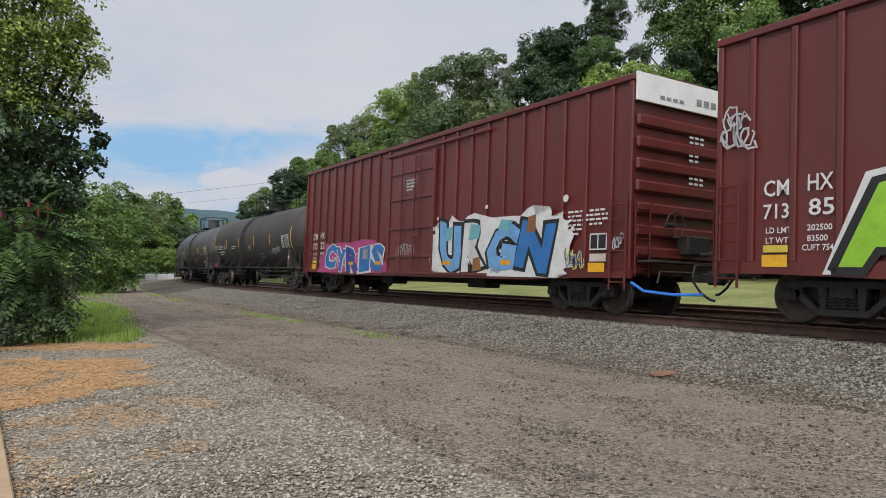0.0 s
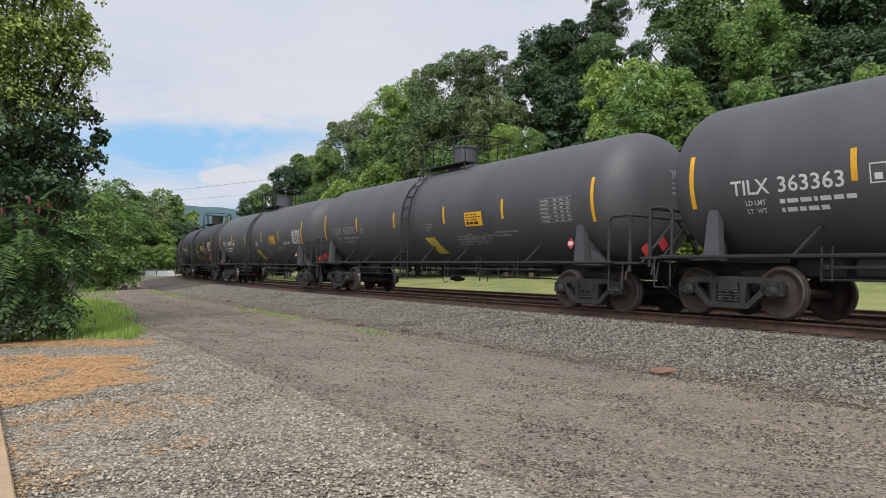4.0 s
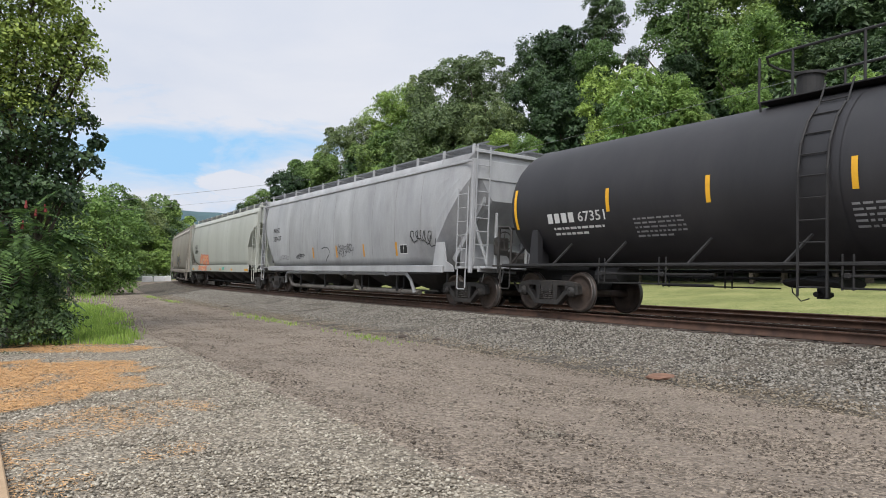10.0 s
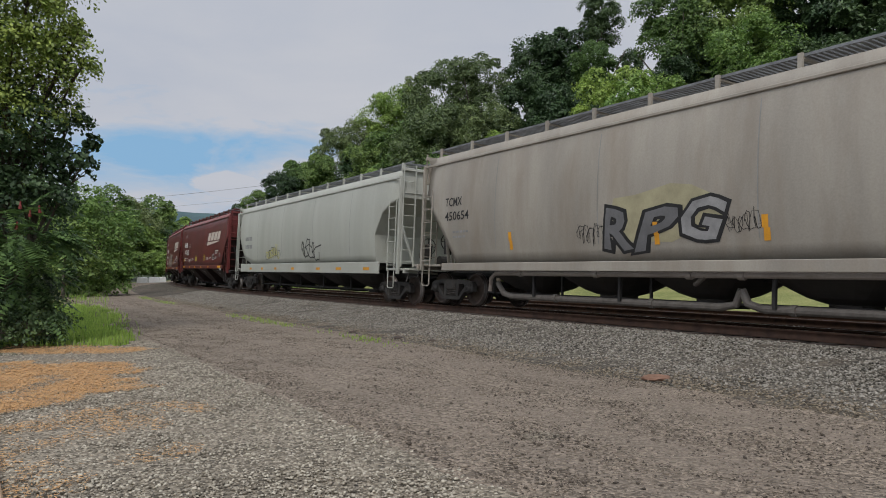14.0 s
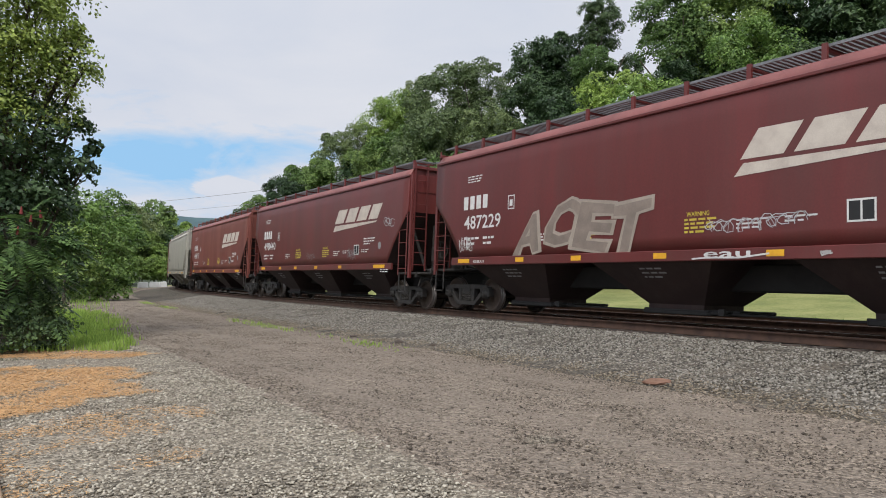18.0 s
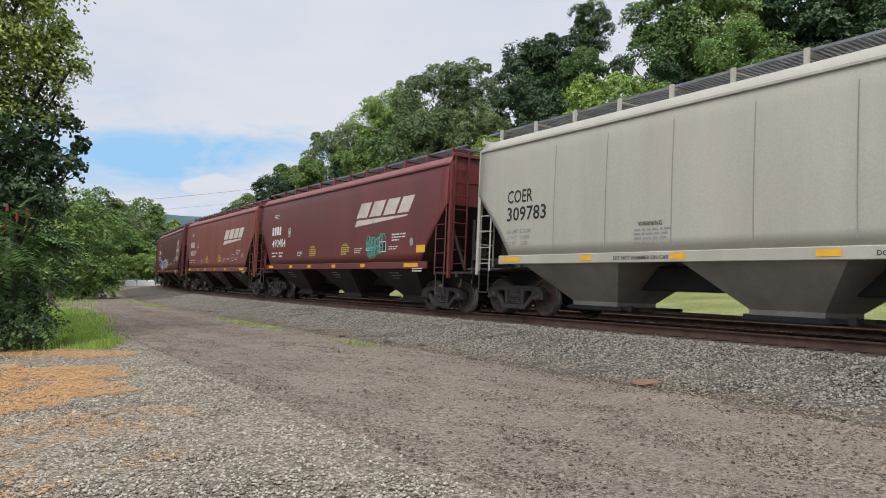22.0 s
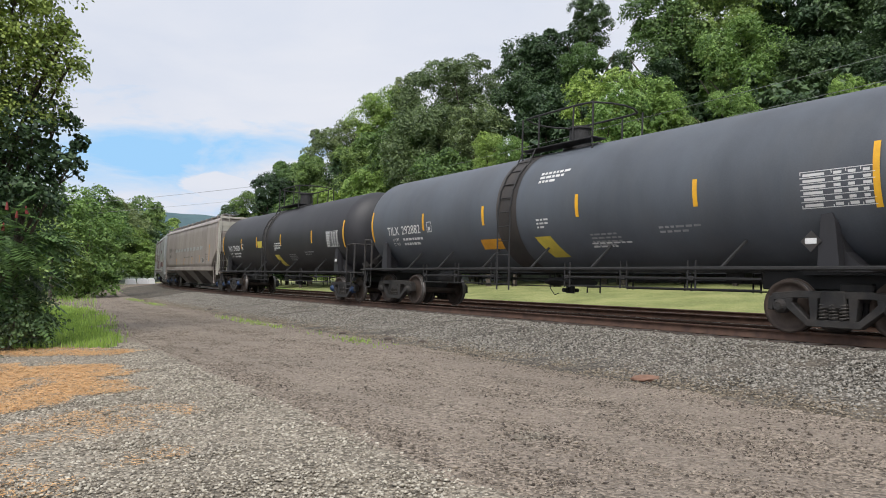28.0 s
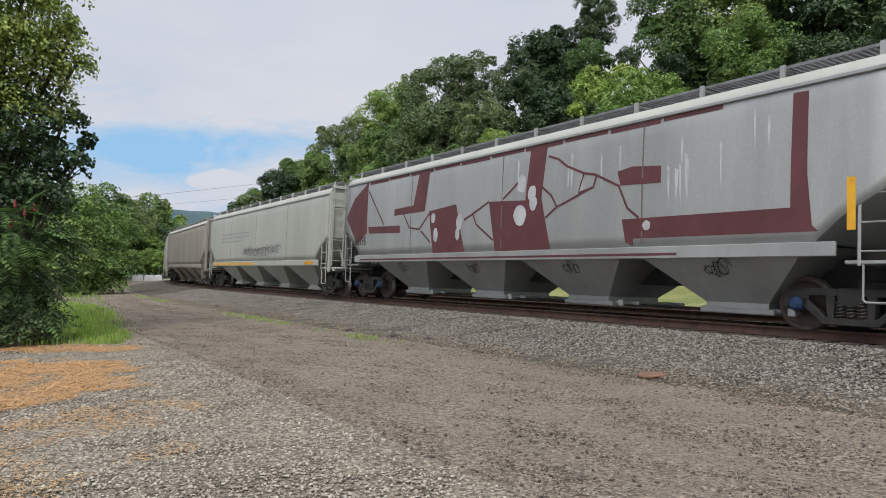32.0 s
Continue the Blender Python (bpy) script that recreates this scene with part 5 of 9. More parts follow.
tank_first = tank_car(GROUP, M["tank_dirty"], "grimy black tank car with amber reflective strips", 0.3, True, dx=0.45)
tank_long = tank_car(GROUP, M["tank_blue"], "dusty blue-grey tank car with a brown-stained weld band", 0.45, True, M["tank_dirty"], 7.96, strips=(-8.0, -4.75, -1.75, 1.75, 4.85, 8.02))
tank_long_black = tank_car(GROUP, M["tank_black"], "black tank car with a brown-stained weld band", 0.55, True, M["tank_dirty"], 7.96, strips=(-8.0, -4.6, -2.1, 1.3, 4.95, 8.02))
tank_light = tank_car(GROUP, M["tank_grey"], "dusty dark-grey tank car with a top platform", 0.6, True)
tank_short = tank_car(GROUP, M["tank_black"], "short black tank car with a white-stencilled side", 0.42, True, half=7.02, lx=0.72, dx=-0.30, trim=0.85, strips=(-7.05, -3.85, -1.3, 1.35, 4.05, 7.1))
tank_dark = tank_car(GROUP, M["tank_black"], "clean black tank car with amber reflective strips", 0.62, True)
TANKS = {}
for key, src, left in (("t1", tank_first, -35.5), ("t2", tank_light, -53.89), ("t3", tank_light, -71.95), ("t4", tank_light, -90.1), ("t5", tank_dark, -108.2), ("t6", tank_dark, -126.35), ("t7", tank_short, -143.65), ("t8", tank_long, -401.3), ("t9", tank_long_black, -419.6)):
    used = [c for c, _, _ in TRAIN]
    car = src if src not in used else twin(src)
    TANKS[key] = join_train(car, left + 8.2, 6.3 if key == "t7" else 7.15)

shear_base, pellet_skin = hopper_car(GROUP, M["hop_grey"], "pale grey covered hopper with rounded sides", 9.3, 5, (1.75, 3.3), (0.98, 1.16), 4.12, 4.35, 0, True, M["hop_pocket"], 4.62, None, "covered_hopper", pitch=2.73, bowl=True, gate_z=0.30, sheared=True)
for y in (-1.56, 1.52):
    bm = bmesh.new()
    prism(bm, [(7.35, 1.0), (8.55, 1.0), (8.5, 1.16), (8.12, 1.30), (7.98, 1.86), (7.55, 1.86)], y, y + 0.04)
    part("shear_plate", bm, M["hop_grey"], shear_base)
for y in (-1.10, 1.02):
    bm = bmesh.new()
    prism(bm, [(7.75, 1.40), (7.90, 1.30), (9.28, 2.95), (9.28, 3.12)], y, y + 0.08)
    part("end_beam", bm, M["hop_grey"], shear_base)
bm = bmesh.new()
solid(bm, (0.05, 2.2, 1.15), (8.2, 0, 1.68), 0.0)
part("end_bulkhead", bm, M["hop_grey"], shear_base)
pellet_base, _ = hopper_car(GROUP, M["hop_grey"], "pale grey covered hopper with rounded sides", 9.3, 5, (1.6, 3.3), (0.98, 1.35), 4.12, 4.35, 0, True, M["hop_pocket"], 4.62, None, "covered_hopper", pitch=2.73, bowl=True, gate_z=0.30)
PELLET = {"p1": join_train(shear_base, -153.8, 8.45)}


def repaint(car, old, fresh, label):
    """Another paint on a copied car; its meshes become its own."""
    made = {}
    for o in (car, *car.children_recursive):
        if o.type == "MESH" and old.name in [s.name for s in o.data.materials]:
            if o.data not in made:
                made[o.data] = o.data.copy()
                for i, s in enumerate(made[o.data].materials):
                    if s is old:
                        made[o.data].materials[i] = fresh
            o.data = made[o.data]
    car["label"] = label
    return car


for key, src, mat, s, label in (("p4", twin(pellet_base), "hop_white", -213.6, "off-white covered hopper with black scrawls"), ("p3", twin(shear_base), "hop_tan", -193.4, "dirty beige covered hopper with rounded sides"), ("p2", pellet_base, "hop_white", -173.5, "off-white covered hopper with rounded sides")):
    PELLET[key] = join_train(repaint(src, M["hop_grey"], M[mat], label), s, 8.45)

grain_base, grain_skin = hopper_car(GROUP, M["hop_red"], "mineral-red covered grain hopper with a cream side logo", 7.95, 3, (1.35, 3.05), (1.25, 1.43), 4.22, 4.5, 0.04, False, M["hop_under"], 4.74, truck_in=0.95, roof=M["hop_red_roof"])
GRAIN = {"g1": join_train(grain_base, -232.9, 7.0)}
for key, mat, left in (("g2", None, -257.85), ("g3", None, -275.4), ("g4", "hop_red_faded", -292.7), ("g5", "hop_cream", -311.1), ("g6", None, -328.5), ("g7", "hop_red_faded", -345.55), ("g9", "hop_red", -382.8)):
    car = twin(grain_base)
    if mat and mat != "hop_red":
        repaint(car, M["hop_red"], M[mat], {"hop_cream": "cream covered hopper with dark hopper bays", "hop_red_faded": "faded red covered grain hopper with a cream side logo", "hop_red_dark": "brown-red covered grain hopper with a round cream emblem"}[mat])
    if mat == "hop_cream":
        repaint(car, M["hop_red_roof"], M["hop_cream"], "")
        repaint(car, M["hop_under"], M["hop_cream_low"], "cream covered hopper with darker cream hopper bays")
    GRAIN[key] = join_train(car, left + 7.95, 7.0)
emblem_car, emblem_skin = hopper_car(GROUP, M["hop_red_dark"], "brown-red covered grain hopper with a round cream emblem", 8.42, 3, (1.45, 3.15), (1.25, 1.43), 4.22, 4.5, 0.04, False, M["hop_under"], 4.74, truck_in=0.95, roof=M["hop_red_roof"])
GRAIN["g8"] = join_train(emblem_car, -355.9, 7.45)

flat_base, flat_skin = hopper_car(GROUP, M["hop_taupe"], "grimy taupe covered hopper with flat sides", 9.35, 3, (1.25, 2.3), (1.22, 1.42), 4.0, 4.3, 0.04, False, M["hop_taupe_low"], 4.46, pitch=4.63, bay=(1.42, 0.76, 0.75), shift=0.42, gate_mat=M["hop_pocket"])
FLAT = {"f1": join_train(flat_base, -429.8, 8.4)}
four_base, flat_skin = hopper_car(GROUP, M["hop_silver"], "weathered grey covered hopper with maroon painted-over lettering", 9.35, 4, (1.25, 2.3), (1.22, 1.42), 4.0, 4.3, 0.04, False, None, 4.46, pitch=3.85, bay=(1.60, 0.65, 0.80), shift=0.42, gate_mat=M["hop_silver"], roof=M["hop_white"])
FLAT["f2"] = join_train(four_base, -450.1, 8.4)
for key, mat, s, label in (("f3", "hop_white", -470.4, "off-white covered hopper with a yellow stripe and scrawls"), ("f4", "hop_tan", -490.7, "dirty beige covered hopper"), ("f5", "hop_white", -511.0, "off-white covered hopper at the rear")):
    FLAT[key] = join_train(repaint(twin(four_base), M["hop_silver"], M[mat], label), s, 8.4)


def recolour(car, names, mat, side=None):
    """Fresh paint on the named parts of one car; side: only those at that end."""
    for o in car.children_recursive:
        if o.type == "MESH" and o.name.split(".")[0] in names:
            x = o.matrix_basis.translation.x + sum(v.co.x for v in o.data.vertices) / len(o.data.vertices)
            if o.parent is not car:
                x += o.parent.matrix_basis.translation.x
            if side is None or x * side > 0:
                o.data = o.data.copy()
                o.data.materials.clear()
                o.data.materials.append(mat)


recolour(FLAT["f1"], ("corner_post", "end_plate", "end_ladder", "end_brace"), M["hop_cream"], 1)
M["hub_blue"] = material("blue_hub_paint", (0.022, 0.055, 0.14), (0.015, 0.035, 0.08), 6.0, 40.0, 0.6, 0.0, 0.1)
for c in (FLAT["f1"], FLAT["f2"], TANKS["t9"]):
    recolour(c, ("bearing_cap",), M["hub_blue"])


# ---- lettering, signs and graffiti on the cars ----
def placard(car, x, z, y, size=0.30, mat="g_red", label="red hazard placard"):
    h = size / 2
    bm = bmesh.new()
    prism(bm, [(x - h, z), (x, z - h), (x + h, z), (x, z + h)], -y - 0.012, -y)
    p = part("placard", bm, M[mat], car, label)
    bm = bmesh.new()
    prism(bm, [(x - h * 0.55, z - 0.04), (x + h * 0.55, z - 0.04), (x + h * 0.55, z + 0.05), (x - h * 0.55, z + 0.05)], -y - 0.017, -y - 0.013)
    part("placard_number", bm, M["white"], p)


def tank_marks(car, code, num, grey=False, num_x=-6.9, size=0.26, panel=True, sign=None, table=6.2, window=None, tint="white", faint=None):
    ink = M[tint]
    write(car, code, num_x - 0.10, 2.14, size, ink, tank_skin, 0.74)
    write(car, num, num_x + 0.80, 2.14, size, ink, tank_skin, 1.12)
    write(car, "LD LMT", num_x + 0.15, 1.96, 0.085, ink, tank_skin)
    write(car, "LT  WT", num_x + 0.15, 1.82, 0.085, ink, tank_skin)
    small_print(car, num_x + 0.8, 1.96, 1.2, 2, ink, tank_skin, 0.07, 0.14)
    # plate mark in a square
    paint(car, "plate_mark", *rects([(num_x + 2.3, 2.15, 0.26, 0.02), (num_x + 2.3, 2.43, 0.26, 0.02), (num_x + 2.3, 2.15, 0.02, 0.3), (num_x + 2.54, 2.15, 0.02, 0.3), (num_x + 2.37, 2.20, 0.12, 0.1)]), ink, tank_skin, 0.006)
    if panel:
        vs = [(0.15 + 0.06 * k + 0.56 * q, 1.84 - 0.095 * k) for k in range(6) for q in (0, 1)]
        paint(car, "yellow_panel", vs, [(2 * k, 2 * k + 1, 2 * k + 3, 2 * k + 2) for k in range(5)], M["yellow_panel"], tank_skin, 0.006, "faded yellow notice panel")
    if sign:
        sx_, sz_, mt = sign[0], sign[1] - 0.07, sign[2]
        paint(car, "safety_sign", *rects([(sx_, sz_, 0.85, 0.14), (sx_, sz_ + 0.14, 0.85, 0.14), (sx_, sz_ + 0.28, 0.85, 0.10)]), M[mt], tank_skin, 0.006, "yellow safety sign")
        small_print(car, sx_ + 0.07, sz_ + 0.30, 0.62, 3, M["black_paint"], lambda x, z: tank_skin(x, z) + 0.004, 0.026, 0.07)
        small_print(car, sx_ + 0.07, sz_ + 0.05, 0.62, 1, M["black_paint"], lambda x, z: tank_skin(x, z) + 0.004, 0.065, 0.09)
    if table:
        it = []
        for i in range(7):
            it.append((table, 2.02 + 0.095 * i, 1.15, 0.012))
        for u in (0, 0.5, 0.72, 0.94, 1.14):
            it.append((table + u, 2.02, 0.014, 0.57))
        r = random.Random(int(num))
        for i in range(6):
            for u, w in ((0.05, 0.4), (0.54, 0.14), (0.76, 0.14), (0.98, 0.13)):
                it.append((table + u, 2.045 + 0.095 * i, w * r.uniform(0.6, 1), 0.045))
        paint(car, "test_table", *rects(it), ink, tank_skin, 0.006, "white stencilled test table")
    if window:
        paint(car, "stencil_box", *rects([(window, 1.62, 0.5, 0.02), (window, 1.86, 0.5, 0.02), (window, 1.62, 0.02, 0.25), (window + 0.25, 1.62, 0.02, 0.25), (window + 0.48, 1.62, 0.02, 0.25)]), ink, tank_skin, 0.006)
    small_print(car, 2.0, 1.80, 0.8, 4, M["grey_mark"], tank_skin, 0.035, 0.075, 1)
    small_print(car, 3.9, 1.86, 1.0, 2, M["grey_mark"], tank_skin, 0.04, 0.085, 2)
    small_print(car, 0.35, 2.2, 0.34, 3, ink, tank_skin, 0.04, 0.085, 3)
    # the same mark on the leading head
    vs, fs = letters(code + " " + num, 0.19 / 0.72, 0.95)
    def head(y, z):
        q = min(0.98, math.hypot(y, z - TANK_Z) / TANK_R)
        return 7.76 + 0.78 * math.sin(math.acos(q ** (1 / 0.72))) + (0.20 if abs(num_x + 6.87) < 0.02 else 0.0) + 0.015
    me = mesh_of("lettering", [(head(0.05 + a, 3.0 + b), 0.05 + a, 3.0 + b) for a, b in vs], fs, ink)
    part("lettering", me, None, car)
    it = rects([(0.1 + 0.2 * k, 2.88 - 0.11 * j, 0.15, 0.05) for j in range(3) for k in range(4 - j % 2)])
    part("small_print", mesh_of("small_print", [(head(a, b), a, b) for a, b in it[0]], it[1], ink), None, car)


T = TANKS
tank_marks(T["t1"], "GBRX", "705505", num_x=-7.5, panel=False, table=6.3)
scrawl(T["t1"], 4.4, 1.75, 1.5, 0.36, M["g_pale"], tank_skin, 5, 0.045, 3, "pale sprayed scrawl")
small_print(T["t1"], -3.4, 2.25, 0.8, 2, M["white"], tank_skin, 0.04, 0.09)
placard(T["t1"], 7.3, 1.55, 1.43, 0.26, "g_coral")
tank_marks(T["t2"], "TILX", "363363", num_x=-6.7, sign=(3.0, 2.22, "yellow"), table=6.45)
write(T["t2"], "AAR ST-470", 4.55, 2.0, 0.14, M["white"], tank_skin)
placard(T["t2"], 7.0, 1.52, 1.45, 0.40)
tank_marks(T["t3"], "TILX", "363392", num_x=-6.7, sign=(2.6, 2.15, "yellow"), table=5.9, tint="grey_mark")
scrawl(T["t3"], 2.3, 1.55, 1.6, 0.4, M["grey_mark"], tank_skin, 4, 0.04, 8)
placard(T["t3"], 7.0, 1.50, 1.44, 0.26)
tank_marks(T["t4"], "TILX", "363407", num_x=-6.7, sign=(2.9, 2.15, "yellow"), table=6.4)
write(T["t4"], "AAR ST-470", 5.0, 2.0, 0.14, M["white"], tank_skin)
placard(T["t4"], 7.0, 1.50, 1.44, 0.26)
tank_marks(T["t5"], "TILX", "196946", num_x=-6.75, sign=(2.75, 2.12, "yellow_panel"), table=6.1, window=6.0)
scrawl(T["t5"], -2.6, 1.65, 1.3, 0.75, M["g_offwhite"], tank_skin, 4, 0.04, 11, "white sprayed scrawls")
scrawl(T["t5"], 0.45, 1.85, 1.3, 0.36, M["g_offwhite"], tank_skin, 5, 0.05, 12)
scrawl(T["t5"], 3.6, 1.85, 1.7, 0.55, M["g_offwhite"], tank_skin, 5, 0.04, 13)
scrawl(T["t5"], 2.1, 1.45, 1.3, 0.32, M["yellow_panel"], tank_skin, 5, 0.04, 14)
scrawl(T["t5"], -4.6, 1.45, 1.2, 0.4, M["yellow_panel"], tank_skin, 4, 0.03, 15)
placard(T["t5"], 7.15, 1.52, 1.45, 0.40)
tank_marks(T["t6"], "TILX", "196990", num_x=-6.78, sign=(2.45, 2.15, "yellow_panel"), table=6.1, window=5.85)
scrawl(T["t6"], 1.2, 1.42, 1.3, 0.32, M["g_offwhite"], tank_skin, 4, 0.035, 16, "white sprayed scrawl")
scrawl(T["t6"], 2.9, 1.42, 1.6, 0.34, M["g_pale"], tank_skin, 3, 0.03, 17)
placard(T["t6"], 7.15, 1.52, 1.45, 0.40)
# this one bears its owner's name: bars instead of letters
car = T["t7"]
paint(car, "owner_mark", *rects([(-5.85 + 0.24 * k, 2.05, 0.17, 0.22) for k in range(4)]), M["white"], tank_skin, 0.006)
write(car, "67351", -4.82, 2.05, 0.22, M["white"], tank_skin, 0.85)
small_print(car, -5.7, 1.9, 1.6, 2, M["white"], tank_skin, 0.05, 0.12)
small_print(car, -3.2, 2.0, 1.25, 5, M["grey_mark"], tank_skin, 0.035, 0.085)
small_print(car, 1.25, 1.98, 1.1, 5, M["grey_mark"], tank_skin, 0.035, 0.085)
paint(car, "safety_sign", *rects([(2.75, 1.98, 0.75, 0.15), (2.75, 2.13, 0.75, 0.17)]), M["yellow_panel"], tank_skin, 0.006, "yellow safety sign")
small_print(car, 2.8, 2.22, 0.62, 3, M["black_paint"], lambda x, z: tank_skin(x, z) + 0.004, 0.045, 0.09)
small_print(car, 2.7, 1.88, 0.8, 2, M["grey_mark"], tank_skin, 0.03, 0.08)
write(car, "FRA AIP", 4.2, 2.05, 0.13, M["white"], tank_skin)
small_print(car, 4.95, 2.32, 1.25, 7, M["grey_mark"], tank_skin, 0.05, 0.09)
scrawl(car, 6.35, 1.8, 0.6, 0.5, M["g_offwhite"], tank_skin, 3, 0.035, 19, "white sprayed scrawl")
placard(car, 6.42, 1.45, 1.44, 0.34, "white", "white and black hazard placard")
tank_marks(T["t8"], "TILX", "292882", num_x=-6.87, table=6.85, panel=True)
paint(T["t8"], "orange_panel", *rects([(-2.05, 1.72, 0.9, 0.13), (-2.05, 1.60, 0.9, 0.12)]), M["g_orange"], tank_skin, 0.006, "orange notice panel")
small_print(T["t8"], 0.35, 3.30, 0.85, 3, M["white"], tank_skin, 0.06, 0.10)
small_print(T["t8"], 1.95, 1.62, 1.0, 2, M["white"], tank_skin, 0.03, 0.07)
placard(T["t8"], 7.0, 1.50, 1.44, 0.34, "steel_dark", "empty grey placard holder")
tank_marks(T["t9"], "TILX", "294020", num_x=-6.87, table=6.4)
paint(T["t9"], "orange_panel", *rects([(-1.95, 2.2, 0.75, 0.16), (-1.95, 2.36, 0.75, 0.14)]), M["yellow_panel"], tank_skin, 0.006, "faded yellow notice panel")
small_print(T["t9"], 0.5, 2.3, 0.8, 3, M["white"], tank_skin, 0.05, 0.1)
placard(T["t9"], 7.3, 1.50, 1.44, 0.34, "steel_dark", "empty grey placard holder")


# grain hoppers
def block_logo(car, u=2.05, z=2.98, mat="cream_logo"):
    """The owner's slanting sign as plain slanted shapes over a tapering bar."""
    vs, fs = [], []
    h, sl = 0.50, 0.34
    for a, w in ((0.12, 0.80), (1.10, 0.82), (2.08, 0.80), (3.04, 0.72)):
        k = len(vs)
        vs += [(u + a, z), (u + a + w, z), (u + a + w + sl, z + h), (u + a + sl, z + h)]
        fs.append((k, k + 1, k + 2, k + 3))
    k = len(vs)
    vs += [(u, z - 0.29), (u + 0.18, z - 0.07), (u + 3.72, z - 0.07), (u + 3.66, z - 0.12)]
    fs.append((k, k + 3, k + 2, k + 1))
    paint(car, "side_logo", vs, fs, M[mat], grain_skin, 0.006, "cream slanted logo over a tapering bar")


def grain_marks(car, num, logo=True, ink="white", owner=True, sill_x=(-6.35, -3.9, -1.9, 0.45, 2.85, 6.1), tint="yellow_panel", logo_mat="cream_logo", dx=0.0):
    k = M[ink]
    if logo:
        block_logo(car, mat=logo_mat)
    if owner:
        paint(car, "owner_mark", *rects([(-6.45 + 0.30 * i, 2.74, 0.21, 0.36) for i in range(4)]), k, grain_skin, 0.006)
    write(car, num, -6.40 + dx, 2.20, 0.36, k, grain_skin, 1.66)
    small_print(car, -6.4, 1.92, 0.7, 2, k, grain_skin, 0.06, 0.14)
    small_print(car, -5.5, 1.92, 0.5, 2, k, grain_skin, 0.06, 0.14, 1)
    small_print(car, -6.3, 3.62, 0.65, 3, k, grain_skin, 0.03, 0.07, 2)
    paint(car, "plate_mark", *rects([(-4.45, 2.62, 0.26, 0.025), (-4.45, 2.95, 0.26, 0.025), (-4.45, 2.62, 0.025, 0.35), (-4.21, 2.62, 0.025, 0.35), (-4.38, 2.70, 0.12, 0.16)]), k, grain_skin, 0.006)
    for i, x in enumerate(sill_x):
        w = 0.85 if i == len(sill_x) - 1 else (0.55 if i == 0 else 0.32)
        paint(car, "reflector", *rects([(x - w / 2, 1.29, w, 0.11)]), M["yellow"], lambda x, z: 1.637, 0.004, "yellow reflective strip")
    for x in (-1.95, 1.05):
        write(car, "WARNING", x, 2.06, 0.085, M[tint], grain_skin, 0.5)
        small_print(car, x - 0.05, 1.98, 0.6, 4, M[tint], grain_skin, 0.04, 0.075, 4)
    for x, n in ((-3.3, 3), (2.1, 3), (3.0, 2), (4.6, 2)):
        small_print(car, x, 1.92, 0.5, n, k, grain_skin, 0.03, 0.07, 5)
    paint(car, "stencil_panel", *rects([(4.0, 1.78, 0.42, 0.34)]), M["black_paint"], grain_skin, 0.0045, "black stencil panel")
    paint(car, "stencil_box", *rects([(4.0, 1.78, 0.42, 0.03), (4.0, 2.10, 0.42, 0.03), (4.0, 1.78, 0.03, 0.35), (4.2, 1.78, 0.03, 0.35), (4.4, 1.78, 0.03, 0.35)]), k, grain_skin, 0.006)
    small_print(car, 4.8, 2.3, 0.7, 3, k, grain_skin, 0.04, 0.09, 6)
    paint(car, "round_mark", *blob(6.05, 2.05, 0.11, 0.13, 14, 0.0), M["grey_mark"], grain_skin, 0.006)
    small_print(car, 6.2, 1.22, 0.6, 2, k, lambda x, z: 1.637, 0.03, 0.07, 7)
    # lines of print on the dark bays
    for x in (-4.9, -0.3, 4.3):
        small_print(car, x, 1.1, 0.6, 3, M["grey_mark"], lambda x, z: 1.50 - (1.23 - z) * 1.086, 0.03, 0.08, 8)


G = GRAIN
grain_marks(G["g1"], "477453")
scrawl(G["g1"], -4.75, 1.6, 1.0, 0.38, M["g_offwhite"], grain_skin, 4, 0.04, 21, "white sprayed scrawl")
paint(G["g1"], "reflector", *rects([(-6.75, 1.75, 0.34, 0.2)]), M["yellow"], grain_skin, 0.006, "yellow reflective square")
grain_marks(G["g2"], "487229")


def fat_letters(car, shapes, fill, line_mat, skin, w=0.06, lift=0.008, label="large spray-painted graffiti"):
    """Graffiti forms: closed outlines with a fill and a thick rim."""
    for i, pts in enumerate(shapes):
        paint(car, "graffiti", pts, [tuple(range(len(pts)))], M[fill[i % len(fill)]], skin, lift, label, step=0.3)
        if line_mat:
            vs, fs = stroke(pts + pts[:1], w)
            paint(car, "graffiti_outline", vs, fs, M[line_mat], skin, lift + 0.002, "", step=0.3)


sprayed_word(G["g2"], "ACET", -4.15, 1.46, 4.1, 1.2, ["g_tan"], "g_dun", grain_skin, 4, label="grey and tan sprayed lettering", fat=0.03, edge=0.075, lean=0.25)
scrawl(G["g2"], 1.3, 1.7, 2.2, 0.35, M["g_pale"], grain_skin, 7, 0.025, 22)
sill_face = lambda x, z: 1.637
write(G["g2"], "eau", 1.45, 1.28, 0.17, M["g_offwhite"], sill_face, 0.95, "white hand-sprayed word")
paint(G["g2"], "graffiti", *stroke([(1.2, 1.27), (1.5, 1.29), (2.2, 1.28), (2.75, 1.34)], 0.03), M["g_offwhite"], sill_face, 0.007)
write(G["g2"], "eau", -5.9, 1.29, 0.10, M["g_offwhite"], sill_face, 0.5)
scrawl(G["g2"], 3.6, 1.28, 0.2, 0.1, M["g_offwhite"], lambda x, z: 1.639, 4, 0.035, 23)
scrawl(G["g2"], -6.7, 1.55, 0.7, 0.5, M["g_offwhite"], grain_skin, 4, 0.035, 24)
grain_marks(G["g3"], "498440")
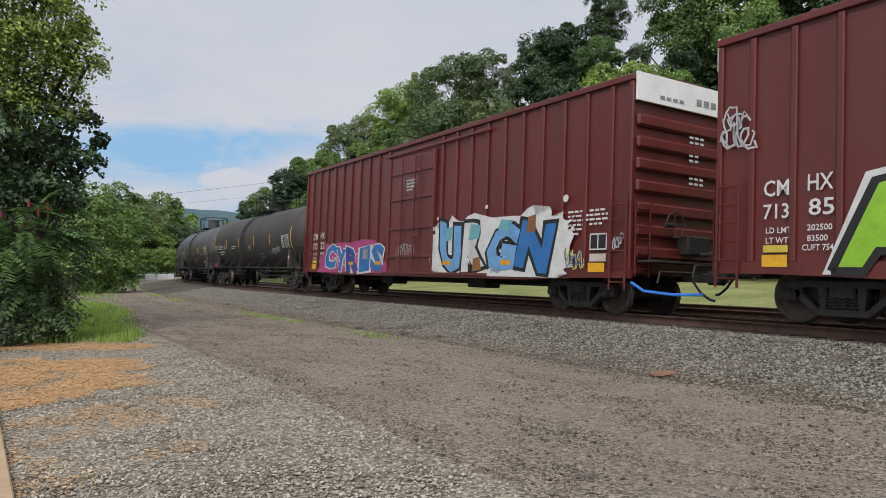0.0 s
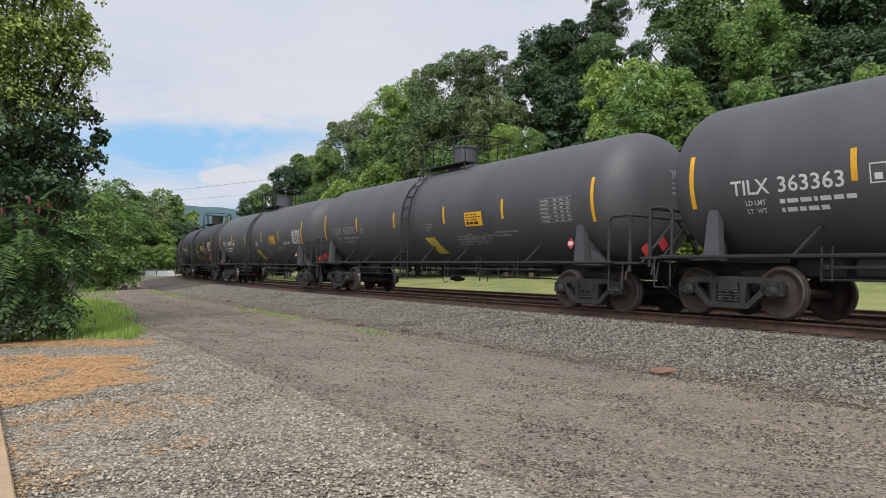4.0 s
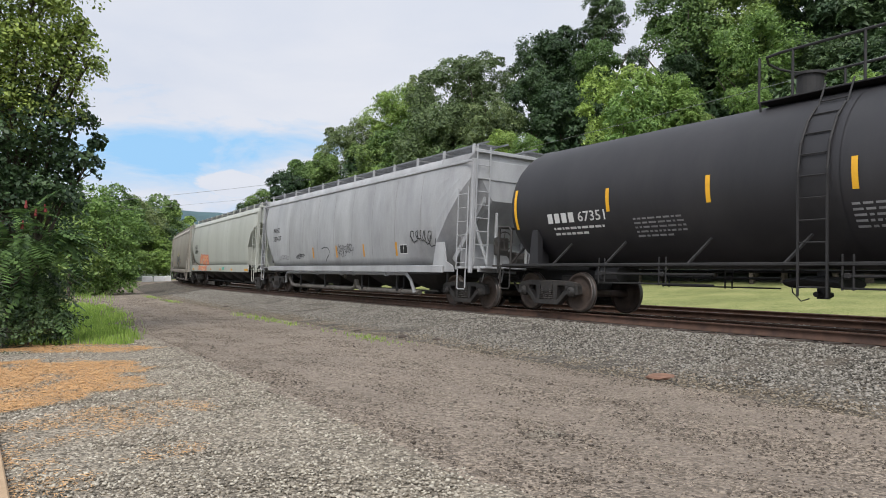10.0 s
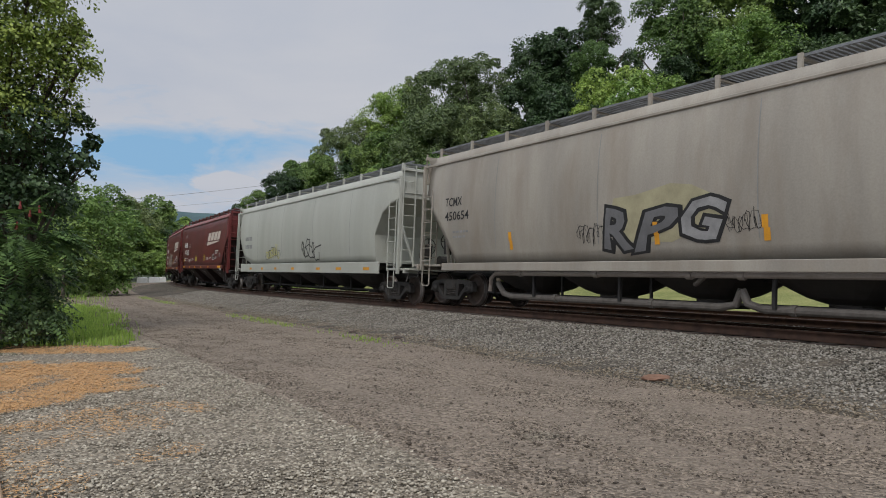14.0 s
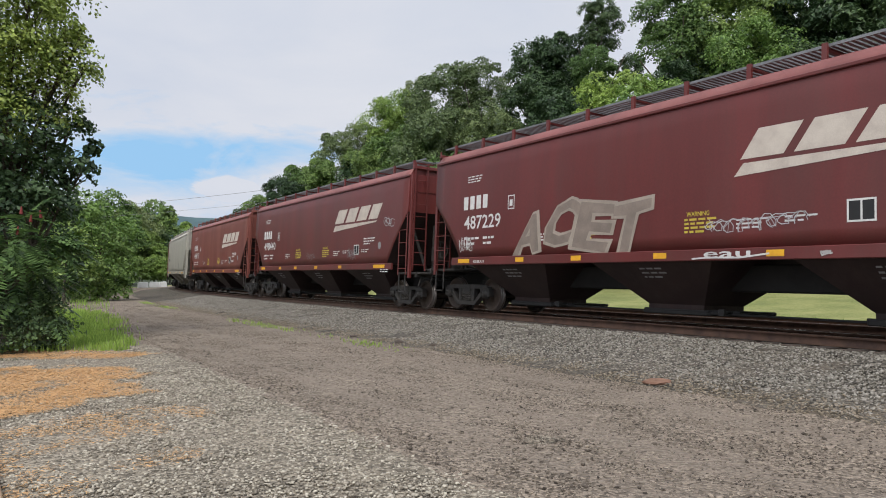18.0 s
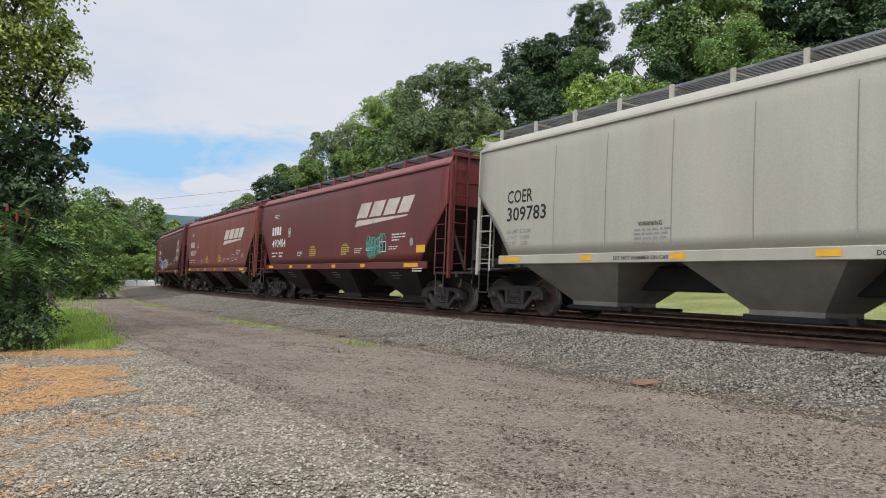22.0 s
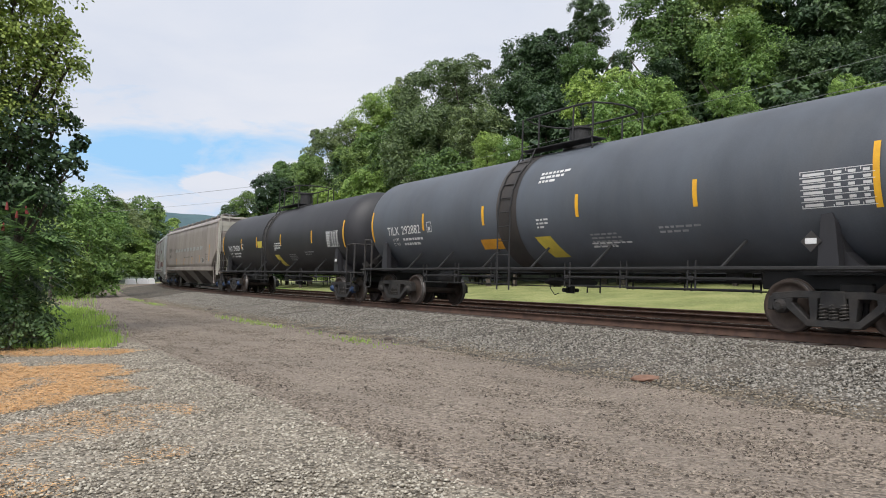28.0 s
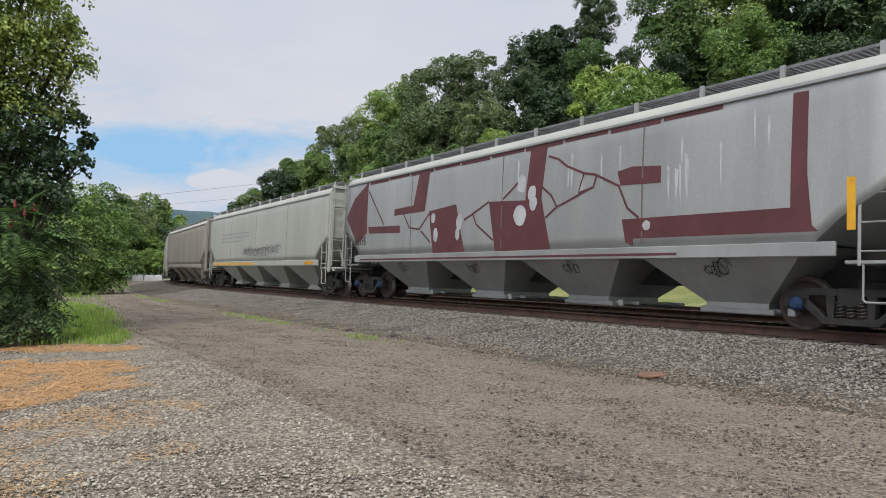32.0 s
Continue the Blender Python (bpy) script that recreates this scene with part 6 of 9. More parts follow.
scrawl(G["g3"], 6.3, 2.55, 0.7, 0.5, M["g_pale"], grain_skin, 3, 0.03, 25, "pale chalk scrawl")
scrawl(G["g3"], 3.4, 1.55, 0.8, 0.5, M["grey_mark"], grain_skin, 4, 0.025, 26)
scrawl(G["g3"], -0.7, 1.6, 0.9, 0.4, M["grey_mark"], grain_skin, 4, 0.02, 27)
grain_marks(G["g4"], "488517")
grain_marks(G["g6"], "490404")
scrawl(G["g6"], 2.9, 1.75, 1.5, 0.75, M["g_mint"], grain_skin, 6, 0.05, 28, "mint green sprayed scrawl")
scrawl(G["g6"], 3.1, 1.55, 1.1, 0.5, M["g_mint"], grain_skin, 5, 0.05, 29)
paint(G["g6"], "reflector", *rects([(6.35, 1.72, 0.5, 0.22)]), M["yellow"], grain_skin, 0.006, "yellow reflective square")
grain_marks(G["g7"], "485871", ink="g_pale")
grain_marks(G["g8"], "473263", logo=False, dx=-0.5)
paint(G["g8"], "round_emblem", *blob(6.36, 2.85, 0.68, 0.78, 30, 0.0), M["cream_logo"], grain_skin, 0.005, "round cream emblem with a cross")
for u0, u1, v0, v1 in ((-0.42, -0.09, 0.1, 0.42), (0.09, 0.42, 0.1, 0.42), (-0.42, -0.09, -0.42, -0.1), (0.09, 0.42, -0.42, -0.1)):
    s1 = -1 if u0 < 0 else 1
    s2 = -1 if v0 < 0 else 1
    c0 = (6.36 + s1 * 0.09, 2.85 + s2 * 0.10)
    arc = [c0] + [(6.36 + s1 * 0.46 * math.cos(a), 2.85 + s2 * 0.52 * math.sin(a)) for a in (0.22, 0.5, 0.8, 1.1, 1.36)]
    paint(G["g8"], "emblem_quarter", arc, [tuple(range(len(arc)))], M["hop_red_dark"], grain_skin, 0.009)
for k in range(22):
    a = 2 * math.pi * k / 22
    if abs(math.cos(a)) > 0.97:
        continue
    paint(G["g8"], "emblem_bar", *rects([(6.36 + 0.57 * math.cos(a) - 0.035, 2.85 + 0.65 * math.sin(a) - 0.045, 0.06, 0.09)]), M["hop_red_dark"], grain_skin, 0.009)
sprayed_word(G["g8"], "DITOS", -4.75, 1.46, 4.9, 0.92, ["g_lilac", "g_lilac", "g_lilac", "g_lilac", "g_silver"], "black_paint", grain_skin, 7, label="lilac and silver sprayed lettering with black rims", fat=0.06, edge=0.12)
fat_letters(G["g8"], [[(0.15, 1.7), (0.6, 1.9), (0.35, 2.1), (0.7, 2.35), (0.2, 2.3)], [(-4.9, 1.7), (-4.7, 2.0), (-4.65, 1.6)], [(-3.0, 2.55), (-2.6, 2.7), (-2.5, 2.6), (-2.9, 2.5)]], ["g_lemon"], None, grain_skin, 0.03, 0.0065)
grain_marks(G["g9"], "483411", logo_mat="cream_logo")
sprayed_word(G["g9"], "SASR", -4.4, 1.50, 3.2, 1.05, ["hop_red_faded"], "g_pale", grain_skin, 9, label="pale outlined graffiti on faded red", fat=0.02, edge=0.075, lean=0.2)
c5 = G["g5"]
write(c5, "COER", -6.7, 2.72, 0.32, M["black_paint"], grain_skin, 0.95)
write(c5, "309783", -6.7, 2.28, 0.34, M["black_paint"], grain_skin, 1.45)
write(c5, "LD LMT 223200", -6.7, 1.98, 0.10, M["grey_mark"], grain_skin)
write(c5, "LT WT   62800", -6.7, 1.83, 0.10, M["grey_mark"], grain_skin)
write(c5, "CU FT    5470", -6.7, 1.68, 0.10, M["grey_mark"], grain_skin)
for x, w in ((-6.5, 0.7), (-3.9, 0.35), (-1.5, 0.35), (1.3, 0.4), (4.2, 0.4), (6.5, 1.0)):
    paint(c5, "reflector", *rects([(x - w / 2, 1.29, w, 0.11)]), M["yellow"], lambda x, z: 1.637, 0.004, "yellow reflective strip")
write(c5, "WARNING", -2.5, 1.95, 0.09, M["black_paint"], grain_skin)
small_print(c5, -2.6, 1.86, 0.8, 4, M["grey_mark"], grain_skin, 0.04, 0.085)
write(c5, "WARNING", 2.6, 1.98, 0.09, M["black_paint"], grain_skin)
small_print(c5, 2.5, 1.9, 0.8, 4, M["grey_mark"], grain_skin, 0.04, 0.085)
write(c5, "DO NOT HAMMER ON CAR", -3.1, 1.29, 0.08, M["black_paint"], lambda x, z: 1.637)
write(c5, "DO NOT HAMMER ON CAR", 2.0, 1.29, 0.08, M["black_paint"], lambda x, z: 1.637)

# pellet hoppers
P_ = PELLET


def pneumatic_pipes(car, mat):
    """Big discharge pipes along the car's foot, with uprights and clamps."""
    bm = bmesh.new()
    tube(bm, [(-5.95, -1.40, 0.45), (-5.85, -1.45, 0.78), (-5.65, -1.46, 0.90), (5.6, -1.46, 0.92), (5.9, -1.45, 0.72), (6.0, -1.36, 0.34)], 0.055, 10)
    for x in (-4.6, -2.0, 0.45, 1.55, 4.2):
        rod(bm, (x - 0.06, -1.46, 0.91), (x + 0.06, -1.46, 0.91), 0.085, 10)
    part("upper_pipe", bm, mat, car)
    bm = bmesh.new()
    tube(bm, [(-5.75, -1.30, 0.66), (-5.5, -1.28, 0.40), (-5.2, -1.27, 0.33), (1.0, -1.27, 0.34), (1.3, -1.27, 0.40), (1.42, -1.28, 0.66)], 0.075, 10)
    tube(bm, [(1.42, -1.28, 0.66), (1.55, -1.27, 0.42), (1.85, -1.27, 0.34), (6.2, -1.27, 0.35)], 0.075, 10)
    rod(bm, (0.8, -1.46, 0.9), (0.45, -1.30, 0.74), 0.05, 8)
    for x in (-3.5, -0.6, 2.4, 5.0):
        rod(bm, (x - 0.05, -1.27, 0.34), (x + 0.05, -1.27, 0.34), 0.10, 10)
    part("lower_pipe", bm, M["pipe_brown"], car)
    for x in (-4.2, -1.4, 2.1, 4.8):
        bm = bmesh.new()
        solid(bm, (0.06, 0.06, 0.62), (x, -1.36, 0.66), 0.0)
        part("pipe_hanger", bm, M["steel_black"], car)


pneumatic_pipes(P_["p1"], M["hop_grey"])
pneumatic_pipes(P_["p3"], M["hop_taupe"])
low_skin = lambda x, z: 1.637
write(P_["p1"], "NAHX", -7.5, 2.72, 0.24, M["black_paint"], pellet_skin, 0.85)
write(P_["p1"], "320437", -7.5, 2.32, 0.24, M["black_paint"], pellet_skin, 1.1)
for x in (-2.45, 0.0, 2.45, 4.95):
    paint(P_["p1"], "reflector", *rects([(x, 1.5, 0.12, 0.22), (x - 0.02, 1.72, 0.12, 0.22)]), M["g_orange"], pellet_skin, 0.006, "worn orange reflective strip")
scrawl(P_["p1"], 0.1, 1.5, 1.5, 0.6, M["black_paint"], pellet_skin, 5, 0.03, 41, "black sprayed scrawls")
scrawl(P_["p1"], -4.6, 1.45, 1.2, 0.3, M["black_paint"], pellet_skin, 5, 0.04, 42)
scrawl(P_["p1"], -6.8, 1.4, 1.5, 0.3, M["grey_mark"], pellet_skin, 5, 0.04, 43)
paint(P_["p1"], "graffiti", *stroke([(-1.45, 1.86), (-1.15, 1.92), (-0.80, 1.88), (-0.64, 1.76), (-0.72, 1.62), (-0.95, 1.48), (-1.12, 1.34)], 0.035), M["black_paint"], pellet_skin, 0.008, "black sprayed arc")
scrawl(P_["p1"], 5.9, 1.7, 1.6, 0.7, M["black_paint"], pellet_skin, 4, 0.04, 44)
paint(P_["p1"], "stencil_panel", *rects([(5.25, 1.55, 0.5, 0.3)]), M["black_paint"], pellet_skin, 0.006, "black stencil panel")
paint(P_["p1"], "stencil_lines", *rects([(5.25, 1.55, 0.5, 0.02), (5.25, 1.83, 0.5, 0.02), (5.25, 1.55, 0.02, 0.3), (5.49, 1.55, 0.02, 0.3), (5.73, 1.55, 0.02, 0.3)]), M["white"], pellet_skin, 0.009)
write(P_["p2"], "AOKX", -7.5, 2.52, 0.26, M["black_paint"], pellet_skin, 0.85)
write(P_["p2"], "600349", -7.5, 2.18, 0.26, M["black_paint"], pellet_skin, 1.15)
for i, q in enumerate(("LD LMT 219800", "LT WT   66200", "CUFT     5660")):
    write(P_["p2"], q, -7.4, 1.95 - 0.14 * i, 0.085, M["grey_mark"], pellet_skin)
for x, w in ((-7.9, 0.6), (-1.6, 0.35), (1.2, 0.35), (4.2, 0.4), (7.4, 0.8)):
    paint(P_["p2"], "reflector", *rects([(x, 1.04, w, 0.11)]), M["g_orange"], low_skin, 0.004, "orange reflective strip")
for k, (x, m) in enumerate(((1.9, "mint"), (2.5, "red"), (3.0, "red"))):
    paint(P_["p2"], "sill_mark", *rects([(x, 1.08, 0.5 if k == 0 else 0.05, 0.16, 0.1 if k == 0 else 0)]), M["g_" + m], low_skin, 0.004)
sprayed_word(P_["p2"], "SOPE", -5.7, 1.38, 2.9, 0.68, ["g_peach"], "g_coral", pellet_skin, 5, label="coral red and peach graffiti", fat=0.03, edge=0.10)
scrawl(P_["p2"], -3.6, 1.9, 0.6, 0.25, M["g_coral"], pellet_skin, 3, 0.03, 45)
sprayed_word(P_["p2"], "SOPE", -5.75, 1.0, 2.9, 0.34, ["g_peach"], "g_coral", low_skin, 6, 0.005, "coral red and peach graffiti", 0.03, 0.09)
write(P_["p3"], "TCMX", -8.0, 2.78, 0.25, M["black_paint"], pellet_skin, 0.85)
write(P_["p3"], "450654", -8.0, 2.38, 0.25, M["black_paint"], pellet_skin, 1.2)
small_print(P_["p3"], -7.6, 2.02, 0.8, 2, M["grey_mark"], pellet_skin, 0.06, 0.14)
for x in (-0.35, 2.0, -5.0):
    paint(P_["p3"], "reflector", *rects([(x, 1.5, 0.12, 0.22), (x - 0.03, 1.72, 0.12, 0.22)]), M["g_orange"], pellet_skin, 0.009, "worn orange reflective strip")
paint(P_["p3"], "graffiti", *blob(-0.2, 2.1, 1.45, 0.55, 18, 0.14, 3), M["g_haze"], pellet_skin, 0.004, "faint yellow spray behind the lettering", step=0.3)
sprayed_word(P_["p3"], "RPG", -1.75, 1.40, 2.9, 1.0, ["g_slate", "g_slate", "grey_mark"], "black_paint", pellet_skin, 3, label="grey and black graffiti", fat=0.03, edge=0.09, lean=0.15)
scrawl(P_["p3"], -2.6, 1.5, 0.9, 0.6, M["black_paint"], pellet_skin, 4, 0.025, 46)
scrawl(P_["p3"], 1.2, 1.6, 0.8, 0.5, M["black_paint"], pellet_skin, 4, 0.02, 47)
paint(P_["p4"], "owner_mark", *rects([(-7.6 + 0.24 * k, 2.55, 0.17, 0.2) for k in range(5)] + [(-7.6 + 0.24 * k, 2.15, 0.17, 0.2) for k in range(5)]), M["grey_mark"], pellet_skin, 0.006)
scrawl(P_["p4"], -4.3, 1.45, 2.1, 0.8, M["g_lemon"], pellet_skin, 4, 0.06, 48, "yellow and black sprayed scrawls")
scrawl(P_["p4"], -4.4, 1.4, 2.4, 0.8, M["black_paint"], pellet_skin, 5, 0.03, 49)
scrawl(P_["p4"], 0.5, 1.4, 2.1, 1.0, M["black_paint"], pellet_skin, 3, 0.09, 50)
for x, w in ((-6.5, 0.35), (-4.6, 0.3), (-2.6, 0.3), (-0.3, 0.35), (2.6, 0.4), (4.6, 0.5), (7.0, 0.5)):
    paint(P_["p4"], "reflector", *rects([(x, 1.08, w, 0.1)]), M["g_orange"], low_skin, 0.004, "orange reflective strip")

# flat-sided hoppers
F_ = FLAT
write(F_["f1"], "BNGX", -7.6, 2.55, 0.30, M["black_paint"], flat_skin, 0.95)
write(F_["f1"], "30951", -7.55, 2.10, 0.30, M["black_paint"], flat_skin, 1.0)
small_print(F_["f1"], -7.5, 1.85, 0.9, 2, M["grey_mark"], flat_skin, 0.06, 0.14)
paint(F_["f1"], "plate_mark", *rects([(-5.25, 2.45, 0.25, 0.025), (-5.25, 2.72, 0.25, 0.025), (-5.25, 2.45, 0.025, 0.3), (-5.02, 2.45, 0.025, 0.3)]), M["black_paint"], flat_skin, 0.006)
r = random.Random(9)
for k in range(9):
    x = -4.7 + 1.15 * k
    paint(F_["f1"], "patch", [(x, 2.50 + r.uniform(-0.03, 0.03)), (x + 0.75, 2.52 + r.uniform(-0.05, 0.03)), (x + 0.8, 2.72 + r.uniform(-0.06, 0.05)), (x + 0.1, 2.70 + r.uniform(-0.05, 0.05))], [(0, 1, 2, 3)], M["hop_silver"], flat_skin, 0.005, "pale ghost of removed lettering")
for x in (-1.0, -0.2, 0.6, 1.6):
    paint(F_["f1"], "patch", [(x, 2.05), (x + 0.22, 2.08), (x + 0.45, 2.07), (x + 0.42, 2.12), (x + 0.2, 2.13), (x + 0.05, 2.11)], [(0, 1, 2, 3, 4, 5)], M["black_paint"], flat_skin, 0.006)
for x, z, h in ((-4.35, 1.6, 0.45), (-1.1, 1.6, 0.45), (1.9, 1.65, 0.45), (4.35, 1.7, 0.45), (7.3, 1.78, 0.95)):
    paint(F_["f1"], "reflector", *rects([(x, z, 0.13, h)]), M["g_orange"], flat_skin, 0.006, "faded yellow reflective strip")
paint(F_["f1"], "stencil_panel", *rects([(5.35, 1.66, 0.46, 0.32)]), M["black_paint"], flat_skin, 0.006)
paint(F_["f1"], "stencil_lines", *rects([(5.35, 1.66, 0.46, 0.02), (5.35, 1.96, 0.46, 0.02), (5.35, 1.66, 0.02, 0.32), (5.58, 1.66, 0.02, 0.32), (5.79, 1.66, 0.02, 0.32)]), M["white"], flat_skin, 0.009)
for k, q in enumerate(("EXW 10-8  H 9-8", "EW  9-6  H 15-0", "CU FT 5461")):
    write(F_["f1"], q, 6.25, 2.12 - 0.14 * k, 0.085, M["black_paint"], flat_skin, 0.75 if k < 2 else 0.5)
write(F_["f1"], "WARNING", 3.3, 1.95, 0.09, M["grey_mark"], flat_skin)
small_print(F_["f1"], 3.2, 1.86, 0.9, 4, M["grey_mark"], flat_skin, 0.04, 0.085)
# seams of the side sheets
for car, xs in ((F_["f1"], [-6.3, -5.0, -3.6, -2.2, -0.7, 0.7, 2.1, 3.6, 5.0, 6.4]), (F_["f2"], [-4.6, 0.0, 4.6]), (F_["f3"], [-4.6, 0.0, 4.6])):
    for x in xs:
        paint(car, "sheet_seam", *rects([(x, 1.5, 0.035, 0.8), (x, 2.3, 0.035, 0.8), (x, 3.1, 0.035, 0.8)]), M["hop_taupe_low"], flat_skin, 0.008)
f2 = F_["f2"]
mar = M["g_maroon"]
fat_letters(f2, [[(-7.63, 3.95), (-8.68, 3.45), (-9.25, 2.8), (-8.4, 1.9), (-8.28, 1.83), (-7.58, 2.2)],
                 [(-7.48, 2.4), (-5.25, 2.34), (-5.25, 2.11), (-7.43, 2.17)],
                 [(-5.65, 2.88), (-4.45, 2.92), (-4.16, 3.93), (-3.56, 3.93), (-3.76, 2.7), (-5.65, 2.67)],
                 [(-3.51, 2.68), (-2.07, 2.78), (-1.62, 1.45), (-3.26, 1.45)],
                 [(-0.53, 2.73), (0.96, 2.65), (1.11, 3.95), (1.71, 3.95), (1.56, 2.65), (1.9, 1.45), (-0.23, 1.43)],
                 [(4.09, 2.01), (4.59, 2.01), (7.72, 2.0), (7.74, 3.87), (8.0, 3.86), (8.0, 2.54), (8.08, 1.7), (8.18, 1.6), (4.39, 1.61), (4.39, 1.45), (4.19, 1.54)],
                 [(3.94, 3.01), (4.34, 3.07), (5.08, 3.0), (5.08, 2.67), (4.04, 2.71)]], ["g_maroon"], None, flat_skin, 0.035, 0.006, "maroon painted-out lettering")
for pts in ([(-7.58, 3.65), (-7.04, 3.12), (-6.54, 2.62), (-6.34, 2.42)],
            [(-5.05, 2.7), (-4.65, 2.24), (-4.06, 2.17), (-3.51, 2.6)],
            [(-3.96, 2.12), (-3.41, 1.76)],
            [(-1.67, 2.32), (-1.27, 2.45), (-0.53, 2.73)],
            [(0.07, 2.75), (0.61, 3.08), (0.86, 3.16)],
            [(-1.23, 2.44), (-1.08, 2.17), (-0.33, 1.73)],
            [(1.76, 3.62), (2.1, 3.51), (2.4, 3.31), (2.95, 3.09), (3.3, 3.02), (3.99, 2.71), (4.24, 2.23), (4.54, 2.02)],
            [(1.56, 2.92), (1.9, 2.69), (2.1, 2.41), (2.45, 2.51), (3.15, 2.73)],
            [(1.71, 2.18), (2.1, 2.41)],
            [(2.95, 3.07), (2.8, 2.67), (3.25, 2.75), (3.34, 2.98)]):
    paint(f2, "graffiti_line", *stroke(pts, 0.055), mar, flat_skin, 0.007, "", step=0.4)
for k, (u, v, a, b) in enumerate([(0.76, 2.3, 0.24, 0.26), (1.21, 2.79, 0.15, 0.2), (1.26, 2.56, 0.14, 0.18), (0.81, 3.06, 0.18, 0.22), (-1.87, 2.29, 0.16, 0.24), (-3.26, 2.46, 0.12, 0.14), (-1.97, 1.95, 0.1, 0.18), (-3.11, 1.96, 0.13, 0.22), (4.74, 1.86, 0.1, 0.1)]):
    paint(f2, "pale_spot", *blob(u, v, a, b, 12, 0.1, k), M["g_pale"], flat_skin, 0.010)
paint(f2, "painted_out_stripe", *rects([(-7.5 + 1.4 * k, 3.84 + 0.02 * (k % 2), 1.32, 0.09) for k in range(10)]), mar, flat_skin, 0.007, "maroon painted-out stripe")
r = random.Random(31)
for k in range(16):
    x, z = r.uniform(5.2, 7.4) if k < 9 else r.uniform(-0.2, 4.0), r.uniform(2.9, 3.75)
    paint(f2, "pale_run", [(x, z), (x + r.uniform(0.03, 0.10), z - 0.05), (x + 0.05, z - r.uniform(0.5, 1.0)), (x + 0.02, z - 0.5)], [(0, 1, 2, 3)], M["g_pale"], flat_skin, 0.005, "pale paint run")
write(f2, "66395", -8.5, 1.78, 0.28, M["black_paint"], flat_skin, 0.85)
paint(f2, "reflector", *rects([(8.62, 1.6, 0.13, 0.8)]), M["yellow"], flat_skin, 0.006, "yellow reflective strip")
paint(f2, "sill_paint", *rects([(-8.0, 1.26, 13.5, 0.05)]), mar, low_skin, 0.004)
for x in (-5.35, -1.48, 2.37, 6.2):
    scrawl(f2, x - 0.3, 0.85, 0.55, 0.35, M["black_paint"], lambda x, z: 1.52 - (1.2 - z) * 0.86, 3, 0.03, 60 + int(x))
f3 = F_["f3"]
paint(f3, "sill_stripe", *rects([(-8.0, 1.26, 8.0, 0.09)]), M["yellow"], low_skin, 0.004, "yellow reflective stripe")
paint(f3, "sill_stripe", *rects([(7.0, 1.26, 1.0, 0.12)]), M["g_orange"], low_skin, 0.004)
scrawl(f3, -2.6, 1.6, 6.8, 0.7, M["grey_mark"], flat_skin, 14, 0.06, 65, "dark sprayed scrawls")
scrawl(f3, -2.6, 1.6, 6.8, 0.6, M["black_paint"], flat_skin, 11, 0.03, 66)
small_print(f3, -6.5, 2.9, 5.5, 3, M["grey_mark"], flat_skin, 0.05, 0.2)
write(F_["f4"], "LD LMT", -7.5, 2.0, 0.1, M["grey_mark"], flat_skin)

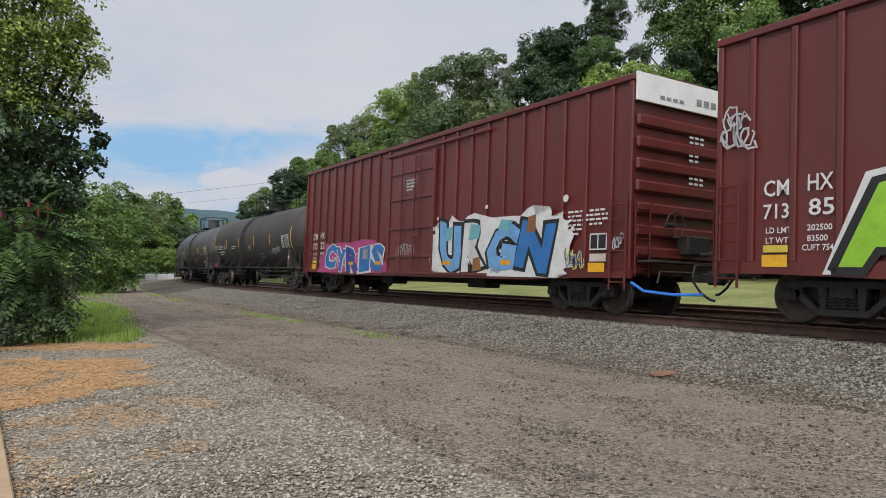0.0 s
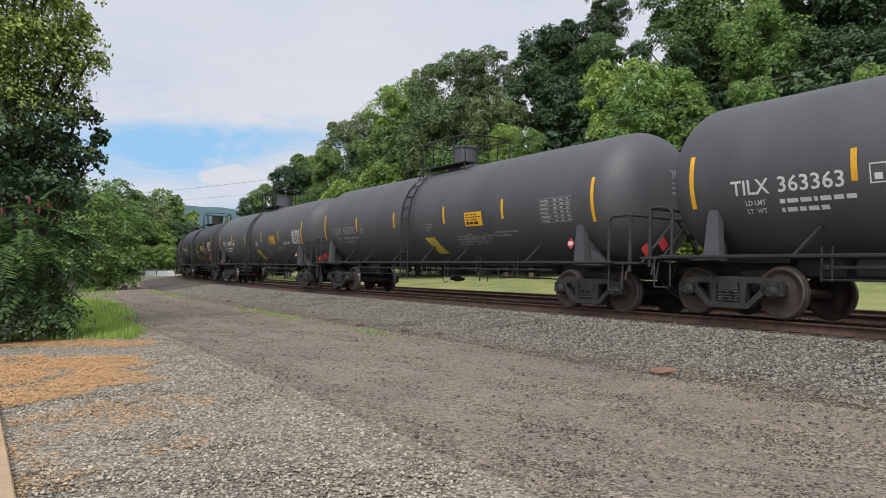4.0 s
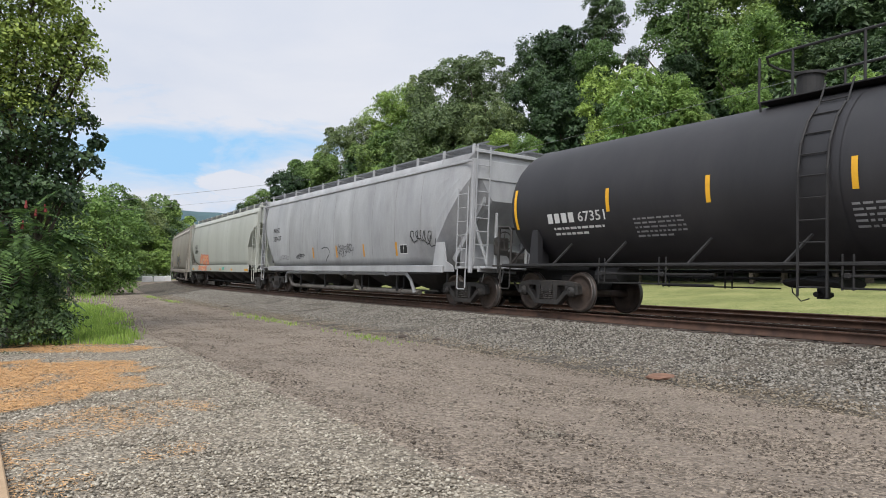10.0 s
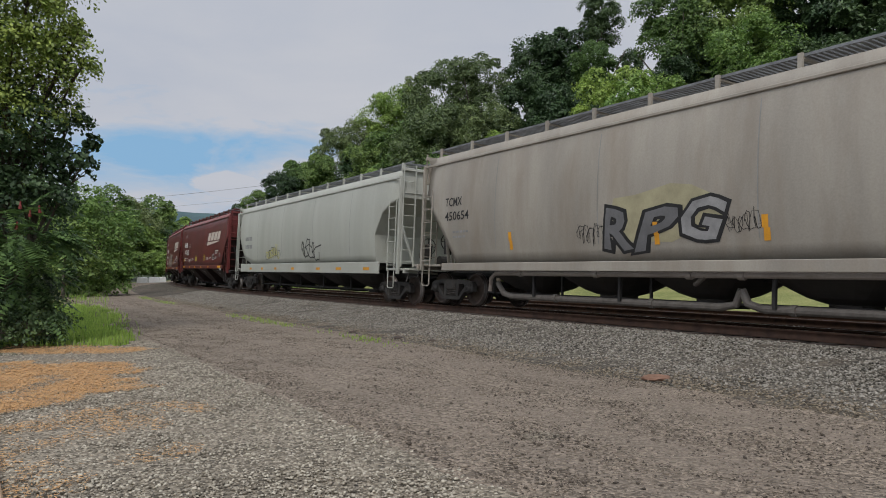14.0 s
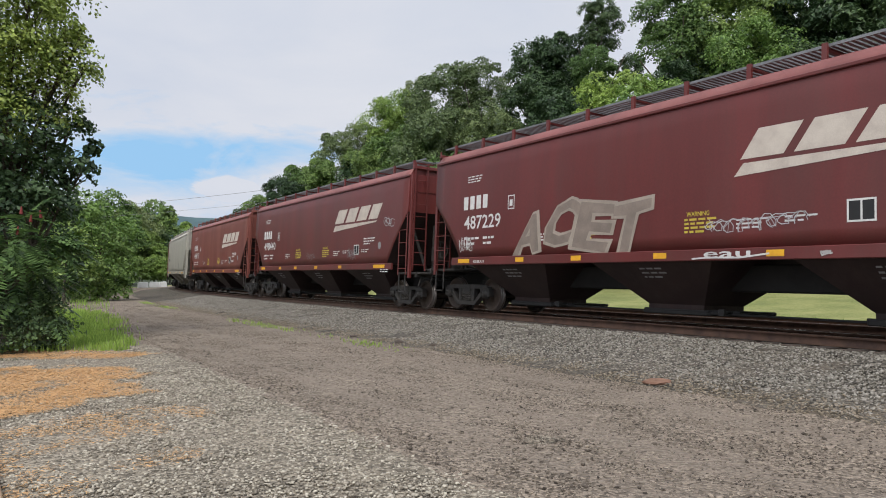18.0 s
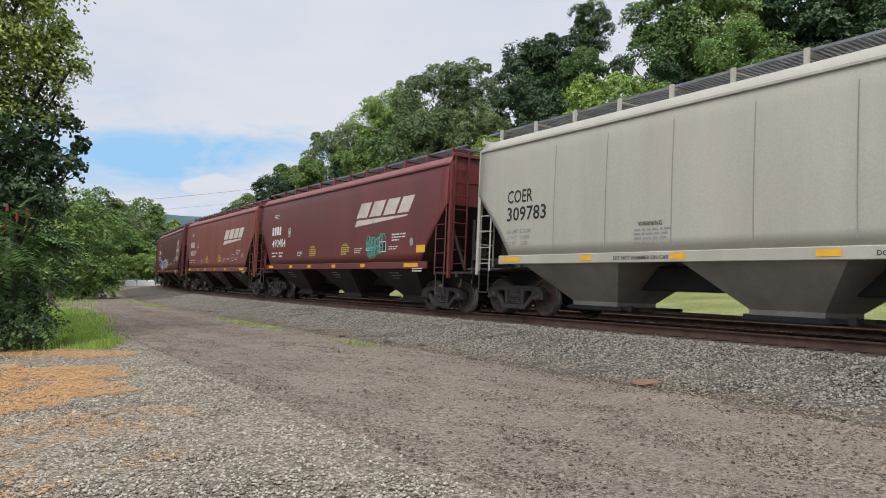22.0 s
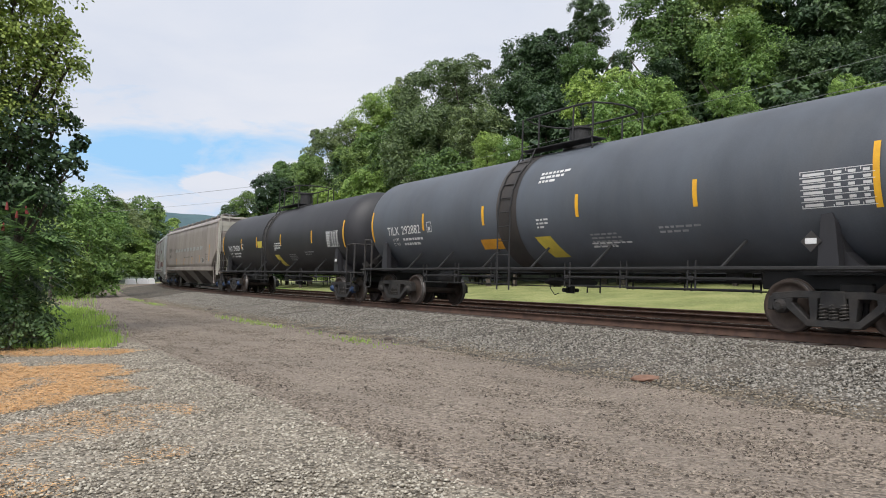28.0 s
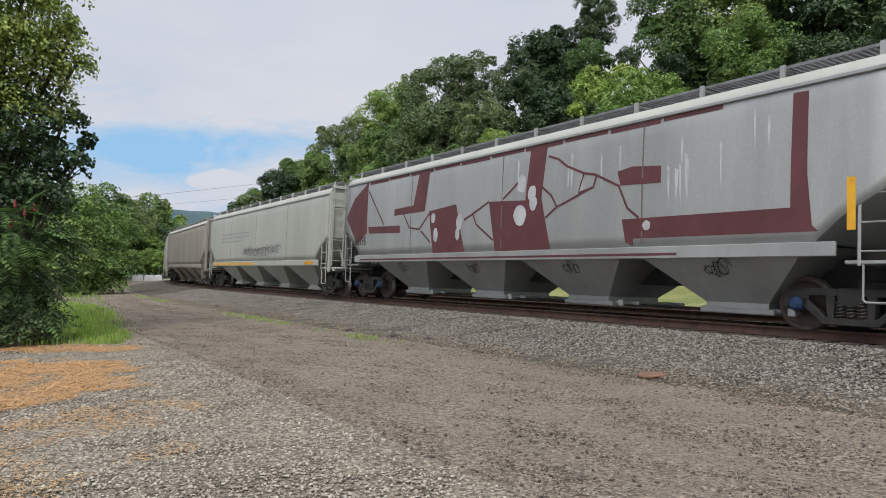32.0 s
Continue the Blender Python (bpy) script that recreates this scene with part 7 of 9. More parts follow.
# box cars
def box_marks(car, left, right):
    x = -8.35
    write(car, "CM", x, 2.10, 0.27, M["white"], box_skin, 0.46)
    write(car, "HX", x + 0.78, 2.14, 0.27, M["white"], box_skin, 0.42)
    write(car, left, x, 1.72, 0.25, M["white"], box_skin, 0.46)
    write(car, right, x + 0.80, 1.74, 0.27, M["white"], box_skin, 0.42)
    for i, (a, b) in enumerate((("LD LMT", "202500"), ("LT WT", "83500"))):
        write(car, a, x + 0.05, 1.48 - 0.17 * i, 0.10, M["white"], box_skin)
        write(car, b, x + 0.78, 1.50 - 0.17 * i, 0.10, M["white"], box_skin)
    write(car, "CUFT 7541", x + 0.70, 1.18, 0.10, M["white"], box_skin, 0.55)
    paint(car, "notice", *rects([(x, 1.16, 0.45, 0.12)]), M["yellow_panel"], box_skin, 0.006, "small yellow notice")
    paint(car, "reflector", *rects([(x, 0.92, 0.46, 0.20)]), M["yellow"], lambda x, z: 1.59, 0.004, "yellow reflective square")
    paint(car, "reflector", *rects([(8.13, 0.92, 0.5, 0.20)]), M["yellow"], lambda x, z: 1.60, 0.004, "yellow reflective square")
    paint(car, "notice", *rects([(8.13, 1.15, 0.5, 0.17)]), M["cream_logo"], box_skin, 0.006)
    paint(car, "stencil_panel", *rects([(8.13, 1.40, 0.52, 0.36)]), M["black_paint"], box_skin, 0.006)
    paint(car, "stencil_lines", *rects([(8.13, 1.40, 0.52, 0.03), (8.13, 1.73, 0.52, 0.03), (8.13, 1.40, 0.03, 0.36), (8.37, 1.40, 0.03, 0.36), (8.62, 1.40, 0.03, 0.36)]), M["white"], box_skin, 0.009)
    small_print(car, 7.4, 2.25, 0.5, 6, M["white"], box_skin, 0.045, 0.1)
    small_print(car, 8.1, 2.25, 0.5, 4, M["white"], box_skin, 0.045, 0.1)
    small_print(car, -0.3, 3.75, 0.5, 4, M["white"], lambda x, z: 1.60, 0.05, 0.1)
    scrawl(car, -0.65, 3.35, 1.1, 0.75, M["grey_mark"], lambda x, z: 1.60, 5, 0.02, 70)
    vs, fs = rects([(-0.85 + 0.2 * k, 4.62, 0.14, 0.07) for k in range(4)] + [(0.3 + 0.24 * k, 4.66, 0.17, 0.14) for k in range(4)])
    part("small_print", mesh_of("small_print", [(9.34 + 0.045, a, b) for a, b in vs], fs, M["grey_mark"]), None, car)
    for z, w in ((3.9, 0.6), (3.5, 0.5), (3.0, 0.6)):
        vs, fs = rects([(0.1 + 0.17 * k, z - 0.11 * j, 0.12, 0.05) for j in range(2) for k in range(int(w / 0.17))])
        part("small_print", mesh_of("small_print", [(9.34 + 0.045, a, b) for a, b in vs], fs, M["white"]), None, car)


box_marks(box_1, "713", "85")
box_marks(box_2, "713", "22")
bs = lambda x, z: 1.60
# box 1: white tag and a green outlined letter
scrawl(box_1, -9.25, 2.75, 0.75, 0.85, M["g_pale"], bs, 3, 0.07, 81, "pale blue-white sprayed tag")
scrawl(box_1, -9.15, 3.2, 0.5, 0.6, M["g_pale"], bs, 3, 0.06, 82)
gl_ = [(-7.15, 0.85), (-6.5, 2.2), (-5.75, 2.35), (-5.5, 0.8), (-6.0, 0.8), (-6.1, 1.15), (-6.45, 1.15), (-6.65, 0.85)]
fat_letters(box_1, [[(u + (0.14 if u > -6 else -0.14), v + (0.14 if v > 1.5 else -0.05)) for u, v in gl_]], ["white"], None, bs, 0, 0.004)
fat_letters(box_1, [gl_], ["g_lime"], "black_paint", bs, 0.14, 0.006, "lime green outlined graffiti")
fat_letters(box_1, [[(-6.25, 1.4), (-6.1, 1.85), (-6.0, 1.4)]], ["black_paint"], None, bs, 0, 0.011)
fat_letters(box_1, [[(-5.3, 0.85), (-5.2, 2.3), (-4.2, 2.35), (-4.3, 0.85)], [(-4.0, 0.85), (-3.9, 2.3), (-3.0, 2.3), (-3.1, 0.85)]], ["g_lime", "g_lemon"], "black_paint", bs, 0.14, 0.006)
# box 2: the large blue piece on a white splash
r = random.Random(15)
splash = []
for k in range(97):
    a = 2 * math.pi * k / 96
    u_, v_ = 4.5 + 2.95 * math.copysign(abs(math.cos(a)) ** 0.45, math.cos(a)), 1.50 + 0.78 * math.copysign(abs(math.sin(a)) ** 0.45, math.sin(a))
    burst = 0.22 * max(0.0, math.sin(k * 1.31)) + r.uniform(0, 0.08)
    splash.append((u_ + burst * math.cos(a), max(v_ + burst * max(math.sin(a), -0.2), 0.78)))
fat_letters(box_2, [splash[:-1]], ["white"], None, bs, 0, 0.004, "large blue, teal and brown graffiti on a white splash")
for u_, v_, q in ((1.45, 2.15, 0.07), (1.7, 2.45, 0.05), (4.2, 2.62, 0.06), (7.35, 2.6, 0.09), (7.6, 1.9, 0.06)):
    paint(box_2, "paint_drop", *blob(u_, v_, q, q, 10, 0.1), M["white"], bs, 0.004)
sprayed_word(box_2, "URGN", 1.80, 0.82, 5.0, 1.50, ["g_sky", "g_offwhite", "g_sky", "g_blue"], "black_paint", bs, 21, 0.006, "large blue and white sprayed lettering with black rims", 0.07, 0.13, 0.10)
fat_letters(box_2, [[(2.2, 1.75), (2.25, 2.15), (2.55, 2.15), (2.5, 1.8)], [(3.4, 1.75), (3.5, 2.2), (3.95, 2.15), (3.9, 1.8)], [(4.75, 2.0), (4.9, 2.25), (5.4, 2.2), (5.2, 1.95)]], ["g_teal"], None, bs, 0, 0.014)
fat_letters(box_2, [[(5.95, 1.85), (6.0, 2.25), (6.3, 2.3), (6.3, 1.9)], [(3.6, 0.9), (3.65, 1.25), (3.95, 1.3), (4.05, 0.95)]], ["g_brown"], None, bs, 0, 0.014)
scrawl(box_2, 4.45, 0.82, 0.45, 0.22, M["g_navy"], bs, 4, 0.02, 82)
scrawl(box_2, 7.3, 0.95, 0.7, 0.55, M["g_lemon"], bs, 4, 0.05, 83)
scrawl(box_2, 7.3, 0.95, 0.7, 0.55, M["g_navy"], bs, 4, 0.025, 84)
scrawl(box_2, 8.85, 1.35, 0.3, 0.45, M["g_pale"], bs, 2, 0.05, 85)
for x in (2.05, 4.9):
    paint(box_2, "reflector", *rects([(x, 1.08, 0.42, 0.12)]), M["g_orange"], bs, 0.012, "orange reflective strip")
# box 2: the smaller blue and pink piece
pink = [(-7.7, 0.8), (-7.4, 1.1), (-7.5, 1.4), (-7.0, 1.5), (-6.9, 1.95), (-6.2, 1.85), (-5.6, 1.95), (-4.6, 1.9), (-3.4, 2.0), (-2.6, 1.95), (-2.0, 1.8), (-1.75, 1.3), (-1.3, 0.9), (-1.2, 0.8)]
fat_letters(box_2, [pink], ["g_pink"], None, bs, 0, 0.004, "blue and navy graffiti edged in white and pink")
sprayed_word(box_2, "CYRIS", -7.0, 0.82, 5.3, 1.0, ["g_blue", "g_blue", "g_navy"], "g_offwhite", bs, 12, 0.006, "blue and navy lettering with white rims", 0.06, 0.10)
scrawl(box_2, -6.7, 0.9, 4.8, 0.7, M["g_offwhite"], bs, 8, 0.045, 86)
for x in (-4.6, -2.4):
    paint(box_2, "reflector", *rects([(x, 1.08, 0.42, 0.12)]), M["g_orange"], bs, 0.012, "orange reflective strip")
paint(box_2, "notice", *rects([(-3.4, 1.3, 0.4, 0.35)]), M["grey_mark"], bs, 0.011, "bare grey metal plate")
scrawl(box_2, -0.9, 1.2, 1.2, 0.6, M["g_pale"], bs, 4, 0.03, 87)
# blue rope on the coupling between the two box cars
bm = bmesh.new()
pts = [(9.35, -1.55, 0.72), (9.6, -1.45, 0.55), (10.1, -1.2, 0.50), (10.6, -0.9, 0.52)]
for a, b in zip(pts, pts[1:]):
    rod(bm, a, b, 0.03, 6)
part("blue_rope", bm, M["g_brightblue"], box_2, "bright blue rope at the coupling")

# seams of the rounded side sheets
for car, xs, sk in ((P_["p1"], [-7.0, -5.3, -3.6, -1.9, -0.2, 1.5, 3.2, 4.9, 6.6], pellet_skin), (P_["p2"], [-6.1, -3.2, -0.4, 2.6, 5.6], pellet_skin), (P_["p3"], [-5.6, -1.9, 1.9, 5.6], pellet_skin), (P_["p4"], [-5.6, -1.9, 1.9, 5.6], pellet_skin), (c5, [-5.0, -3.4, -1.7, 0.0, 1.7, 3.4, 5.0], grain_skin)):
    for x in xs:
        paint(car, "sheet_seam", *rects([(x, 1.55 + 0.4 * k, 0.022, 0.4) for k in range(6)]), M["seam_shade"], sk, 0.006)

# ---- loose stones, needles and grass (stuff) ----
def random_turns(r, n):
    q = r.normal(size=(n, 4))
    q /= np.linalg.norm(q, axis=1)[:, None]
    w, x, y, z = q.T
    return np.stack([1 - 2 * (y * y + z * z), 2 * (x * y - z * w), 2 * (x * z + y * w), 2 * (x * y + z * w), 1 - 2 * (x * x + z * z), 2 * (y * z - x * w), 2 * (x * z - y * w), 2 * (y * z + x * w), 1 - 2 * (x * x + y * y)], 1).reshape(n, 3, 3)


OCT_V = np.array([(1, 0, 0), (-1, 0, 0), (0, 1, 0), (0, -1, 0), (0, 0, 1), (0, 0, -1)], float)
OCT_F = np.array([(0, 2, 4), (2, 1, 4), (1, 3, 4), (3, 0, 4), (2, 0, 5), (1, 2, 5), (3, 1, 5), (0, 3, 5)])


def stones(name, at, size, mat, seed, label, flat=0.7):
    """Angular stones of the given radii at points (n, 3)."""
    r = np.random.default_rng(seed)
    n = len(at)
    v = OCT_V[None] * r.uniform(0.65, 1.35, (n, 6, 1)) + r.normal(0, 0.16, (n, 6, 3))
    v = np.einsum("nij,nkj->nki", random_turns(r, n), v * r.uniform(0.6, 1.2, (n, 1, 3)))
    v[:, :, 2] *= flat
    v = v * size[:, None, None] + at[:, None, :]
    f = (OCT_F[None] + 6 * np.arange(n)[:, None, None]).reshape(-1, 3)
    return thing(name, label, "gravel", kind="stuff", data=fast_mesh(name, v.reshape(-1, 3), f, mat))


def track_points(r, n, s_lo, s_hi, l_lo, l_hi, near=1.0):
    """Random points beside the track, denser towards the end nearest the road's bend to the camera."""
    s = s_hi - (s_hi - s_lo) * r.uniform(0, 1, n) ** near
    l = r.uniform(l_lo, l_hi, n)
    h = np.interp(s, _s, _h)
    return np.interp(s, _s, _x) + l * np.sin(h), np.interp(s, _s, _y) - l * np.cos(h), np.interp(s, _s, _z), s, l


r = np.random.default_rng(11)
px_, py_, pz_, ps_, pl_ = track_points(r, 135000, -36, 14, 1.2, 5.0, 1.5)
up_ = np.interp(pl_, _L, _U)
keep = (pl_ < 4.4) | (r.uniform(0, 1, len(pl_)) < 0.6)
toe = pl_ > r.normal(4.0, 0.3, len(pl_))
sz = r.uniform(0.013, 0.031, len(pl_)) * np.where(toe, 0.85, 1.0)
at_ = np.stack([px_, py_, pz_ + up_ + sz * 0.25], 1)
stones("ballast_stones", at_[keep & ~toe], sz[keep & ~toe], M["ballast_stone"], 12, "loose crushed grey ballast stones on the bank")
stones("ballast_stones", at_[keep & toe], sz[keep & toe], M["toe_stone"], 18, "tan dirty ballast stones at the bank's foot", 0.6)
px_, py_, pz_, ps_, pl_ = track_points(r, 9000, -40, 16, -6.2, 1.2, 1.3)
sz = r.uniform(0.024, 0.045, len(pl_))
stones("ballast_stones", np.stack([px_, py_, pz_ + np.interp(pl_, _L, _U) + 0.01], 1), sz, M["ballast_stone"], 13, "loose ballast stones between the rails")
ax_, ay_ = r.uniform(-9, 5.5, 130000), 2.6 + 14.5 * r.uniform(0, 1, 130000) ** 1.35
s_, l_ = beside(ax_, ay_)
edge_ = 8.7 + 0.35 * np.sin(s_ * 0.9) + r.normal(0, 0.25, len(s_))
keep = (l_ > edge_) & (l_ < 15.5) & (np.abs(ax_) < ay_ * 0.72 + 0.6)
ax_, ay_, s_ = ax_[keep], ay_[keep], s_[keep]
sz = r.uniform(0.009, 0.024, len(ax_)) * r.choice([0.8, 1.0, 1.25], len(ax_))
stones("lot_stones", np.stack([ax_, ay_, GRADE * s_ + sz * 0.15], 1), sz, M["lot_stone"], 14, "pale loose gravel of the lot", 0.6)
px_, py_, pz_, ps_, pl_ = track_points(r, 150000, -34, 12, 4.7, 9.2, 1.7)
clump = np.array([noise.fractal((a * 1.3, b * 1.3, 5.0), 0.9, 2.0, 4) for a, b in zip(px_, py_)])
keep = (r.uniform(0, 1, len(pl_)) < 1.0 - 0.6 * np.clip([_marks(q) for q in pl_], 0, 1)) & (clump > r.normal(-0.3, 0.35, len(pl_)))
sz = r.uniform(0.007, 0.016, len(pl_)) * r.choice([0.8, 1.0, 1.7], len(pl_), p=[0.5, 0.42, 0.08])
stones("road_stones", np.stack([px_, py_, pz_ - 0.478 + sz * 0.2], 1)[keep], sz[keep], M["road_stone"], 15, "small loose stones on the gravel road", 0.6)


def inside(poly, x, y):
    c = np.zeros(len(x), bool)
    for (x0, y0), (x1, y1) in zip(poly, poly[1:] + poly[:1]):
        hit = ((y0 > y) != (y1 > y)) & (x < (x1 - x0) * (y - y0) / (y1 - y0 + 1e-9) + x0)
        c ^= hit
    return c


def flecks(at, length, width, mat, name, seed, label, category, tilt=0.25, kind="stuff"):
    """Thin flat slivers lying about."""
    r = np.random.default_rng(seed)
    n = len(at)
    a = r.uniform(0, 2 * math.pi, n)
    d = np.stack([np.cos(a), np.sin(a), r.normal(0, tilt, n)], 1)
    w = np.stack([-np.sin(a), np.cos(a), r.normal(0, 0.3, n)], 1)
    L = (r.uniform(0.5, 1.2, n) * length)[:, None]
    W = (r.uniform(0.6, 1.2, n) * width)[:, None]
    v = np.stack([at - d * L / 2 - w * W / 2, at + d * L / 2 - w * W / 2 * 0.5, at + d * L / 2 + w * W / 2 * 0.5, at - d * L / 2 + w * W / 2], 1).reshape(-1, 3)
    return thing(name, label, category, kind=kind, data=fast_mesh(name, v, np.arange(4 * n).reshape(n, 4), mat))


PATCH = [(-8.2, 12.2), (-7.35, 10.4), (-5.6, 8.35), (-4.64, 8.45), (-4.2, 9.2), (-3.85, 9.9), (-4.5, 11.6), (-5.2, 13.1), (-6.2, 12.9), (-7.2, 13.4)]
nx_, ny_ = r.uniform(-10, -2.2, 90000), r.uniform(5.0, 16.6, 90000)
fuzz = np.array([noise.fractal((a * 1.1, b * 1.1, 3.0), 0.8, 2.0, 5) for a, b in zip(nx_, ny_)])
core = inside(PATCH, nx_ + fuzz * 0.8 + 0.45, ny_ + fuzz * 0.9)
rim = inside([(-12, 14.6), (-6.4, 14.4), (-5.9, 15.4), (-9.0, 16.4), (-12, 16.6)], nx_, ny_)
loose = np.zeros(len(nx_), bool)
for cx, cy, cr in ((-3.7, 7.9, 0.75), (-3.5, 6.4, 0.6), (-2.5, 6.5, 0.25), (-3.4, 8.6, 0.5), (-3.1, 5.6, 0.35), (-4.2, 7.2, 0.5)):
    loose |= (nx_ - cx) ** 2 + (ny_ - cy) ** 2 < cr * cr * (1 + fuzz * 2)
pick = (core & (fuzz > r.normal(-0.25, 0.3, len(nx_)))) | (rim & (fuzz > r.normal(0.15, 0.3, len(nx_)))) | (loose & (fuzz > r.normal(0.1, 0.3, len(nx_))) & (r.uniform(0, 1, len(nx_)) < 0.22))
sx_, sy_ = nx_[pick], ny_[pick]
sx_, sy_ = np.repeat(sx_, 7) + r.normal(0, 0.06, 7 * len(sx_)), np.repeat(sy_, 7) + r.normal(0, 0.07, 7 * len(sy_))
ss_, _q = beside(sx_, sy_)
flecks(np.stack([sx_, sy_, GRADE * ss_ + r.uniform(0.012, 0.022, len(sx_))], 1), 0.05, 0.008, M["straw"], "dead_needles", 16, "patch of orange dead pine needles on the gravel", "leaf litter", 0.06)


def blades(name, x, y, z, height, mat, seed, label):
    """Upright grass blades."""
    r = np.random.default_rng(seed)
    n = len(x)
    a = r.uniform(0, 2 * math.pi, n)
    b = r.uniform(0, 2 * math.pi, n)
    h = height * r.uniform(0.5, 1.25, n)
    w = 0.012 + 0.006 * r.uniform(0, 1, n)
    lean = r.uniform(0.1, 0.55, n) * h
    o = np.stack([x, y, z], 1)
    wv = np.stack([np.cos(a) * w, np.sin(a) * w, 0 * w], 1)
    mid = o + np.stack([np.cos(b) * lean * 0.35, np.sin(b) * lean * 0.35, h * 0.6], 1)
    tip = o + np.stack([np.cos(b) * lean, np.sin(b) * lean, h], 1)
    v = np.stack([o - wv, o + wv, mid + wv * 0.7, mid - wv * 0.7, tip], 1).reshape(-1, 3)
    k = 5 * np.arange(n)[:, None]
    f = np.concatenate([k + [[0, 1, 2]], k + [[0, 2, 3]], k + [[3, 2, 4]]])
    return thing(name, label, "grass", kind="stuff", data=fast_mesh(name, v, f, mat))


def grass_area(poly, n, height, seed, label, lo=-0.15):
    r = np.random.default_rng(seed)
    p = np.array(poly)
    x, y = r.uniform(p[:, 0].min(), p[:, 0].max(), n), r.uniform(p[:, 1].min(), p[:, 1].max(), n)
    fz = np.array([noise.fractal((a * 0.8, b * 0.8, 9.0 + seed), 0.8, 2.0, 4) for a, b in zip(x, y)])
    k = inside(poly, x + fz * 1.0, y + fz * 1.2) & (fz > lo * r.uniform(0, 1, len(x)))
    s, _ = beside(x[k], y[k])
    return blades("grass", x[k], y[k], GRADE * np.clip(s, S_A, S_B), height, M["grass"], seed + 50, label)


grass_area([(-9.6, 16.2), (-6.9, 15.9), (-7.3, 17.6), (-9.3, 20.6), (-11.0, 25.0), (-15.0, 32.0), (-18.5, 36), (-17.5, 33), (-13.5, 25.5), (-10.8, 20)], 52000, 0.17, 21, "bright green uncut grass at the road's edge", -0.5)
grass_area([(-18, 36), (-15.5, 34.5), (-28, 60), (-42, 86), (-45, 86)], 16000, 0.35, 22, "grass verge along the far road", -0.2)
px_, py_, pz_, ps_, pl_ = track_points(r, 9000, -46, 0, 4.72, 5.55, 1.0)
dens = np.zeros(len(ps_))
for c, w, a in ((-3.4, 1.0, 0.8), (-2.4, 0.6, 0.6), (-11.2, 2.2, 1.0), (-9.2, 1.0, 0.9), (-13.6, 0.9, 0.9), (-27.5, 2.0, 0.8), (-34.0, 2.4, 0.8), (-6.0, 0.5, 0.2)):
    dens = np.maximum(dens, a * np.exp(-((ps_ - c) / w) ** 2) * np.exp(-((pl_ - 5.1) / 0.25) ** 2))
k = r.uniform(0, 1, len(ps_)) < dens * 0.55
blades("grass", px_[k], py_[k], pz_[k] - 0.49, 0.085, M["grass"], 23, "low grass tufts along the foot of the ballast")
# ragged longer grass at the lawn's near rim
px_, py_, pz_, ps_, pl_ = track_points(r, 14000, -60, 22, -9.5, -6.6, 1.0)
blades("grass", px_, py_, ground_z(px_, py_), 0.16, M["grass"], 24, "grass fringe of the lawn beyond the tracks")


# ---- trees ----
def leaf_quads(at, normal, size, r, aspect=0.55):
    """Pointed leaves at points, lying roughly across the normals."""
    n = len(at)
    t = r.normal(size=(n, 3))
    nn = normal + r.normal(0, 0.55, (n, 3))
    nn /= np.linalg.norm(nn, axis=1)[:, None] + 1e-9
    t -= (t * nn).sum(1)[:, None] * nn
    t /= np.linalg.norm(t, axis=1)[:, None] + 1e-9
    b = np.cross(nn, t)
    s = (size * r.uniform(0.6, 1.3, n))[:, None]
    return np.stack([at - t * s * 0.5, at + b * s * 0.5 * aspect, at + t * s * 0.5, at - b * s * 0.5 * aspect], 1).reshape(-1, 3)


def leaf_tris(at, normal, size, r):
    """Small pointed leaves, one triangle each."""
    n = len(at)
    t = r.normal(size=(n, 3))
    nn = normal + r.normal(0, 0.5, (n, 3))
    nn /= np.linalg.norm(nn, axis=1)[:, None] + 1e-9
    t -= (t * nn).sum(1)[:, None] * nn
    t /= np.linalg.norm(t, axis=1)[:, None] + 1e-9
    b = np.cross(nn, t)
    s = (size * r.uniform(0.6, 1.35, n))[:, None]
    return np.stack([at - t * s * 0.4 + b * s * 0.36, at - t * s * 0.4 - b * s * 0.36, at + t * s * 0.7], 1).reshape(-1, 3)


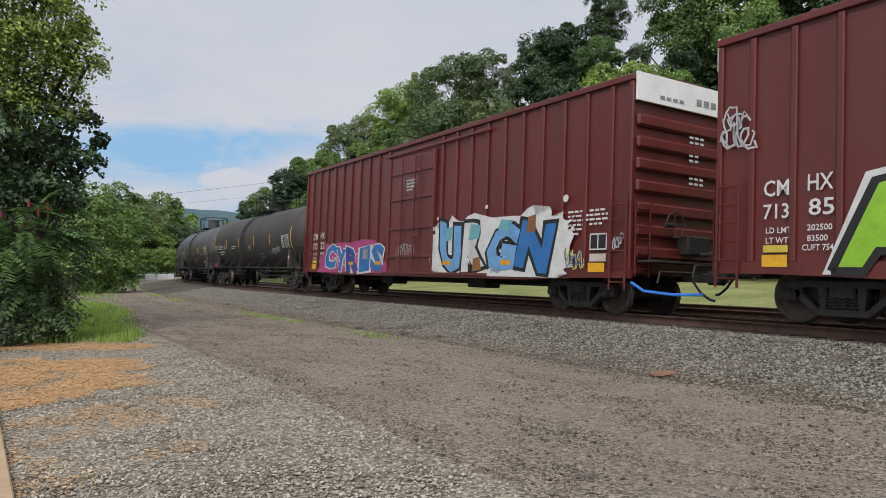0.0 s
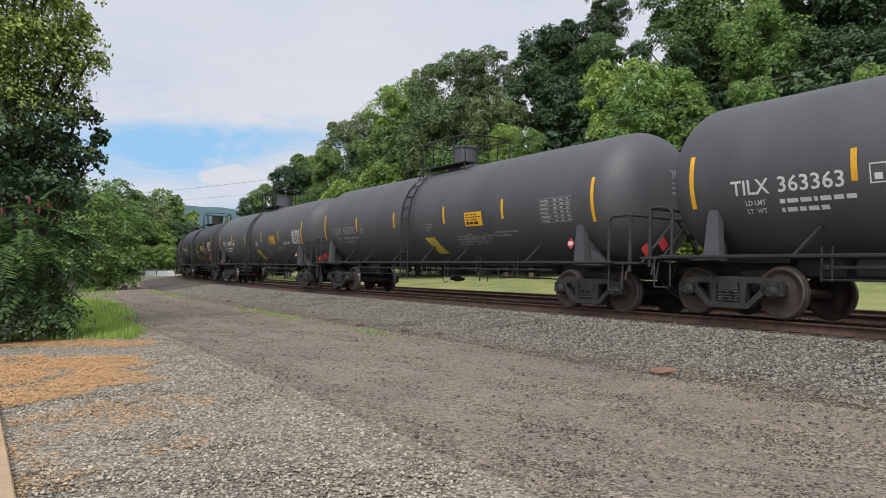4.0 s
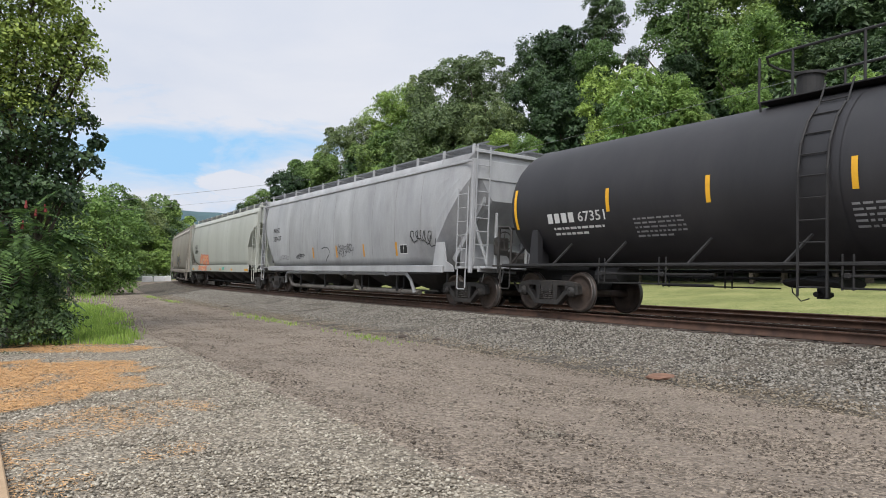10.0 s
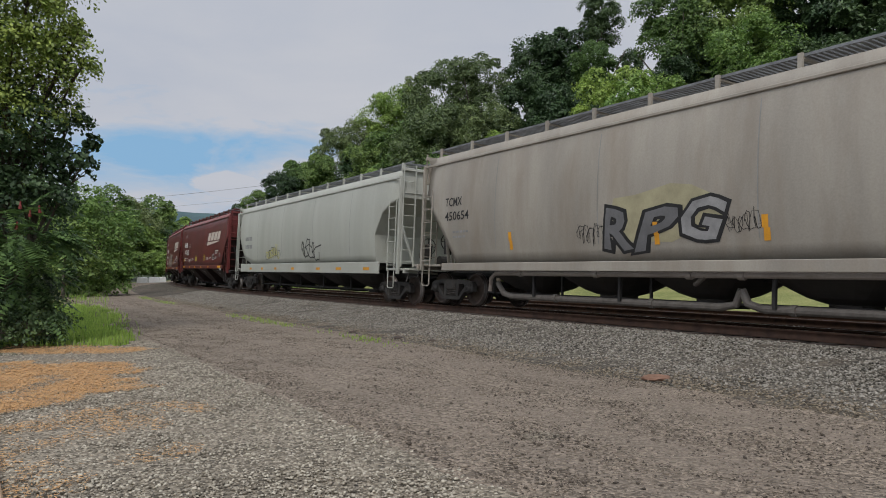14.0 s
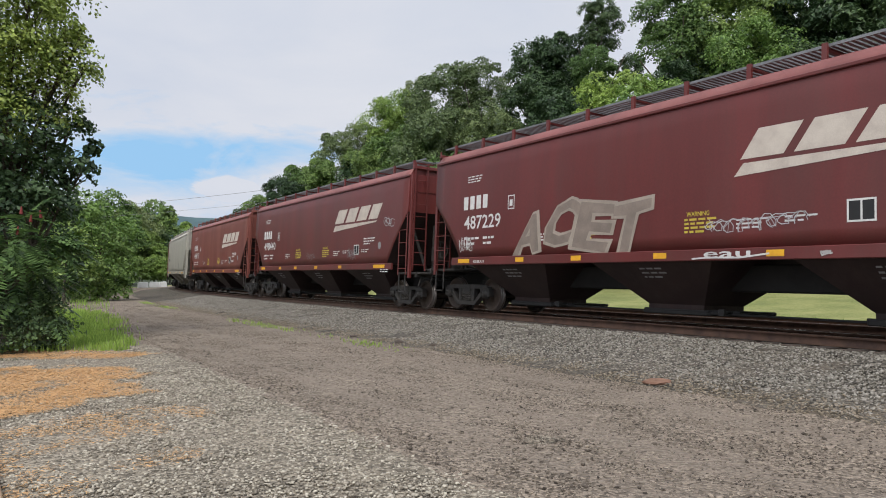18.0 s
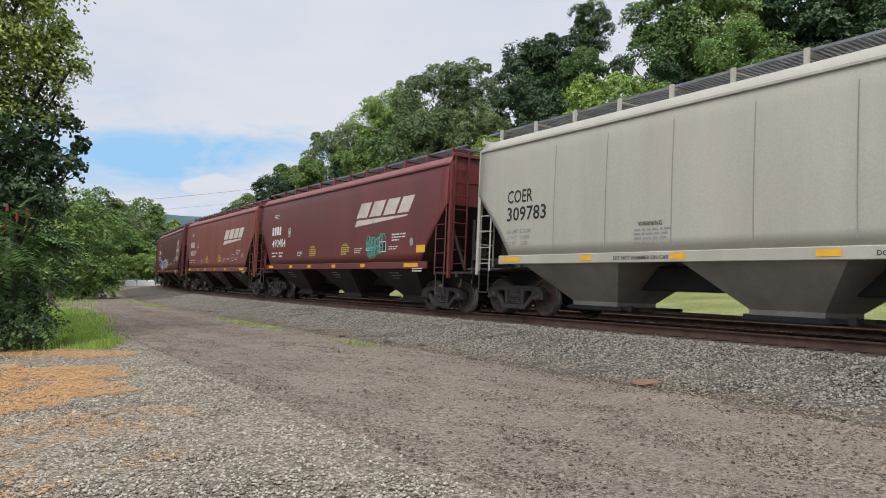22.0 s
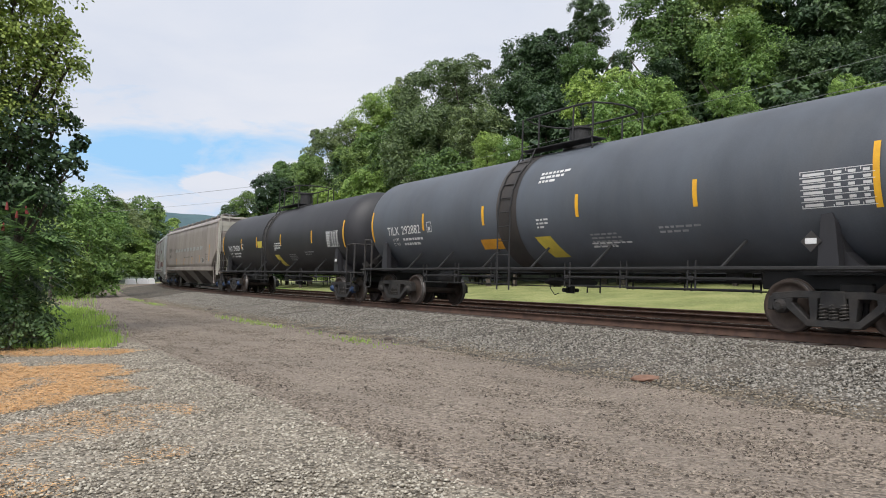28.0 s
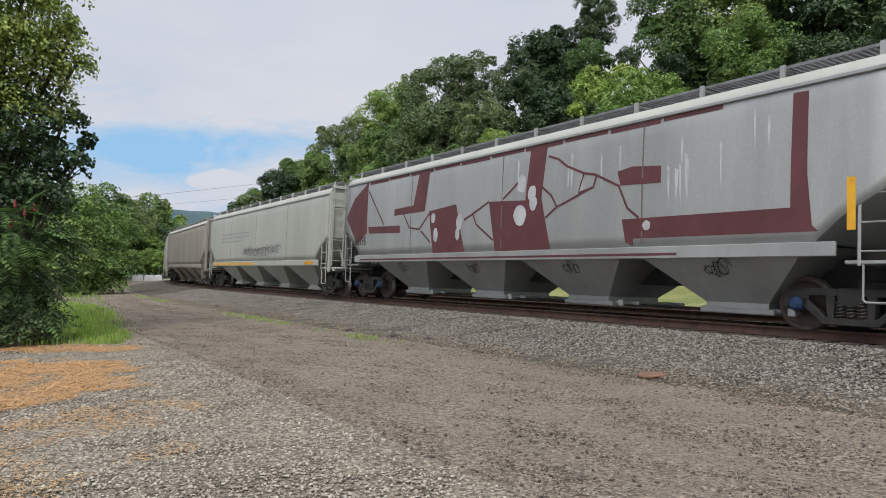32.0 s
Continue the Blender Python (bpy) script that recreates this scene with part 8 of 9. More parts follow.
def leaf_sprays(r, c, radii, sprays, leaves, leaf, mode="disc", lo=-0.75, reach=0.42, inner=0.55):
    """One lobe of a crown: flat leafy sprays set round its outside, drooping a little outwards."""
    d = r.normal(size=(sprays * 2, 3))
    d /= np.linalg.norm(d, axis=1)[:, None]
    d = d[d[:, 2] > lo][:sprays]
    n = len(d)
    rad = np.array(radii)
    at = np.array(c) + d * rad * (r.uniform(inner, 1.0, (n, 1)) ** 0.5) * r.uniform(0.85, 1.12, (n, 1))
    up = d * np.array([0.65, 0.65, 0.5]) + np.array([0, 0, 0.7])
    up /= np.linalg.norm(up, axis=1)[:, None]
    side = np.cross(up, d + r.normal(0, 0.4, (n, 3)))
    side /= np.linalg.norm(side, axis=1)[:, None] + 1e-9
    out = np.cross(side, up)
    if mode == "disc":
        a, q = r.uniform(0, 2 * math.pi, (n, leaves, 1)), np.sqrt(r.uniform(0, 1, (n, leaves, 1)))
        ro, rs = q * np.cos(a), q * np.sin(a)
    else:
        ro = r.uniform(-0.5, 1.25, (n, leaves, 1))
        rs = r.choice([-1, 1], (n, leaves, 1)) * r.uniform(0.05, 0.36, (n, leaves, 1)) * (1.15 - 0.7 * np.abs(ro - 0.3))
    R = reach * float(rad.mean()) * r.uniform(0.7, 1.3, (n, 1, 1))
    p = at[:, None] + (ro * out[:, None] + rs * side[:, None]) * R
    p[:, :, 2] -= (0.10 * R * (ro * ro + rs * rs))[:, :, 0]
    p += np.clip(r.standard_t(3, p.shape), -5, 5) * 0.12 * R
    nn = np.repeat(up[:, None], leaves, 1)
    return p.reshape(-1, 3), nn.reshape(-1, 3)


def crown_mesh(name, mat, seed, lobes, sprays, leaves, leaf, rx=3.0, rz=4.0, shape=0.9, mode="disc", lobe=0.40, hollow=0.0):
    """A crown of lobes round an egg of radius rx and half height rz, centred at 0; gaps and an uneven outline."""
    r = np.random.default_rng(seed)
    ps, ns = [], []
    for i in range(lobes):
        a, z = 2.4 * i + r.uniform(-0.5, 0.5), -0.9 + 1.85 * (i + 0.5) / lobes
        rad = math.sqrt(max(0.0, 1 - z * z)) ** shape * r.uniform(0.40, 0.95)
        c = np.array([rad * math.cos(a) * rx, rad * math.sin(a) * rx, z * rz * 0.82])
        cr = lobe * rx * r.uniform(0.5, 1.15)
        p, n = leaf_sprays(r, c, (cr * 1.1, cr * 1.1, cr * 0.8), sprays, leaves, leaf, mode)
        ps.append(p)
        ns.append(n)
    v = leaf_tris(np.concatenate(ps), np.concatenate(ns), leaf, r)
    return fast_mesh(name, v, np.arange(len(v)).reshape(-1, 3), mat)


def trunk_mesh(height, r0, seed, limbs=7, lean=0.05):
    r = random.Random(seed)
    bm = bmesh.new()
    pts = [Vector((0, 0, -0.6))]
    for i in range(1, 6):
        pts.append(Vector((r.uniform(-lean, lean) * height * 0.5, r.uniform(-lean, lean) * height * 0.5, height * i / 5)))
    for i, (a, b) in enumerate(zip(pts, pts[1:])):
        rod(bm, a, b, r0 * (1 - i / 6.5), 8, r0 * (1 - (i + 1) / 6.5), False)
    for k in range(limbs):
        q = 0.35 + 0.55 * k / limbs
        o = pts[0].lerp(pts[-1], q)
        a = r.uniform(0, 6.28)
        e = o + Vector((math.cos(a), math.sin(a), r.uniform(0.5, 1.2))) * height * r.uniform(0.16, 0.3)
        m = o.lerp(e, 0.5) + Vector((0, 0, -0.04 * height))
        rod(bm, o, m, r0 * 0.42, 6, r0 * 0.28, False)
        rod(bm, m, e, r0 * 0.28, 5, r0 * 0.1, False)
    return done("trunk", bm, M["bark"])


TREE_KINDS = {}
for i, (key, mat, lobes, sprays, leaves, leaf, shp, mode, lob) in enumerate((
        ("d", "leaf_dark", 20, 46, 19, 0.22, 0.8, "disc", 0.42), ("d", "leaf_dark", 26, 40, 18, 0.21, 1.0, "disc", 0.36),
        ("m", "leaf_mid", 20, 46, 19, 0.21, 0.9, "disc", 0.40), ("m", "leaf_mid", 16, 54, 20, 0.22, 0.7, "disc", 0.46),
        ("o", "leaf_olive", 30, 36, 17, 0.17, 0.85, "disc", 0.34), ("o", "leaf_olive", 24, 44, 17, 0.18, 0.75, "disc", 0.38),
        ("l", "leaf_light", 18, 46, 20, 0.19, 0.8, "disc", 0.42), ("l", "leaf_light", 14, 50, 22, 0.19, 1.0, "frond", 0.46),
        ("b", "leaf_bright", 15, 44, 26, 0.17, 0.9, "frond", 0.46), ("b", "leaf_bright", 20, 36, 26, 0.17, 0.8, "frond", 0.40),
        ("v", "leaf_vine", 26, 44, 16, 0.24, 0.6, "disc", 0.36), ("far", "leaf_dark", 14, 26, 14, 0.38, 0.8, "disc", 0.46), ("far", "leaf_dark", 14, 26, 14, 0.36, 0.9, "disc", 0.44),
        ("low", "leaf_mid", 16, 34, 15, 0.28, 0.8, "disc", 0.42), ("low", "leaf_light", 16, 34, 15, 0.27, 0.9, "disc", 0.42), ("low", "leaf_dark", 16, 34, 15, 0.28, 0.8, "disc", 0.42))):
    cm = crown_mesh("crown", M[mat], 100 + i, lobes, sprays, leaves, leaf, shape=shp, mode=mode, lobe=lob)
    TREE_KINDS.setdefault(key, []).append((cm, trunk_mesh(10.0, 0.24, 200 + i)))
KIND_LABEL = {"d": "tall dark green deciduous tree on the hillside", "m": "deciduous tree in full green summer leaf", "o": "grey-green oak with fine airy foliage", "l": "light green deciduous tree at the wood's edge", "b": "bright yellow-green locust with feathery leaves", "v": "low tree overgrown with pale green vines", "low": "leafy deciduous tree or shrub at the wood's edge", "far": "dark hillside tree deep in the wood"}


def tree(x, y, height, radius, kind, rng_, label="", group="trees behind the tracks", deep=2.6, z=None):
    """A tree of that height and crown radius: trunk and crown as parts of one thing."""
    cm, tm = rng_.choice(TREE_KINDS[kind])
    z = float(ground_z([x], [y])[0]) if z is None else z
    o = thing("tree", label or KIND_LABEL[kind], "tree", group)
    o.matrix_basis = pose(x, y, z, 0, 0, rng_.uniform(0, 360))
    half = min(height * 0.47, radius * deep / 2)
    c = part("crown", cm, None, o)
    c.location = (0, 0, height - half)
    k = radius / 3.0
    c.scale = (k, k * rng_.uniform(0.9, 1.1), half / 4.0)
    t = part("trunk", tm, None, o)
    q = max(height - half * 1.1, 1.0) / 10.0
    t.scale = (min(q, 1.2), min(q, 1.2), q)
    return o


def seen(az, el, dist):
    """A place by degrees: right of straight ahead, above the level, metres away."""
    return Vector((math.sin(radians(az)) * dist * math.cos(radians(el)), math.cos(radians(az)) * dist * math.cos(radians(el)), EYE[2] + math.sin(radians(el)) * dist))


tr_ = random.Random(5)
_da, _dd = [-16.0, -12.0, -6.0, 0.0, 8.0, 16.0, 30.0, 60.0], [104.0, 90.0, 80.0, 72.0, 62.0, 56.0, 50.0, 46.0]


def wood_tree(az, el, wide, far, kind, deep=2.8):
    """A tree of the wood: bearing, height angle of its top, half width in degrees, depth into the wood."""
    d = float(np.interp(az, _da, _dd)) * far
    p = seen(az, 0, d)
    top = EYE[2] + d * math.tan(radians(el))
    tree(p.x, p.y, max(top - float(ground_z([p.x], [p.y])[0]), 2.0), d * math.tan(radians(wide)) * 1.05, kind, tr_, deep=deep)


for az, el, wide, far in ((-15.2, 5.1, 0.93, 1), (-12.4, 7.5, 1.3, 1), (8.1, 17.8, 2.06, 1.2), (10.2, 18.4, 2.21, 1.22), (7.3, 15.3, 1.98, 1.1), (9.9, 14.3, 2.66, 1.1), (13.2, 20.6, 1.55, 1.25), (15.5, 16.4, 1.0, 1.3), (20.6, 17.5, 2.81, 1.15), (18.9, 15.7, 1.64, 1.05), (27.9, 20.6, 3.22, 1.2), (31.4, 20.6, 3.01, 1.2), (27.1, 15.9, 2.18, 1.1), (31.6, 14.8, 1.99, 1.1), (27.7, 12.4, 2.15, 1), (35.2, 19.4, 2.76, 1.15), (37.5, 16.2, 2.59, 1)):
    wood_tree(az, el, wide, far, "d")
for az, el, wide, far in ((-13.8, 6.1, 1.2, 1.05), (-11.1, 8.7, 1.84, 1.1), (-9.3, 9.2, 1.6, 1.05), (-10, 6.2, 1.5, 0.92), (-5.3, 10.2, 1.81, 1.05), (-2.1, 12, 2.37, 1), (1.8, 9.8, 2.73, 0.92), (12.6, 17.5, 1.74, 1.15), (19.2, 21.2, 2.6, 1.1), (22.3, 21.1, 3.53, 1.15), (21.1, 11.4, 2.38, 0.95), (23.6, 9.4, 1.91, 0.88), (29.1, 10.7, 2.09, 0.9), (33.2, 12.4, 1.92, 0.9)):
    wood_tree(az, el, wide, far, "m")
for az, el, wide, far in ((29.6, 15.7, 2.28, 1.08), (34.5, 14.7, 2.18, 1), (33.9, 16.9, 2.52, 1.05), (40.6, 14.9, 2.91, 0.95)):
    wood_tree(az, el, wide, far, "d")
for az, el, wide, far in ((-8, 11.1, 1.97, 1.2), (-6.3, 11.8, 1.53, 1.22), (-1.5, 15.2, 1.19, 1.22), (0.9, 16.6, 2.83, 1.08), (3.6, 16.7, 2.37, 1.1), (-0, 13.3, 3.19, 0.98), (4.1, 13.2, 2.72, 1)):
    wood_tree(az, el, wide, far, "o")
for az, el, wide, far in ((-7.1, 6.7, 2.15, 0.9), (-4.4, 8, 1.99, 0.93)):
    wood_tree(az, el, wide, far, "v")
for az, el, wide, far in ((-4.1, 13.5, 1.82, 1.14), (-2.7, 14.5, 2, 1.2), (5, 10.7, 1.27, 0.88), (7, 10.3, 1.26, 0.88), (24.3, 18.2, 2.74, 1.05), (36.8, 11.1, 2.05, 0.88)):
    wood_tree(az, el, wide, far, "l")
for az, el, wide, far in ((14.1, 15.4, 2.66, 0.92), (17.3, 15, 2.75, 0.94), (15.6, 13.5, 3.39, 0.9), (19.1, 13.2, 1.88, 0.95), (23.7, 13.1, 1.92, 0.92), (25.7, 11.3, 1.63, 0.9), (31.1, 13.1, 1.54, 0.9)):
    wood_tree(az, el, wide, far, "b")

# the wood's depth behind and between them
SKYLINE = [(-18.0, 2.6), (-15.6, 4.0), (-13.8, 5.0), (-12.5, 6.5), (-10.8, 7.5), (-7.6, 9.4), (-4.4, 12.0), (-2.0, 13.0), (0.9, 14.2), (3.4, 14.5), (5.4, 13.2), (7.0, 15.0), (9.8, 16.0), (13.2, 17.0), (15.6, 14.0), (17.4, 17.2), (24, 21.0), (32, 23.5), (45, 25.0), (70, 26.0)]
for far, step, share in ((1.06, 5.0, 0.72), (1.22, 5.6, 0.95), (0.93, 4.2, 0.36)):
    az = -15.2
    while az < 46:
        d = float(np.interp(az, _da, _dd)) * far
        el = float(np.interp(az, [q for q, _ in SKYLINE], [q for _, q in SKYLINE])) * share * tr_.uniform(0.85, 1.0)
        if share < 0.5:
            el = min(el, 5.5)
        wood_tree(az + tr_.uniform(-0.8, 0.8), el, math.degrees(tr_.uniform(3.2, 4.4) / d), far * tr_.uniform(0.97, 1.04), "low" if share < 0.5 else "far", 3.0)
        az += math.degrees(step / d) * tr_.uniform(0.85, 1.15)

# wood at the far end, beyond the road, on both sides of the line
for az, el, d, rad, k in ((-24.4, 6.0, 140, 5.2, "low"), (-23.1, 5.4, 145, 4.6, "o"), (-21.6, 5.5, 150, 5.0, "low"), (-20.5, 4.7, 155, 4.0, "low"), (-25.6, 5.4, 108, 5.4, "low"), (-27.2, 5.6, 98, 5.4, "low"), (-22.4, 3.6, 142, 4.2, "low"), (-21.0, 3.2, 146, 3.8, "low"), (-25.3, 3.2, 106, 4.0, "low"), (-26.0, 3.0, 96, 3.8, "low"), (-26.6, 3.2, 86, 3.8, "low"), (-28.2, 4.8, 80, 4.4, "low"), (-21.6, 1.4, 136, 2.6, "low"), (-22.6, 1.2, 134, 2.4, "low"), (-24.6, 1.4, 98, 2.6, "low"), (-25.4, 1.2, 90, 2.4, "low"), (-26.2, 1.4, 82, 2.4, "low"), (-20.7, 1.2, 140, 2.4, "low"), (-27.2, 1.6, 74, 2.4, "low"), (-19.9, 2.6, 150, 3.0, "low"), (-17.0, 3.4, 210, 5.0, "o"), (-18.6, 2.2, 190, 4.0, "low"), (-31.0, 6, 80, 6.0, "low"), (-33.5, 8, 60, 6.0, "low")):
    p = seen(az, 0, d)
    top = EYE[2] + d * math.tan(radians(el))
    tree(p.x, p.y, top - float(ground_z([p.x], [p.y])[0]), rad, k, tr_, "deciduous tree beside the far bend of the line", "trees at the far bend", 3.0)

# forested ridge on the horizon
vs, fs = [], []
n_ = 90
for i in range(n_ + 1):
    az = -60 + 120 * i / n_
    crest = 118 + 8 * math.sin(az * 0.11 + 0.4) + 5 * math.sin(az * 0.5) + 2 * math.sin(az * 1.7)
    for dist, z in ((1150, -5), (1300, crest * 0.5), (1500, crest), (1700, crest * 0.7)):
        vs.append((math.sin(radians(az)) * dist, math.cos(radians(az)) * dist, z))
for i in range(n_):
    for k in range(3):
        a = 4 * i + k
        fs.append((a, a + 1, a + 5, a + 4))
# the bluish base colour itself carries the haze of the distance
M["ridge"] = material("hazy_forest_ridge", (0.06, 0.115, 0.125), (0.04, 0.08, 0.092), 0.02, 0.12, 1.0, 0, 0.6, 0.08)
thing("backdrop", "hazy blue-green forested ridge on the horizon", "hill", kind="structure", data=mesh_of("backdrop", vs, fs, M["ridge"], True))


# ---- the sumac thicket and tall tree beside the lot ----
def frond_mesh(seed, mat, length=0.55, pairs=8):
    """A pinnate sumac leaf: drooping midrib and paired leaflets."""
    r = np.random.default_rng(seed)
    vs = []
    for i in range(pairs):
        q = 0.2 + 0.8 * i / pairs
        mid = np.array([q * length, 0, -0.35 * length * q * q])
        ll = length * 0.30 * math.sin(math.pi * (0.25 + 0.6 * q))
        for sgn in (-1, 1):
            tip = mid + np.array([ll * 0.45, sgn * ll, -ll * r.uniform(0.1, 0.45)])
            w = np.array([ll * 0.17, -sgn * ll * 0.06, 0])
            vs += [mid, (mid + tip) / 2 + w, tip, (mid + tip) / 2 - w]
    return np.array(vs)


def fronds(at, out, seed, mat, name, length=0.55, parent=None):
    """Sumac leaves at points, each reaching outwards."""
    r = np.random.default_rng(seed)
    base = [frond_mesh(seed + i, mat, length) for i in range(4)]
    vs = []
    for p, o in zip(at, out):
        f = base[r.integers(4)] * r.uniform(0.7, 1.25)
        d = o + r.normal(0, 0.5, 3)
        d[2] = d[2] * 0.4 - r.uniform(0.1, 0.7)
        d /= np.linalg.norm(d)
        side = np.cross((0, 0, 1), d)
        side /= np.linalg.norm(side) + 1e-9
        up = np.cross(d, side)
        vs.append(p + f[:, :1] * d + f[:, 1:2] * side + f[:, 2:] * up)
    v = np.concatenate(vs)
    return part(name, fast_mesh(name, v, np.arange(len(v)).reshape(-1, 4), mat), None, parent)


def thicket(name, x, y, lobes, seed, mat, label, leaf=0.16, dens=1.0, mode="disc", fr=None, category="bush", stems=0.05, reach=0.42):
    """A shrub or tree in lobes (x, y, z, r): leafy sprays on thin branches from the foot at x, y."""
    r = np.random.default_rng(seed)
    o = thing(name, label, category, "thicket beside the lot")
    z = float(ground_z([x], [y])[0])
    o.matrix_basis = pose(x, y, z)
    ps, ns = [], []
    rr = random.Random(seed)
    bm = bmesh.new()
    foot = Vector((0, 0, -0.2))
    top = max(q[2] for q in lobes) - z
    trunk = [foot, Vector((rr.uniform(-0.2, 0.2), rr.uniform(-0.2, 0.2), top * 0.4)), Vector((rr.uniform(-0.4, 0.4), 0.3, top * 0.85))]
    for a, b, r0, r1 in ((0, 1, stems * 2.0, stems * 1.4), (1, 2, stems * 1.4, stems * 0.5)):
        rod(bm, trunk[a], trunk[b], r0, 8, r1, False)
    for lx, ly, lz, lr in lobes:
        c = Vector((lx - x, ly - y, lz - z))
        n = max(int(dens * 14 * lr * lr / (leaf * leaf * 36)), 8)
        p, nn = leaf_sprays(r, c, (lr * 1.05, lr * 1.05, lr * 0.95), n, 44, leaf, mode, -0.9, min(max(0.30, 0.3 / max(lr, 0.4)), 0.6), 0.30)
        k = p[:, 2] > 0.04
        ps.append(p[k])
        ns.append(nn[k])
        q = min(max(c.z * 0.6 / top, 0.05), 0.9)
        b0 = trunk[0].lerp(trunk[1], q / 0.5) if q < 0.5 else trunk[1].lerp(trunk[2], (q - 0.5) / 0.5)
        rod(bm, b0, c, stems * 0.6, 6, stems * 0.25, False)
        for i in range(4):
            rod(bm, b0.lerp(c, 0.8), c + Vector((rr.uniform(-1, 1), rr.uniform(-1, 1), rr.uniform(-0.4, 0.8))) * lr * 0.8, stems * 0.25, 5, 0.006, False)
    p, nn = np.concatenate(ps), np.concatenate(ns)
    if fr:
        pick = r.permutation(len(p))[:int(len(p) / 14)]
        fronds(p[pick], nn[pick] * 0.2 + (p[pick] - p.mean(0)) / np.linalg.norm(p[pick] - p.mean(0), axis=1)[:, None], seed, mat, "foliage", fr, o)
    else:
        v = leaf_quads(p, nn, leaf, r, 0.62)
        part("foliage", fast_mesh("foliage", v, np.arange(len(v)).reshape(-1, 4), mat), None, o)
    part("stem", bm, M["bark"], o)
    return o


# the sumac mass low down, the tall tree over it, low weeds and bushes behind
SUMAC = [(-9.76, 15.95, 2.04, 0.88), (-9.19, 16.27, 2.24, 0.53), (-9.32, 16.20, 1.46, 0.50), (-8.85, 16.43, 2.44, 0.25), (-10.85, 15.28, 2.16, 0.94), (-10.13, 15.72, 2.54, 0.58), (-9.41, 16.13, 2.62, 0.41), (-10.72, 17.22, 1.90, 1.03)]
sumac = thicket("sumac_bush", -10.0, 17.0, SUMAC, 31, M["leaf_sumac"], "dense green sumac thicket with drooping leaves", 0.13, 1.0, fr=0.78, stems=0.03)
M["sumac_red"] = material("dark_red_fruit", (0.20, 0.035, 0.03), (0.12, 0.02, 0.02), 20.0, 80.0, 0.9, 0, 0.5)
rr_ = random.Random(3)
for k in range(6):
    red = bmesh.new()
    c = Vector((rr_.uniform(-0.3, 1.5), rr_.uniform(-1.4, -0.8), rr_.uniform(2.6, 3.2)))
    rod(red, c, c + Vector((rr_.uniform(-0.03, 0.03), 0, 0.18)), 0.04, 7, 0.012)
    part("fruit_cone", red, M["sumac_red"], sumac, "dark red upright fruit cone")
TALL = [(-9.94, 16.86, 7.81, 1.22), (-9.3, 17.29, 7.62, 0.68), (-9.16, 17.56, 7.0, 0.89), (-10.22, 17.11, 6.53, 1.38), (-8.75, 17.8, 6.88, 0.42), (-9.6, 17.59, 6.03, 0.78), (-11.3, 17.0, 7.37, 1.46), (-11.4, 17.2, 5.88, 1.46), (-9.55, 16.9, 8.94, 1.3), (-10.9, 17.2, 9.2, 1.6), (-8.82, 17.58, 7.5, 0.29)]
UNDER = [(-10.46, 17.28, 5.2, 1.3), (-9.69, 17.75, 5.07, 0.85), (-9.28, 18.06, 4.55, 0.52), (-10.13, 17.67, 4.01, 1.14), (-9.03, 18.22, 4.33, 0.33), (-9.5, 18.07, 3.55, 0.68), (-10.58, 17.49, 3.29, 0.98), (-11.5, 17.6, 4.05, 1.46), (-8.83, 18.22, 4.93, 0.2), (-9.25, 18.1, 5.5, 0.4)]
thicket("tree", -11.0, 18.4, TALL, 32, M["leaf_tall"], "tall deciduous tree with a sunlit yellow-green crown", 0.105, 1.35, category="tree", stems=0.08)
# lower lobes of the tall tree, set apart in the dark leaf colour
thicket("tree", -10.6, 18.6, UNDER, 38, M["leaf_dark"], "dark green lower foliage under the tall tree's crown", 0.14, 1.2, category="tree", stems=0.06)
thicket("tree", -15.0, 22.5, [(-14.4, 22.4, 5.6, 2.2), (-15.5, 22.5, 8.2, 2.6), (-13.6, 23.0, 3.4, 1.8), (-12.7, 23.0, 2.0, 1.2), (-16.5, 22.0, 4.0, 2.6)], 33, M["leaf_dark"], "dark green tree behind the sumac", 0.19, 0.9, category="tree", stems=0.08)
thicket("bush", -23.4, 49.5, [(-23.7, 48.39, 5.25, 1.79), (-22.46, 49.03, 4.51, 1.6), (-21.75, 49.52, 3.04, 1.12), (-23.75, 48.48, 2.95, 2.0), (-22.32, 49.17, 1.97, 1.36), (-21.45, 49.74, 0.79, 0.84), (-24.48, 48.05, 4.46, 1.79), (-24.12, 48.09, 6.39, 1.44), (-22.5, 49.2, 0.49, 1.4), (-24.3, 48.6, 0.94, 1.82), (-22.6, 49.2, 0.9, 1.3), (-23.8, 48.6, 1.0, 1.6)], 34, M["leaf_light"], "light green leafy bush at the road's edge", 0.22, 1.2, stems=0.05)
thicket("bush", -24.0, 46.0, [(-23.6, 46, 2.6, 2.0), (-22.9, 47, 1.5, 1.3), (-25.0, 46, 4.2, 2.2), (-24.4, 49, 2.0, 1.8)], 35, M["leaf_mid"], "rounded leafy bush beside the road", 0.24, 1.0, stems=0.06)
thicket("bush", -30.2, 58.0, [(-30.0, 58, 2.6, 2.2), (-28.6, 59, 1.4, 1.5), (-31.4, 58, 4.5, 2.6), (-30.6, 62, 2.2, 2.0)], 37, M["leaf_dark"], "dark rounded bush beside the far road", 0.28, 1.0, stems=0.06)
